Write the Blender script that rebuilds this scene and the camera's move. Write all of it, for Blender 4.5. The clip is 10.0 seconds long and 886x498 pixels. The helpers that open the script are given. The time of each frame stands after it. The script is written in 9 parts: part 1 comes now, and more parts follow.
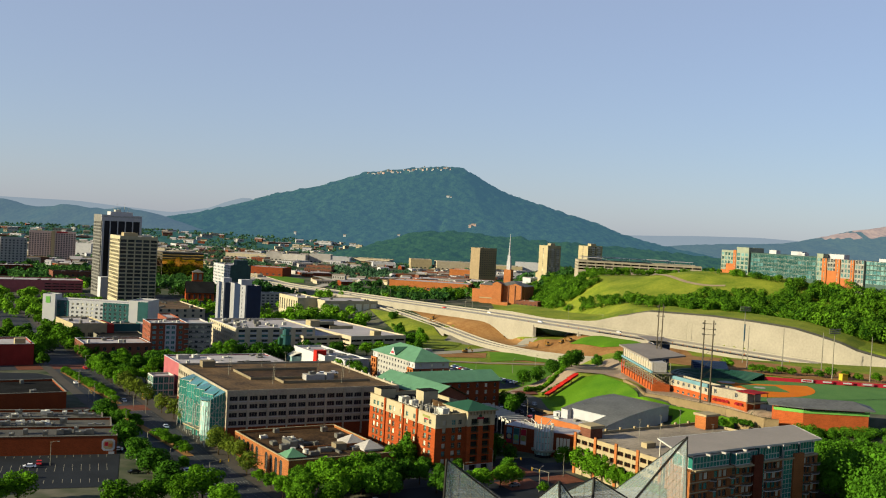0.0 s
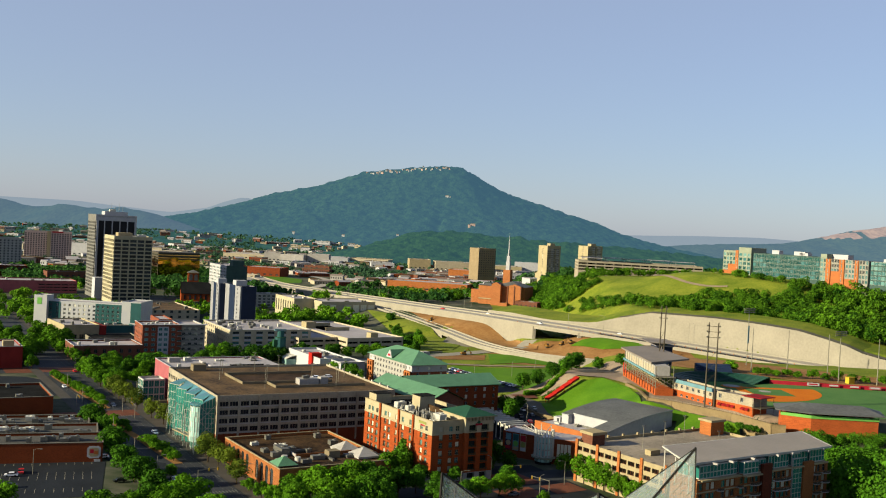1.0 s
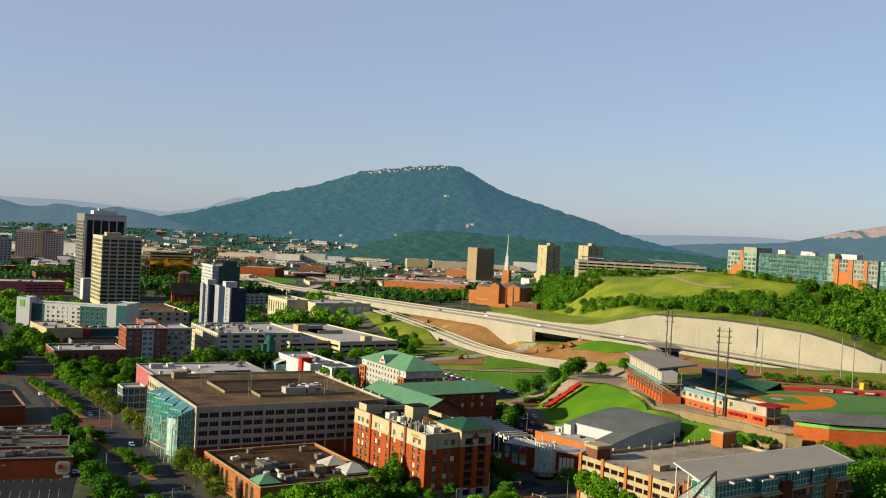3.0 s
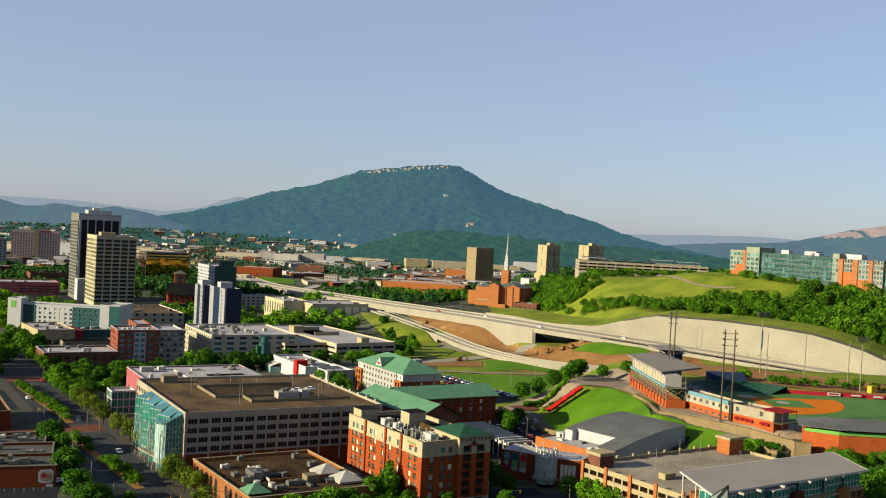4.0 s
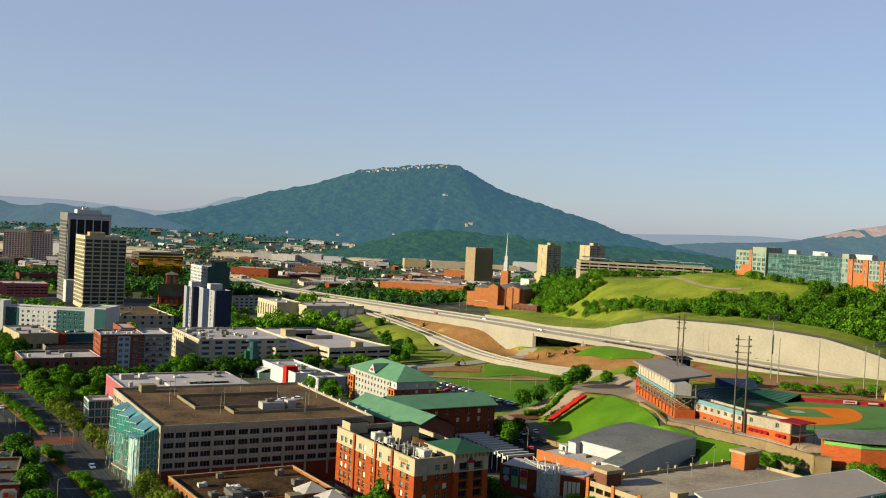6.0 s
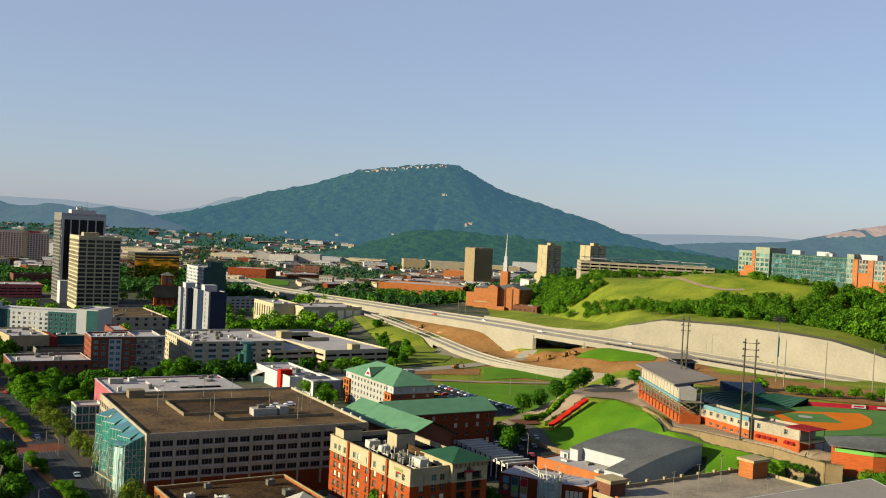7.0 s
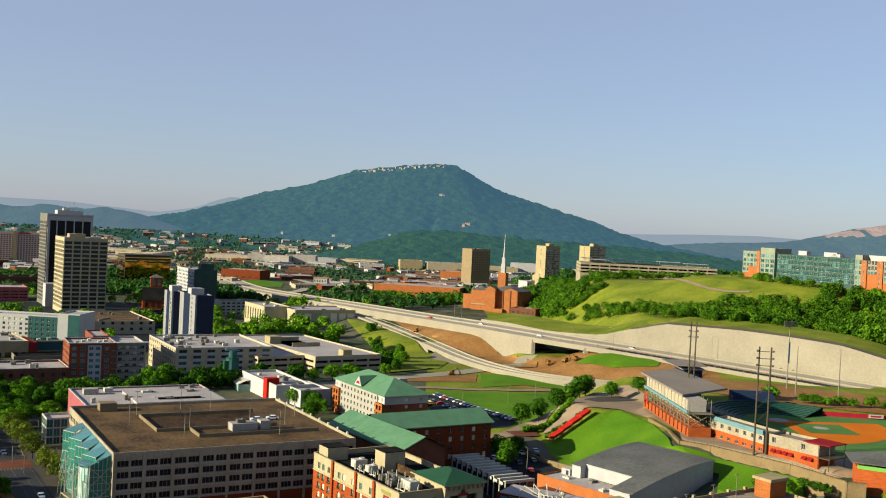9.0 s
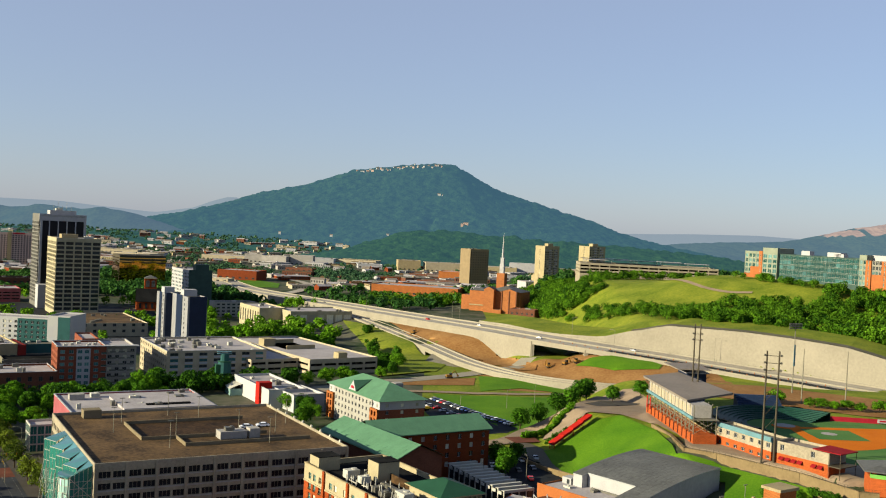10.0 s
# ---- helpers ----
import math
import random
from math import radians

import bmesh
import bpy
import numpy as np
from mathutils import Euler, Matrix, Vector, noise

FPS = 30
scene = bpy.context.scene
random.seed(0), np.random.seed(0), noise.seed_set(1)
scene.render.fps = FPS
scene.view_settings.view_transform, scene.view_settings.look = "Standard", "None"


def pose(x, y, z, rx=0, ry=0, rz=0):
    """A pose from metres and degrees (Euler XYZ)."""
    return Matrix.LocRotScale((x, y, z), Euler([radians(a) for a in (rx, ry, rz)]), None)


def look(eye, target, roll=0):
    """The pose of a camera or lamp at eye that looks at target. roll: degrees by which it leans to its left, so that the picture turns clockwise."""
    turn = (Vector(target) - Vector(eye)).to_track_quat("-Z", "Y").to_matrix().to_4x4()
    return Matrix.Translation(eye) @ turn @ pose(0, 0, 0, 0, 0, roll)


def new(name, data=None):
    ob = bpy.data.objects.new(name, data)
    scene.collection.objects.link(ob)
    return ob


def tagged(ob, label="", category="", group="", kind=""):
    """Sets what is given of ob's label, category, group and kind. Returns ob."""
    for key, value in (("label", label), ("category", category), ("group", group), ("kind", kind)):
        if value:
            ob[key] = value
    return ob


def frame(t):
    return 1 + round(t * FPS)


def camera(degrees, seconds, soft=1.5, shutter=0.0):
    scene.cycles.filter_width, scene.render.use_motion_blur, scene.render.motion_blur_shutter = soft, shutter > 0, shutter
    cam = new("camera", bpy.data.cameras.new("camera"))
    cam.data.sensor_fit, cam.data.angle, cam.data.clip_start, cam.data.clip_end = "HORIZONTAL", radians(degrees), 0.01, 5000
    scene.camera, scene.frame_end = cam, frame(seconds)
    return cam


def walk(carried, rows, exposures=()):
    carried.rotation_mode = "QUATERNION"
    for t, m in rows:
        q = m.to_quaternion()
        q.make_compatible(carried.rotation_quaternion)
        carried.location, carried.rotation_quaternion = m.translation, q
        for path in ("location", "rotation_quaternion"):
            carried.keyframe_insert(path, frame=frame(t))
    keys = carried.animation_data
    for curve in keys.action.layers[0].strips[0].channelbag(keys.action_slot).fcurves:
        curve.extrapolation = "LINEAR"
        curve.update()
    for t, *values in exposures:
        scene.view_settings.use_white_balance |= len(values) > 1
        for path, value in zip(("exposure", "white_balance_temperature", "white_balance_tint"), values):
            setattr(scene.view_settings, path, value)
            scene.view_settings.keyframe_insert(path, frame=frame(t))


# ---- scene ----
cam = camera(47.07, 10.0, soft=1.1)
# seconds, eye (x, y, z), heading to the left of +y, pitch, roll
ROWS = [
    (0.0, 0.0, 0.0, 96.0, 0.0, -1.3, 3.1),
    (0.5, 0.44, 6.5, 96.02, -0.02, -1.3, 3.102),
    (1.0, 0.86, 13.0, 96.01, -0.04, -1.301, 3.102),
    (1.5, 1.28, 19.49, 96.0, -0.064, -1.299, 3.097),
    (2.0, 1.68, 25.96, 95.99, -0.084, -1.299, 3.085),
    (2.5, 2.09, 32.38, 95.94, -0.099, -1.308, 3.073),
    (4.0, 3.37, 51.58, 95.87, -0.134, -1.339, 3.05),
    (4.5, 3.79, 57.96, 95.88, -0.139, -1.346, 3.043),
    (5.0, 4.21, 64.33, 95.89, -0.141, -1.354, 3.036),
    (5.5, 4.67, 70.72, 95.91, -0.148, -1.358, 3.028),
    (7.0, 6.05, 89.96, 95.92, -0.168, -1.356, 2.993),
    (7.5, 6.51, 96.37, 95.94, -0.184, -1.351, 2.975),
    (8.0, 6.98, 102.8, 96.0, -0.208, -1.338, 2.953),
    (8.5, 7.45, 109.24, 96.06, -0.241, -1.332, 2.931),
    (9.0, 7.9, 115.7, 96.13, -0.28, -1.329, 2.907),
    (9.5, 8.35, 122.16, 96.19, -0.316, -1.327, 2.882),
    (10.0, 8.81, 128.6, 96.23, -0.353, -1.332, 2.856),
]


def eye_pose(x, y, z, yaw, pitch, roll):
    return pose(x, y, z, 0, 0, yaw) @ pose(0, 0, 0, 90 + pitch, 0, 0) @ pose(0, 0, 0, 0, 0, roll)


walk(cam, [(t, eye_pose(*row)) for t, *row in ROWS])
# ---- light ----
SUN_AZ, SUN_EL = radians(202), radians(18.5)
sun_way = Vector((math.cos(SUN_AZ) * math.cos(SUN_EL), math.sin(SUN_AZ) * math.cos(SUN_EL), math.sin(SUN_EL)))
sun = new("sun", bpy.data.lights.new("sun", "SUN"))
sun.data.energy, sun.data.angle, sun.data.color = 4.7, radians(0.6), (1.0, 0.895, 0.63)
sun.matrix_world = look((0, 0, 300), Vector((0, 0, 300)) - sun_way)
world = bpy.data.worlds.new("sky")
scene.world = world
world.use_nodes = True
wn = world.node_tree
wn.nodes.clear()
sky = wn.nodes.new("ShaderNodeTexSky")
sky.sky_type, sky.sun_disc = "NISHITA", False
sky.sun_elevation, sky.sun_rotation = SUN_EL, radians(90) - SUN_AZ
sky.air_density, sky.dust_density, sky.ozone_density, sky.altitude = 1.0, 0.6, 5.0, 250
bg = wn.nodes.new("ShaderNodeBackground")
bg.inputs["Strength"].default_value = 0.066
wout = wn.nodes.new("ShaderNodeOutputWorld")
# morning haze: a pale veil, thick all round the horizon and thinner overhead
veil = wn.nodes.new("ShaderNodeBackground")
veil.inputs["Color"].default_value, veil.inputs["Strength"].default_value = (0.460, 0.487, 0.605, 1), 0.4326
blend = wn.nodes.new("ShaderNodeMixShader")
rise = wn.nodes.new("ShaderNodeTexGradient")
rise.texture_mapping.mapping_x, rise.texture_mapping.mapping_z = "Z", "X"
thin = wn.nodes.new("ShaderNodeValToRGB")
thin.color_ramp.interpolation = "EASE"
thin.color_ramp.elements[0].position, thin.color_ramp.elements[1].position = 0.24, 0.85
thin.color_ramp.elements[0].color, thin.color_ramp.elements[1].color = (0.54, 0.54, 0.54, 1), (0.14, 0.14, 0.14, 1)
wn.links.new(rise.outputs["Fac"], thin.inputs[0])
wn.links.new(thin.outputs[0], blend.inputs[0])
wn.links.new(sky.outputs[0], bg.inputs[0])
wn.links.new(bg.outputs[0], blend.inputs[1])
wn.links.new(veil.outputs[0], blend.inputs[2])
wn.links.new(blend.outputs[0], wout.inputs[0])
scene.view_settings.exposure = 1.2

# ---- materials ----


def mat_base(name):
    m = bpy.data.materials.new(name)
    m.use_nodes = True
    nt = m.node_tree
    return m, nt, nt.nodes["Principled BSDF"]


def warm(c):
    """Paint as it is under the yellow morning: little blue in it."""
    return (c[0] * 0.43, c[1] * 0.415, c[2] * 0.342)


def surface(name, dark, light, scale=0.3, fine=4.0, rough=0.85, bump=0.0, metal=0.0, vary=0.0, spec=0.1, squeeze=1.0):
    """A weathered surface: two noises of different size between two colours, with a random shift for each object."""
    dark, light = warm(dark), warm(light)
    m, nt, b = mat_base(name)
    geo = nt.nodes.new("ShaderNodeNewGeometry")
    big, small = nt.nodes.new("ShaderNodeTexNoise"), nt.nodes.new("ShaderNodeTexNoise")
    big.inputs["Scale"].default_value, big.inputs["Detail"].default_value = scale, 5
    small.inputs["Scale"].default_value, small.inputs["Detail"].default_value = fine, 3
    place = geo.outputs["Position"]
    if squeeze != 1.0:
        sq = nt.nodes.new("ShaderNodeVectorMath")
        sq.operation = "MULTIPLY"
        sq.inputs[1].default_value = (1.0, squeeze, 1.0)
        nt.links.new(place, sq.inputs[0])
        place = sq.outputs[0]
    for n in (big, small):
        nt.links.new(place, n.inputs["Vector"])
    mix = nt.nodes.new("ShaderNodeMath")
    mix.operation = "MULTIPLY_ADD"
    mix.inputs[1].default_value = 0.45
    nt.links.new(small.outputs["Fac"], mix.inputs[0])
    half = nt.nodes.new("ShaderNodeMath")
    half.operation = "MULTIPLY"
    half.inputs[1].default_value = 0.55
    nt.links.new(big.outputs["Fac"], half.inputs[0])
    nt.links.new(half.outputs[0], mix.inputs[2])
    ramp = nt.nodes.new("ShaderNodeValToRGB")
    ramp.color_ramp.elements[0].position, ramp.color_ramp.elements[1].position = 0.36, 0.64
    ramp.color_ramp.elements[0].color, ramp.color_ramp.elements[1].color = (*dark, 1), (*light, 1)
    nt.links.new(mix.outputs[0], ramp.inputs[0])
    last = ramp.outputs[0]
    if vary:
        info = nt.nodes.new("ShaderNodeObjectInfo")
        rng = nt.nodes.new("ShaderNodeMapRange")
        rng.inputs["To Min"].default_value, rng.inputs["To Max"].default_value = 1 - vary, 1 + vary
        nt.links.new(info.outputs["Random"], rng.inputs["Value"])
        hsv = nt.nodes.new("ShaderNodeHueSaturation")
        nt.links.new(rng.outputs[0], hsv.inputs["Value"])
        nt.links.new(last, hsv.inputs["Color"])
        last = hsv.outputs[0]
    nt.links.new(last, b.inputs["Base Color"])
    b.inputs["Roughness"].default_value, b.inputs["Metallic"].default_value = rough, metal
    b.inputs["Specular IOR Level"].default_value = spec
    if bump:
        bp = nt.nodes.new("ShaderNodeBump")
        bp.inputs["Strength"].default_value = bump
        nt.links.new(small.outputs["Fac"], bp.inputs["Height"])
        nt.links.new(bp.outputs[0], b.inputs["Normal"])
    return m


def tone(c, k):
    return tuple(min(1.0, v * k) for v in c)


def plain(name, c, rough=0.8, scale=0.25, fine=3.0, spread=0.16, **kw):
    return surface(name, tone(c, 1 - spread), tone(c, 1 + spread), scale, fine, rough, **kw)


def brick(name, c):
    """Courses of brick, 0.075 m high, toned brick by brick, with pale joints; blotched at the size of metres."""
    c = tone(c, 0.465)
    m, nt, b = mat_base(name)
    geo = nt.nodes.new("ShaderNodeNewGeometry")
    tex = nt.nodes.new("ShaderNodeTexBrick")
    tex.inputs["Scale"].default_value = 1.0
    tex.inputs["Brick Width"].default_value, tex.inputs["Row Height"].default_value = 0.6, 0.2
    tex.inputs["Mortar Size"].default_value = 0.012
    tex.inputs["Color1"].default_value = (*tone(c, 0.8), 1)
    tex.inputs["Color2"].default_value = (*tone(c, 1.15), 1)
    tex.inputs["Mortar"].default_value = (*tone(c, 1.3), 1)
    sep, com, add = nt.nodes.new("ShaderNodeSeparateXYZ"), nt.nodes.new("ShaderNodeCombineXYZ"), nt.nodes.new("ShaderNodeMath")
    nt.links.new(geo.outputs["Position"], sep.inputs[0])
    nt.links.new(sep.outputs["X"], add.inputs[0])
    nt.links.new(sep.outputs["Y"], add.inputs[1])
    nt.links.new(add.outputs[0], com.inputs["X"])
    nt.links.new(sep.outputs["Z"], com.inputs["Y"])
    nt.links.new(com.outputs[0], tex.inputs["Vector"])
    noise_n = nt.nodes.new("ShaderNodeTexNoise")
    noise_n.inputs["Scale"].default_value, noise_n.inputs["Detail"].default_value = 0.25, 6
    nt.links.new(geo.outputs["Position"], noise_n.inputs["Vector"])
    rng = nt.nodes.new("ShaderNodeMapRange")
    rng.inputs["To Min"].default_value, rng.inputs["To Max"].default_value = 0.72, 1.25
    nt.links.new(noise_n.outputs["Fac"], rng.inputs["Value"])
    hsv = nt.nodes.new("ShaderNodeHueSaturation")
    nt.links.new(rng.outputs[0], hsv.inputs["Value"])
    nt.links.new(tex.outputs["Color"], hsv.inputs["Color"])
    nt.links.new(hsv.outputs[0], b.inputs["Base Color"])
    b.inputs["Roughness"].default_value, b.inputs["Specular IOR Level"].default_value = 0.9, 0.1
    return m


def glassy(name, c, rough=0.12, vary=0.5, spec=0.3, metal=0.0):
    m, nt, b = mat_base(name)
    info = nt.nodes.new("ShaderNodeObjectInfo")
    rng = nt.nodes.new("ShaderNodeMapRange")
    rng.inputs["To Min"].default_value, rng.inputs["To Max"].default_value = 1 - vary, 1 + vary
    nt.links.new(info.outputs["Random"], rng.inputs["Value"])
    hsv = nt.nodes.new("ShaderNodeHueSaturation")
    hsv.inputs["Color"].default_value = (*c, 1)
    nt.links.new(rng.outputs[0], hsv.inputs["Value"])
    nt.links.new(hsv.outputs[0], b.inputs["Base Color"])
    b.inputs["Roughness"].default_value, b.inputs["Specular IOR Level"].default_value = rough, spec
    b.inputs["Metallic"].default_value = metal
    return m


def leafy(name, dark, light, scale=0.35):
    """Leaves: toned by island, by tree and by drifts of metres, with some light let through."""
    m, nt, b = mat_base(name)
    geo, info = nt.nodes.new("ShaderNodeNewGeometry"), nt.nodes.new("ShaderNodeObjectInfo")
    n = nt.nodes.new("ShaderNodeTexNoise")
    n.inputs["Scale"].default_value, n.inputs["Detail"].default_value = scale, 3
    nt.links.new(geo.outputs["Position"], n.inputs["Vector"])
    a1, a2 = nt.nodes.new("ShaderNodeMath"), nt.nodes.new("ShaderNodeMath")
    a1.operation = a2.operation = "MULTIPLY_ADD"
    a1.inputs[1].default_value, a1.inputs[2].default_value = 0.28, -0.06
    a2.inputs[1].default_value = 0.25
    nt.links.new(geo.outputs["Random Per Island"], a1.inputs[0])
    nt.links.new(info.outputs["Random"], a2.inputs[0])
    nt.links.new(a1.outputs[0], a2.inputs[2])
    a3 = nt.nodes.new("ShaderNodeMath")
    a3.operation = "MULTIPLY_ADD"
    a3.inputs[1].default_value = 0.8
    nt.links.new(n.outputs["Fac"], a3.inputs[0])
    nt.links.new(a2.outputs[0], a3.inputs[2])
    ramp = nt.nodes.new("ShaderNodeValToRGB")
    ramp.color_ramp.elements[0].position, ramp.color_ramp.elements[1].position = 0.3, 0.9
    ramp.color_ramp.elements[0].color, ramp.color_ramp.elements[1].color = (*dark, 1), (*light, 1)
    nt.links.new(a3.outputs[0], ramp.inputs[0])
    nt.links.new(ramp.outputs[0], b.inputs["Base Color"])
    b.inputs["Roughness"].default_value, b.inputs["Specular IOR Level"].default_value = 0.75, 0.03
    tr, sh = nt.nodes.new("ShaderNodeBsdfTranslucent"), nt.nodes.new("ShaderNodeMixShader")
    nt.links.new(ramp.outputs[0], tr.inputs["Color"])
    sh.inputs[0].default_value = 0.25
    nt.links.new(b.outputs[0], sh.inputs[1])
    nt.links.new(tr.outputs[0], sh.inputs[2])
    nt.links.new(sh.outputs[0], nt.nodes["Material Output"].inputs["Surface"])
    return m


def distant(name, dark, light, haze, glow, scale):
    """Far wooded slopes behind the air between: leaf tones, the haze put in as a little even emission."""
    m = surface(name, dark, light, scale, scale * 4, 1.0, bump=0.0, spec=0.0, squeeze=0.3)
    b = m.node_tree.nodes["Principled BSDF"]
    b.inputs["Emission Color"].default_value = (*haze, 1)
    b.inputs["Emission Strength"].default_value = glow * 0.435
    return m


M = {}
M["brick"] = brick("red_brick", (0.30, 0.066, 0.020))
M["brick_flats"] = brick("dull_red_brick", (0.36, 0.11, 0.06))
M["brick_dark"] = brick("dark_red_brick", (0.17, 0.04, 0.018))
M["brick_brown"] = brick("brown_brick", (0.25, 0.10, 0.06))
M["brick_orange"] = brick("orange_brick", (0.56, 0.19, 0.055))
M["red_paint"] = plain("red_painted_wall", (0.42, 0.045, 0.04))
M["cream"] = plain("cream_stucco", (0.60, 0.50, 0.34))
M["deck_wall"] = plain("grey_tan_precast", (0.58, 0.52, 0.45), scale=0.12, fine=1.5, spread=0.22)
M["bank_stone"] = plain("tan_stone_wall", (0.38, 0.285, 0.175), fine=1.2, spread=0.16)
M["hotel_cream"] = plain("pale_cream_stucco", (0.68, 0.60, 0.45))
M["sign_olive"] = plain("faded_olive_lettering", (0.42, 0.46, 0.16))
M["tan"] = plain("tan_concrete", (0.36, 0.30, 0.22))
M["beige"] = plain("beige_stucco", (0.76, 0.67, 0.56))
M["gold_stone"] = plain("pale_gold_stone", (0.64, 0.55, 0.38))
M["frame_grey"] = plain("grey_steel_frame", (0.34, 0.32, 0.28), rough=0.6)
M["seat_tan"] = plain("tan_seat_boards", (0.62, 0.50, 0.32))
M["tower_stone"] = plain("cream_tower_stone", (0.74, 0.67, 0.52))
M["slab_grey"] = plain("cool_grey_plaster", (0.46, 0.48, 0.60))
M["front_pale"] = plain("pale_hotel_front", (0.60, 0.60, 0.64), spread=0.1)
M["tan_tower"] = plain("brown_tan_concrete", (0.46, 0.36, 0.25))
M["tower_grey"] = plain("grey_tower_concrete", (0.29, 0.29, 0.31))
M["white"] = plain("white_wall", (0.74, 0.76, 0.95), spread=0.1)
M["bright_white"] = plain("bright_white_plaster", (0.80, 0.84, 1.10), spread=0.06)
M["pink_pale"] = plain("pale_pink_stucco", (0.95, 0.70, 0.72), spread=0.1)
M["roof_pale"] = plain("pinkish_grey_metal_roof", (0.50, 0.45, 0.46), rough=0.6, scale=0.08, fine=0.8, spread=0.1)
M["deck_tan"] = plain("stained_tan_roof_deck", (0.50, 0.43, 0.385), scale=0.07, fine=0.8, spread=0.3)
M["glass_prow"] = glassy("pale_aqua_glass", (0.26, 0.42, 0.38), vary=0.35, rough=0.12)
M["concrete"] = plain("pale_concrete", (0.64, 0.62, 0.68), scale=0.12, fine=1.2)
M["concrete_new"] = plain("new_concrete", (0.53, 0.495, 0.46), scale=0.06, fine=0.7, spread=0.12)
M["hall_wall"] = plain("blue_grey_metal_wall", (0.72, 0.78, 0.92), rough=0.6, scale=0.1, fine=0.8, spread=0.1)
M["hotel_brick"] = brick("bright_red_brick", (0.47, 0.095, 0.022))
M["park_brick"] = brick("ball_park_brick", (0.62, 0.14, 0.035))
M["rest_brick"] = brick("tawny_brick", (0.44, 0.16, 0.05))
M["green_trim"] = plain("dark_green_trim", (0.05, 0.10, 0.06), rough=0.5)
M["concrete_grey"] = plain("grey_concrete", (0.36, 0.34, 0.31), scale=0.15, fine=1.0)
M["roof_brown"] = plain("brown_roof_deck", (0.19, 0.118, 0.06), rough=0.85, scale=0.09, fine=0.8, spread=0.7, spec=0.15)
M["roof_white"] = plain("white_roof_membrane", (0.70, 0.665, 0.80), scale=0.1, fine=1.0, spread=0.16)
M["roof_grey"] = plain("grey_roof_membrane", (0.30, 0.29, 0.28), scale=0.1, fine=1.0, spread=0.25)
M["roof_dark"] = plain("dark_roof_membrane", (0.036, 0.038, 0.046), rough=1.0, spec=0.0, scale=0.1, fine=1.0, spread=0.4)
M["roof_store"] = plain("weathered_grey_roof", (0.15, 0.15, 0.16), rough=0.9, scale=0.1, fine=1.0, spread=0.3)
M["roof_rust"] = plain("rusty_brown_roof", (0.10, 0.058, 0.03), scale=0.12, fine=0.9, spread=0.8, spec=0.1)
M["roof_slate"] = plain("slate_grey_metal_roof", (0.20, 0.21, 0.24), rough=0.55, scale=0.08, fine=0.8, spread=0.3)
M["roof_taupe"] = plain("taupe_metal_roof", (0.42, 0.365, 0.36), rough=0.6, scale=0.08, fine=0.8)
M["green_roof"] = plain("green_metal_roof", (0.19, 0.44, 0.295), rough=0.5, scale=0.2, fine=2.0, spread=0.14)
M["green_dark"] = plain("dark_green_metal_roof", (0.035, 0.14, 0.085), rough=0.5)
M["teal_panel"] = plain("teal_wall_panel", (0.045, 0.17, 0.20), rough=0.6)
M["navy"] = plain("navy_wall_panel", (0.025, 0.045, 0.12), rough=0.5)
M["orange_panel"] = plain("orange_wall_panel", (0.66, 0.22, 0.075), rough=0.6)
M["metal"] = plain("grey_metal", (0.35, 0.35, 0.36), rough=0.5, metal=0.6)
M["metal_white"] = plain("white_painted_metal", (0.88, 0.89, 0.98), rough=0.5)
M["steel_dark"] = plain("weathered_steel", (0.16, 0.14, 0.12), rough=0.7, metal=0.4)
M["pole"] = plain("galvanised_pole", (0.42, 0.41, 0.38), rough=0.6, metal=0.3)
M["glass"] = glassy("dark_window_glass", (0.022, 0.026, 0.028))
M["glass_pale"] = glassy("curtained_window_glass", (0.42, 0.40, 0.30), vary=0.45, rough=0.2)
M["glass_teal"] = glassy("teal_glass", (0.02, 0.125, 0.10), vary=0.25, rough=0.1)
M["glass_roof"] = glassy("pale_blue_roof_glass", (0.045, 0.13, 0.15), vary=0.3, rough=0.15)
M["glass_gold"] = glassy("gold_mirror_glass", (0.55, 0.27, 0.05), vary=0.1, rough=0.05, metal=1.0)
M["glass_black"] = glassy("black_curtain_wall", (0.008, 0.009, 0.012), vary=0.3, rough=0.3, spec=0.12)
# near-black sheet: shade inside the parking decks, painted as a colour
M["deck_shade"] = plain("painted_deck_shade", (0.014, 0.013, 0.012), rough=1.0, spec=0.0)
M["asphalt"] = plain("worn_asphalt", (0.031, 0.038, 0.054), scale=0.08, fine=1.5, spread=0.3)
M["asphalt_mid"] = plain("grey_street_asphalt", (0.075, 0.085, 0.115), scale=0.06, fine=1.0, spread=0.25)
M["deck"] = plain("pale_concrete_road", (0.70, 0.65, 0.64), scale=0.05, fine=0.6, spread=0.14)
M["asphalt_pale"] = plain("sunbleached_asphalt", (0.20, 0.185, 0.165), scale=0.08, fine=1.0, spread=0.2)
M["paving"] = plain("concrete_paving", (0.135, 0.125, 0.125), scale=0.15, fine=1.5)
M["paving_tan"] = plain("tan_paving", (0.50, 0.39, 0.32), scale=0.15, fine=1.5)
M["paving_red"] = plain("red_brick_paving", (0.27, 0.10, 0.07), scale=0.2, fine=2.0, spread=0.25)
M["line_worn"] = plain("worn_road_paint", (0.26, 0.27, 0.29), spread=0.4)
M["line"] = plain("road_paint", (0.62, 0.60, 0.55))
M["grass"] = surface("mown_grass", (0.090, 0.265, 0.010), (0.19, 0.41, 0.018), 0.06, 1.5, 0.95, bump=0.2, spec=0.1)
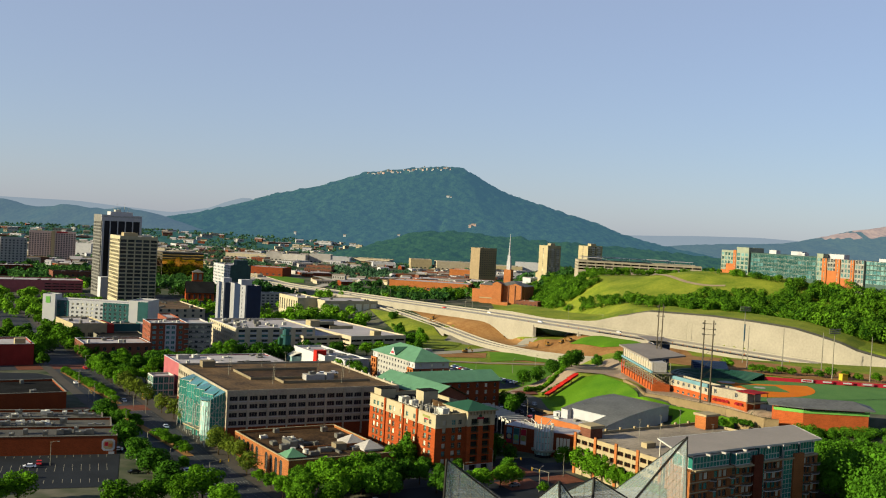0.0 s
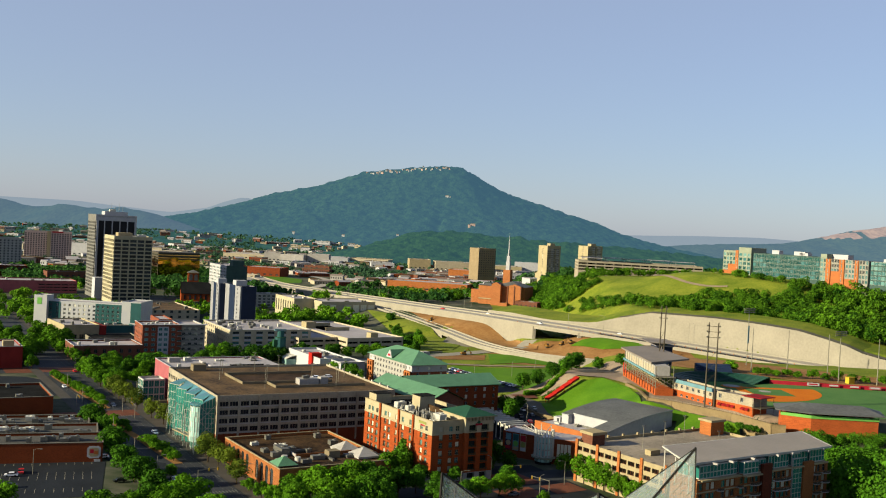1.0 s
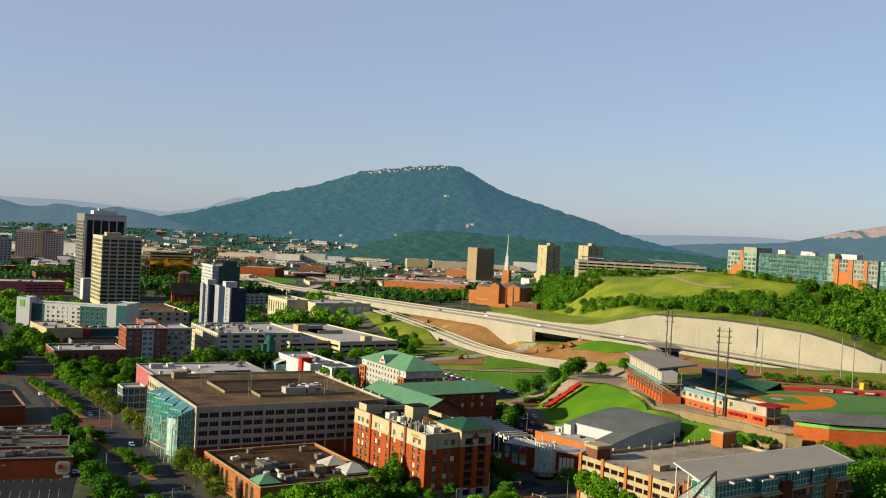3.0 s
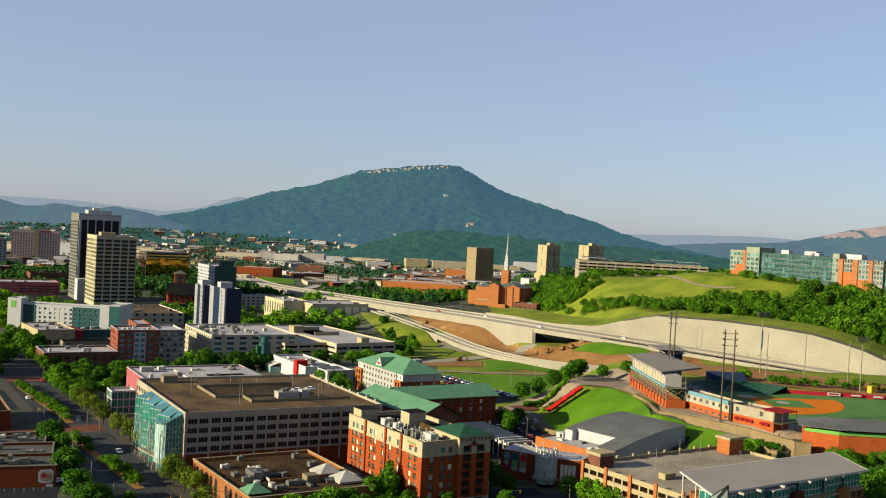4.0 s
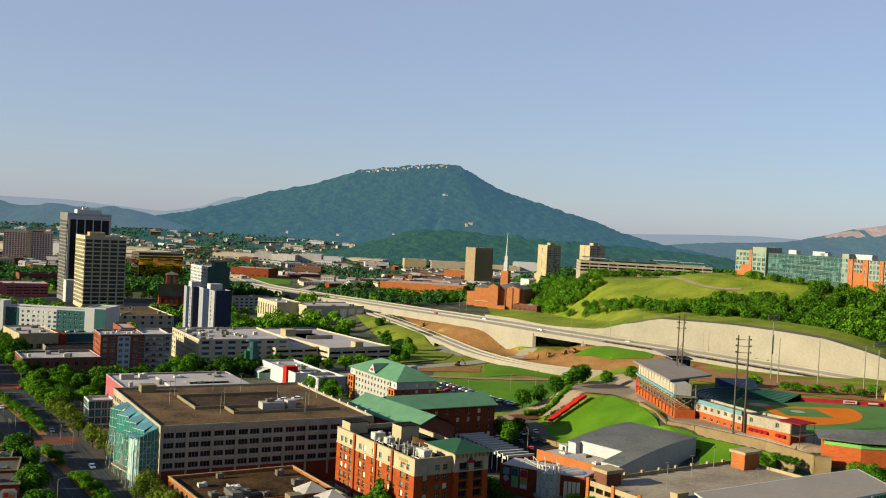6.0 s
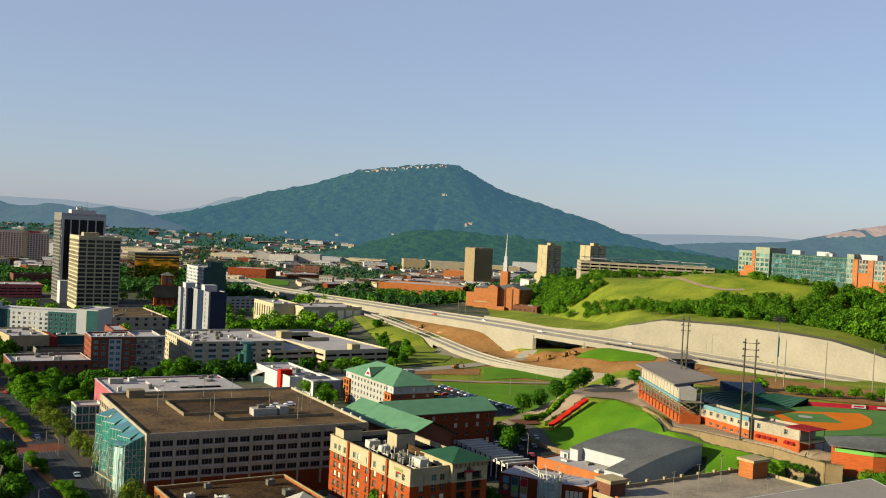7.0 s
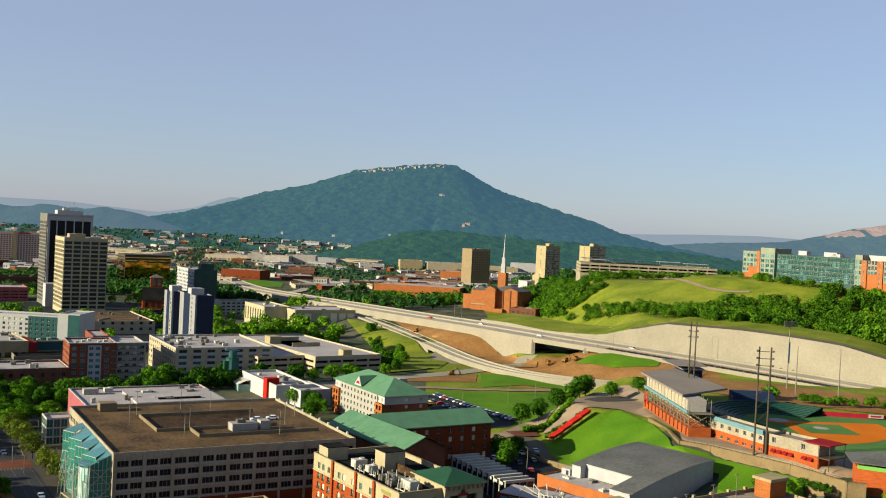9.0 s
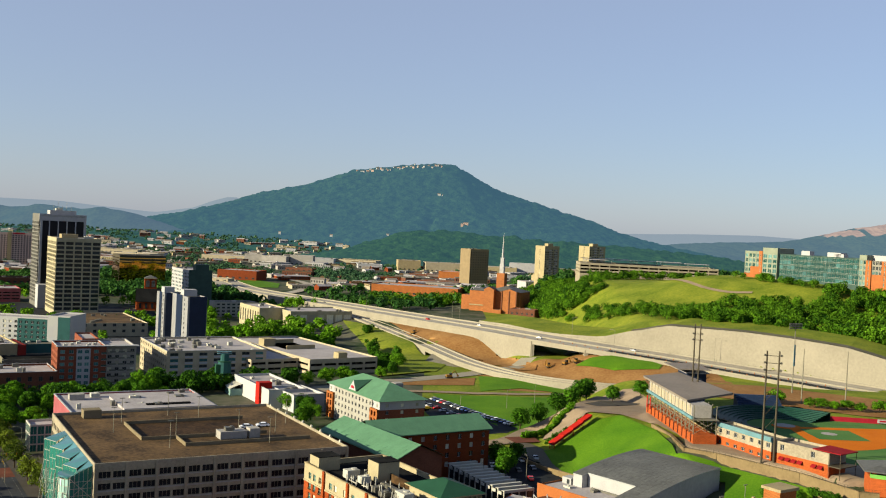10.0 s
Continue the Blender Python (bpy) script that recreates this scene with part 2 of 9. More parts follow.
M["grass_rough"] = surface("rough_grass", (0.15, 0.25, 0.016), (0.42, 0.48, 0.055), 0.05, 0.6, 0.95, bump=0.3, spec=0.1)
M["turf"] = surface("field_turf", (0.11, 0.29, 0.085), (0.18, 0.38, 0.12), 0.08, 1.5, 0.95, spec=0.1)
M["clay"] = surface("infield_clay", (0.95, 0.24, 0.008), (1.15, 0.33, 0.015), 0.1, 1.5, 0.95)
M["dirt"] = surface("bare_earth", (0.36, 0.17, 0.06), (0.60, 0.34, 0.15), 0.05, 0.7, 0.95, bump=0.3)
M["leaf"] = leafy("leaves", (0.003, 0.024, 0.002), (0.112, 0.27, 0.010))
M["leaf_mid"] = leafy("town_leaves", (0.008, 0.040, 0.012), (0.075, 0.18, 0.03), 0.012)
# paler, bluer town leaves: distance haze put into the leaf colour
M["leaf_far"] = leafy("hazed_far_leaves", (0.022, 0.062, 0.036), (0.085, 0.17, 0.07), 0.012)
M["leaf_deep"] = leafy("deep_green_leaves", (0.004, 0.022, 0.003), (0.07, 0.19, 0.010))
M["leaf_park"] = leafy("park_leaves", (0.003, 0.022, 0.002), (0.10, 0.24, 0.010), 0.12)
M["leaf_olive"] = leafy("olive_leaves", (0.02, 0.045, 0.005), (0.15, 0.20, 0.02))
M["leaf_hill"] = leafy("hillside_leaves", (0.004, 0.032, 0.003), (0.142, 0.305, 0.014), 0.07)
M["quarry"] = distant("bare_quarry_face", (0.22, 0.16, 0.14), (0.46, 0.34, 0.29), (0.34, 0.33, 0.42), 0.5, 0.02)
M["pink_paint"] = plain("faded_pink_wall", (0.60, 0.18, 0.24))
M["slate_panel"] = plain("grey_teal_panel", (0.085, 0.16, 0.165), rough=0.6)
M["aqua_panel"] = plain("pale_aqua_panel", (0.42, 0.48, 0.43), rough=0.6)
M["campus_pale"] = plain("pale_grey_wall_panel", (0.46, 0.45, 0.45), rough=0.6)
M["glass_campus"] = glassy("deep_teal_glass", (0.012, 0.052, 0.048), vary=0.2, rough=0.25, spec=0.15)
M["glass_aqua"] = glassy("aqua_glass", (0.075, 0.16, 0.15), vary=0.3, rough=0.1)
M["glass_slate"] = glassy("grey_teal_glass", (0.034, 0.10, 0.10), vary=0.3, rough=0.1)
M["church_brick"] = brick("warm_orange_brick", (0.58, 0.215, 0.075))
M["bark"] = plain("bark", (0.10, 0.075, 0.05))
M["awning_red"] = plain("red_canvas", (0.45, 0.02, 0.03))
M["lime"] = plain("lime_green_panel", (0.28, 0.75, 0.18))
M["seat_green"] = plain("dark_green_seating", (0.02, 0.10, 0.085), rough=0.5)
M["seat_blue"] = plain("navy_blue_seating", (0.04, 0.075, 0.20), rough=0.5)
M["red_sign"] = plain("red_sign_panel", (0.62, 0.03, 0.07))
M["blue_sign"] = plain("pale_blue_banner", (0.22, 0.45, 0.62))
M["slide_red"] = plain("bright_red_canopy", (0.75, 0.03, 0.02))
# third colour of each slope is the haze, painted in as emission
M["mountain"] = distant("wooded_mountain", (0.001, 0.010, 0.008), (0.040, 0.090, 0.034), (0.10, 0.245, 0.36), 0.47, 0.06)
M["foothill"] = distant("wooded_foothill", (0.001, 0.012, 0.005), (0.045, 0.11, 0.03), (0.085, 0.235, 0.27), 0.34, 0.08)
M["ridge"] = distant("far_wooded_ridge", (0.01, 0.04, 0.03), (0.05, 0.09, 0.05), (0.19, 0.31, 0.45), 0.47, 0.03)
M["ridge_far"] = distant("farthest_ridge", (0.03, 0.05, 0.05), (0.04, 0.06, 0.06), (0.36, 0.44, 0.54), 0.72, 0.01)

# ---- helpers ----
UP = Vector((0, 0, 1))


class Shape:
    """Vertices and faces gathered for one mesh."""

    def __init__(self):
        self.v, self.f, self.m = [], [], []

    def poly(self, pts, mi=0):
        n = len(self.v)
        self.v.extend(tuple(p) for p in pts)
        self.f.append(tuple(range(n, n + len(pts))))
        self.m.append(mi)

    def box(self, a, b, mi=0):
        (x0, y0, z0), (x1, y1, z1) = a, b
        n = len(self.v)
        self.v += [(x0, y0, z0), (x1, y0, z0), (x1, y1, z0), (x0, y1, z0), (x0, y0, z1), (x1, y0, z1), (x1, y1, z1), (x0, y1, z1)]
        for q in ((0, 3, 2, 1), (4, 5, 6, 7), (0, 1, 5, 4), (1, 2, 6, 5), (2, 3, 7, 6), (3, 0, 4, 7)):
            self.f.append(tuple(n + i for i in q))
            self.m.append(mi)

    def bar(self, a, b, r, mi=0, sides=6, r2=None):
        """A round or square bar from a to b."""
        a, b = Vector(a), Vector(b)
        d = (b - a).normalized()
        s = d.cross(UP if abs(d.z) < 0.9 else Vector((1, 0, 0))).normalized()
        t = d.cross(s)
        n, r2 = len(self.v), r if r2 is None else r2
        for p, q in ((a, r), (b, r2)):
            for i in range(sides):
                w = 2 * math.pi * (i + 0.5) / sides
                self.v.append(tuple(p + s * (q * math.cos(w)) + t * (q * math.sin(w))))
        for i in range(sides):
            j = (i + 1) % sides
            self.f.append((n + i, n + j, n + sides + j, n + sides + i))
            self.m.append(mi)
        self.f += [tuple(n + i for i in range(sides))[::-1], tuple(n + sides + i for i in range(sides))]
        self.m += [mi, mi]

    def prism(self, pts, z0, z1, mi=0, top=None):
        """An upright prism over a plan outline that runs anticlockwise."""
        n = len(pts)
        for i in range(n):
            a, b = pts[i], pts[(i + 1) % n]
            self.poly([(*a, z0), (*b, z0), (*b, z1), (*a, z1)], mi)
        self.poly([(*p, z1) for p in pts], mi if top is None else top)
        self.poly([(*p, z0) for p in pts][::-1], mi)

    def mesh(self, name, mats):
        me = bpy.data.meshes.new(name)
        me.from_pydata(self.v, [], self.f)
        for m in mats if isinstance(mats, (list, tuple)) else [mats]:
            me.materials.append(M[m])
        me.polygons.foreach_set("material_index", self.m)
        me.update()
        return me


def thing(name, at, label, category, group="", az=0.0):
    ob = new(name)
    ob.matrix_world = pose(*at, 0, 0, az)
    return tagged(ob, label, category, group)


def part(name, shape, mats, parent=None, label="", m=None):
    """A mesh of its own under a thing or under a part; its shape is given in the parent's own space."""
    me = shape.mesh(name, mats) if isinstance(shape, Shape) else shape
    ob = new(name, me)
    if parent is not None:
        ob.parent = parent
    if m is not None:
        ob.matrix_basis = m
    if label:
        tagged(ob, label)
    return ob


def step(a, b, t):
    t = min(1.0, max(0.0, (t - a) / (b - a)))
    return t * t * (3 - 2 * t)


# ---- terrain ----


def gap(x, y, ax, ay, bx, by):
    """The distance from a point to a stretch of the plan."""
    dx, dy = bx - ax, by - ay
    t = min(1.0, max(0.0, ((x - ax) * dx + (y - ay) * dy) / (dx * dx + dy * dy)))
    return math.hypot(x - ax - t * dx, y - ay - t * dy)


ROADBED = [(-150, 1262, 8), (-75, 1130, 12), (-12, 1000, 17), (38, 905, 20.5), (50, 885, 21)]
ROADBED_EAST = [(142, 785, 20), (150, 778, 19.5), (205, 735, 17), (270, 675, 15), (340, 615, 14), (420, 548, 13)]


PLATEAU = [(83, 567), (91, 566), (100, 536), (101, 495), (112, 495), (118, 648), (94, 648), (72, 592)]
TERRACE = [(100, 545), (103, 525), (102.5, 500), (113, 493), (134, 468), (145, 446)]


def inside(x, y, pts):
    """Whether a place lies within an outline on the plan."""
    odd = False
    for (ax, ay), (bx, by) in zip(pts, pts[1:] + pts[:1]):
        if (ay > y) != (by > y) and x < ax + (y - ay) * (bx - ax) / (by - ay):
            odd = not odd
    return odd


def off_hall(x, y):
    """How far a place lies outside the footprint of the curved hall."""
    c, s = math.cos(radians(41)), math.sin(radians(41))
    u, v = c * (x - 74.5) + s * (y - 445.5), c * (y - 445.5) - s * (x - 74.5)
    return math.hypot(max(-u, u - 47, 0), max(-v, v - 33, 0))


def height(x, y):
    """The lie of the land: a flat town, the ball park's terrace, a grass bank and the hill behind the highway."""
    z = -1.0 * step(-60, -120, x)
    lawn = 5.5 * step(2, 44, x) * step(490, 560, y)
    z = max(z, lawn * (1 - step(720, 790, y)) + 5.0 * step(0, 60, x) * step(700, 800, y))
    slope = 15.4 * step(128, 146, x) * step(428, 472, y + 0.35 * (x - 110)) * (1 - step(700, 780, y))
    z = max(z, slope)
    park = 18.4 * step(96 - 14 * step(555, 600, y), 106 + 24 * step(562, 604, y), x + 0.06 * (y - 500)) * step(0, 6, (y - 458) + 0.98 * (x - 148) * (1.0 if x < 148 else 0.05)) * (1 - step(672, 690, y)) * (1 - step(330, 380, x))
    z = max(z, park)
    # the paved terrace beside the grandstand and the grass bank that falls from it
    if 20 < x < 160 and 460 < y < 680:
        d = 0.0 if inside(x, y, PLATEAU) else min(gap(x, y, *a, *b) for a, b in zip(PLATEAU, PLATEAU[1:] + PLATEAU[:1]))
        top = 17.6 - 0.066 * max(0, y - 567)
        z = max(z, top * (1 - min(1.0, d / (41 - 20 * step(555, 585, y)))) * step(0, 5, off_hall(x, y)))
        # the lawn that falls from the foot of the terrace wall to the hall
        d = min(gap(x, y, *a, *b) for a, b in zip(TERRACE, TERRACE[1:]))
        if d < 40 and y < 505:
            z = max(z, (15.7 - 0.28 * d) * step(0, 1.5, off_hall(x, y)) * step(418, 432, y))
    s, q = 0.66 * (x - 150) + 0.75 * (y - 860), 0.75 * (x - 150) - 0.66 * (y - 860)
    hill = (37 * step(-48, -20, s) + 28 * step(50, 190, s)) * step(90, 172, x)
    hill *= (1 - 0.19 * step(-15, -110, q) - 0.25 * step(-110, -350, q)) * (1 - 0.75 * step(60, 420, q)) * (1 - step(420, 900, s))
    z = max(z, hill)
    # earth banks that carry the highway, open under its bridge
    if -140 < x < 420 and 560 < y < 1260:
        for (ax, ay, az), (bx, by, bz) in [*zip(ROADBED, ROADBED[1:]), *zip(ROADBED_EAST, ROADBED_EAST[1:])]:
            dx, dy = bx - ax, by - ay
            t = min(1.0, max(0.0, ((x - ax) * dx + (y - ay) * dy) / (dx * dx + dy * dy)))
            d = math.hypot(x - ax - t * dx, y - ay - t * dy)
            left = ax < 90
            top = az + (bz - az) * t - (5.0 if left else 1.6)
            z = max(z, 5 + (top - 5) * (1 - step(22, 56 if left else 76, d)) if top > 5 else z)
    bank = 10.5 * (1 - step(14, 60, gap(x, y, -70, 1080, -2, 880)))
    z = max(z, bank)
    z = max(z, 11.5 * (1 - step(12, 42, gap(x, y, 86, 826, 110, 782))))
    return z


def seq(*runs):
    out = []
    for a, b, s in runs:
        v = a
        while v < b - 1e-6:
            out.append(v)
            v += s
    return out


xs = seq((-4900, -900, 400), (-900, -320, 58), (-320, -80, 10), (-80, 20, 5), (20, 340, 3), (340, 700, 18), (700, 4901, 400))
ys = seq((-1500, 200, 170), (200, 430, 10), (430, 720, 3), (720, 1100, 5), (1100, 1500, 12), (1500, 2200, 70), (2200, 4901, 270))
gs = Shape()
gs.v = [(x, y, height(x, y)) for y in ys for x in xs]
nx = len(xs)
gs.f = [(j * nx + i, j * nx + i + 1, (j + 1) * nx + i + 1, (j + 1) * nx + i) for j in range(len(ys) - 1) for i in range(nx - 1)]


def cover(x, y):
    """What grows on the land: 1 rough grass on the hill, 2 lawn round the ball park, 3 bare earth of the road works, 0 town ground."""
    s_ = 0.66 * (x - 150) + 0.75 * (y - 860)
    if 36 < x < 178 and 694 < y < 800 and s_ < -60:
        return 3
    if x > 60 and s_ > -60 and y < 1500:
        return 1
    return 2 if x > 4 and 520 < y < 900 else 0


gs.m = [cover(xs[i], ys[j]) for j in range(len(ys) - 1) for i in range(nx - 1)]
M["ground"] = surface("town_ground", (0.03, 0.075, 0.02), (0.24, 0.23, 0.20), 0.02, 0.12, 0.95)
ground = part("ground", gs, ["ground", "grass_rough", "grass_rough", "dirt"])
for p in ground.data.polygons:
    p.use_smooth = True
tagged(ground, "town ground of asphalt, yards and grass running to the hills", "ground", kind="structure")


def drape(name, outline, mats, label, category, lift=0.05, cell=6.0, kind="structure"):
    """A patch of surface that lies on the land."""
    bm = bmesh.new()
    bm.faces.new([bm.verts.new((x, y, 0)) for x, y in outline])
    lo = [min(p[i] for p in outline) for i in (0, 1)]
    hi = [max(p[i] for p in outline) for i in (0, 1)]
    for i, axis in ((0, (1, 0, 0)), (1, (0, 1, 0))):
        v = lo[i] + cell
        while v < hi[i]:
            co = (v, 0, 0) if i == 0 else (0, v, 0)
            bmesh.ops.bisect_plane(bm, geom=bm.verts[:] + bm.edges[:] + bm.faces[:], plane_co=co, plane_no=axis)
            v += cell
    for vert in bm.verts:
        vert.co.z = height(vert.co.x, vert.co.y) + lift
    bm.normal_update()
    bmesh.ops.triangulate(bm, faces=bm.faces[:])
    for face in bm.faces:
        face.smooth = True
    me = bpy.data.meshes.new(name)
    bm.to_mesh(me)
    bm.free()
    me.materials.append(M[mats])
    ob = new(name, me)
    return tagged(ob, label, category, kind=kind)


def spline(pts, n=8):
    """A smooth line through the points, of any number of coordinates."""
    out, k = [], len(pts[0])
    for i in range(len(pts) - 1):
        p0, p1, p2, p3 = pts[max(i - 1, 0)], pts[i], pts[i + 1], pts[min(i + 2, len(pts) - 1)]
        for j in range(n):
            t = j / n
            out.append(tuple(0.5 * (2 * p1[c] + (p2[c] - p0[c]) * t + (2 * p0[c] - 5 * p1[c] + 4 * p2[c] - p3[c]) * t * t + (3 * p1[c] - p0[c] - 3 * p2[c] + p3[c]) * t ** 3) for c in range(k)))
    out.append(tuple(pts[-1]))
    return out


def sides(line, off):
    """The line moved sideways, to its left for positive off."""
    out = []
    for i, p in enumerate(line):
        a, b = line[max(i - 1, 0)], line[min(i + 1, len(line) - 1)]
        d = Vector((b[0] - a[0], b[1] - a[1])).normalized()
        o = off(i / (len(line) - 1)) if callable(off) else off
        out.append((p[0] - d.y * o, p[1] + d.x * o, *p[2:]))
    return out


def ribbon(line, o1, o2, lift, shape=None, mi=0, land=True):
    """A strip between two offsets of a line, lying on the land or at the line's own heights."""
    s = shape or Shape()
    a, b = sides(line, o1), sides(line, o2)
    zed = (lambda p: height(p[0], p[1]) + lift) if land else (lambda p: p[2] + lift)
    for i in range(len(a) - 1):
        s.poly([(*q[:2], zed(q)) for q in (a[i], a[i + 1], b[i + 1], b[i])][::-1 if o1 < o2 else 1], mi)
    return s


# ---- walls with openings ----
PANES = {}


def pane_mesh(w, h, glass, frame_mat, bars=1, rail=False):
    """A window: a pane in a frame with upright bars."""
    key = (round(w, 2), round(h, 2), glass, frame_mat, bars, rail)
    if key not in PANES:
        s, t = Shape(), 0.09
        if bars < 0:
            s.poly([(0, 0, 0), (w, 0, 0), (w, 0, h), (0, 0, h)], 0)
        else:
            xe, ze = [0, t], [0, t]
            for i in range(bars):
                xe += [w * (i + 1) / (bars + 1) - t / 2, w * (i + 1) / (bars + 1) + t / 2]
            if rail:
                ze += [h * 0.5 - t / 2, h * 0.5 + t / 2]
            xe, ze = xe + [w - t, w], ze + [h - t, h]
            n = len(xe)
            s.v = [(x, 0, z) for z in ze for x in xe]
            for j in range(len(ze) - 1):
                for i in range(n - 1):
                    s.f.append((j * n + i, j * n + i + 1, (j + 1) * n + i + 1, (j + 1) * n + i))
                    s.m.append(0 if i % 2 and j % 2 else 1)
        PANES[key] = s.mesh("window", [glass, frame_mat])
    return PANES[key]


FACE = {"F": lambda W, D: (0, 0, 0, W), "R": lambda W, D: (W, 0, 90, D), "B": lambda W, D: (W, D, 180, W), "L": lambda W, D: (0, D, 270, D)}


def face_frame(side, W, D):
    """The plane of one side of a block: x along it as seen from outside, y inwards, z up."""
    x, y, turn, length = FACE[side](W, D)
    return pose(x, y, 0, 0, 0, turn), length


def wall(shape, fr, length, z0, z1, xsp, zsp, deep=0.25, mi=0, omit=(), bands=None):
    """A wall sheet with openings at every crossing of the spans; returns the openings. bands: material by height."""
    xe = sorted({0.0, length, *[v for a in xsp for v in a]})
    ze = sorted({z0, z1, *[v for a in zsp for v in a], *([b[0] for b in bands if z0 < b[0] < z1] if bands else [])})
    opens = []
    tint = lambda z: next((k for zz, k in reversed(bands) if z >= zz - 1e-6), mi) if bands else mi
    for i in range(len(xe) - 1):
        inx = next((k for k, a in enumerate(xsp) if a[0] - 1e-6 <= xe[i] < a[1] - 1e-6), None)
        for j in range(len(ze) - 1):
            inz = next((k for k, a in enumerate(zsp) if a[0] - 1e-6 <= ze[j] < a[1] - 1e-6), None)
            a, b, c, d = xe[i], xe[i + 1], ze[j], ze[j + 1]
            if inx is None or inz is None or (inx, inz) in omit:
                shape.poly([fr @ Vector(p) for p in ((a, 0, c), (b, 0, c), (b, 0, d), (a, 0, d))], tint(c))
                continue
            for q in (((a, 0, c), (b, 0, c), (b, deep, c), (a, deep, c)), ((a, 0, d), (a, deep, d), (b, deep, d), (b, 0, d)), ((a, 0, c), (a, deep, c), (a, deep, d), (a, 0, d)), ((b, 0, c), (b, 0, d), (b, deep, d), (b, deep, c))):
                shape.poly([fr @ Vector(p) for p in q], tint(c))
            opens.append((a, b, c, d))
    return opens


def even(n, length, w, edge=None):
    """n openings of width w spread evenly along a length, or from an edge margin."""
    if edge is None:
        pitch = length / n
        return [(pitch * (i + 0.5) - w / 2, pitch * (i + 0.5) + w / 2) for i in range(n)]
    pitch = (length - 2 * edge - w) / max(1, n - 1)
    return [(edge + pitch * i, edge + pitch * i + w) for i in range(n)]


def floors(n, first, pitch, h):
    return [(first + pitch * i, first + pitch * i + h) for i in range(n)]


def block(parent, W, D, H, mats, roof="roof_grey", spec=None, parapet=0.9, thick=0.35, at=(0, 0, 0), az=0, glass="glass", frame_mat="metal", bars=1, deep=0.25, bands=None, name="wall", base=-2.5, rail=False, coping=None):
    """A flat-roofed body with its walls, openings, panes, parapet and roof. spec: side -> (x spans, z spans, omitted)."""
    m = pose(*at, 0, 0, az)
    s = Shape()
    panes = []
    for side in "FRBL":
        fr, length = face_frame(side, W, D)
        xsp, zsp, *omit = (spec or {}).get(side, ((), ()))
        for o in wall(s, fr, length, base, H, list(xsp), list(zsp), deep, 0, omit[0] if omit else (), bands):
            panes.append((fr, o))
    t = thick
    inner = [(t, t), (W - t, t), (W - t, D - t), (t, D - t)]
    outer = [(0, 0), (W, 0), (W, D), (0, D)]
    top_mi = bands[-1][1] if bands else 0
    for i in range(4):
        a, b, c, d = outer[i], outer[(i + 1) % 4], inner[(i + 1) % 4], inner[i]
        s.poly([(*a, H), (*b, H), (*c, H), (*d, H)], top_mi)
        s.poly([(*d, H), (*c, H), (*c, H - parapet), (*d, H - parapet)], top_mi)
    body = part(name, s, mats, parent, m=m)
    r = Shape()
    r.box((t, t, H - parapet - 0.3), (W - t, D - t, H - parapet))
    part("roof", r, roof, parent, m=m)
    if coping:
        c = Shape()
        for a, b in (((-0.15, -0.15), (W + 0.15, t + 0.1)), ((-0.15, D - t - 0.1), (W + 0.15, D + 0.15)), ((-0.15, t + 0.1), (t + 0.1, D - t - 0.1)), ((W - t - 0.1, t + 0.1), (W + 0.15, D - t - 0.1))):
            c.box((*a, H + 0.003), (*b, H + 0.25))
        part("coping", c, coping, parent, m=m)
    for fr, (a, b, c, d) in panes:
        part("window", pane_mesh(b - a, d - c, glass if isinstance(glass, str) else random.choice(glass), frame_mat, bars, rail), None, body, m=fr @ pose(a, deep, c))
    return body


def rooftop(parent, items, mats="metal"):
    """Air handlers, ducts and stair heads on a roof: (name, x, y, z, width, depth, height, material)."""
    for name, x, y, z, w, d, h, *mat in items:
        s = Shape()
        s.box((0, 0, 0.15), (w, d, h))
        s.box((0.15, 0.15, 0), (w - 0.15, d - 0.15, 0.15))
        if name == "air_handler":
            s.box((w * 0.1, -0.02, h * 0.3), (w * 0.45, 0, h * 0.85))
            s.bar((w * 0.72, d * 0.5, h), (w * 0.72, d * 0.5, h + 0.3), min(w, d) * 0.3, sides=10)
        part(name, s, mat[0] if mat else mats, parent, m=pose(x, y, z))

# ---- distance ----


def profile(knots, x):
    """A smooth height along a ridge from a few knots."""
    if x <= knots[0][0] or x >= knots[-1][0]:
        return 0.0
    for (x0, z0), (x1, z1) in zip(knots, knots[1:]):
        if x <= x1:
            t = (x - x0) / (x1 - x0)
            return z0 + (z1 - z0) * (0.6 * t + 0.4 * t * t * (3 - 2 * t))
    return 0.0


def slope_at(knots, y_foot, y_top, rough, trees, x, y):
    """The height of a hill range at a place: a ridge with gullied slopes towards the town."""
    t = (y - y_foot) / (y_top - y_foot)
    rise = (0.55 * t + 0.45 * t ** 2.2) if t < 1 else 1 - 0.5 * step(1.0, 1.9, t)
    n = noise.fractal(Vector((x * 0.0022, y * 0.0012, 0.3)), 1.0, 2.0, 5) * rough * min(1, 3 * t) * max(0.25, 1 - abs(t - 0.5) * 1.5)
    g = noise.noise(Vector((x * 0.03, y * 0.03, 2.0))) * trees * min(1, 4 * t) + noise.noise(Vector((x * 0.075, y * 0.06, 7.0))) * 0.55 * trees * min(1, 4 * t)
    return max(-3.0, profile(knots, x + 0.18 * (y_top - y) * (1 if x < 0 else -0.6)) * rise + n + g)


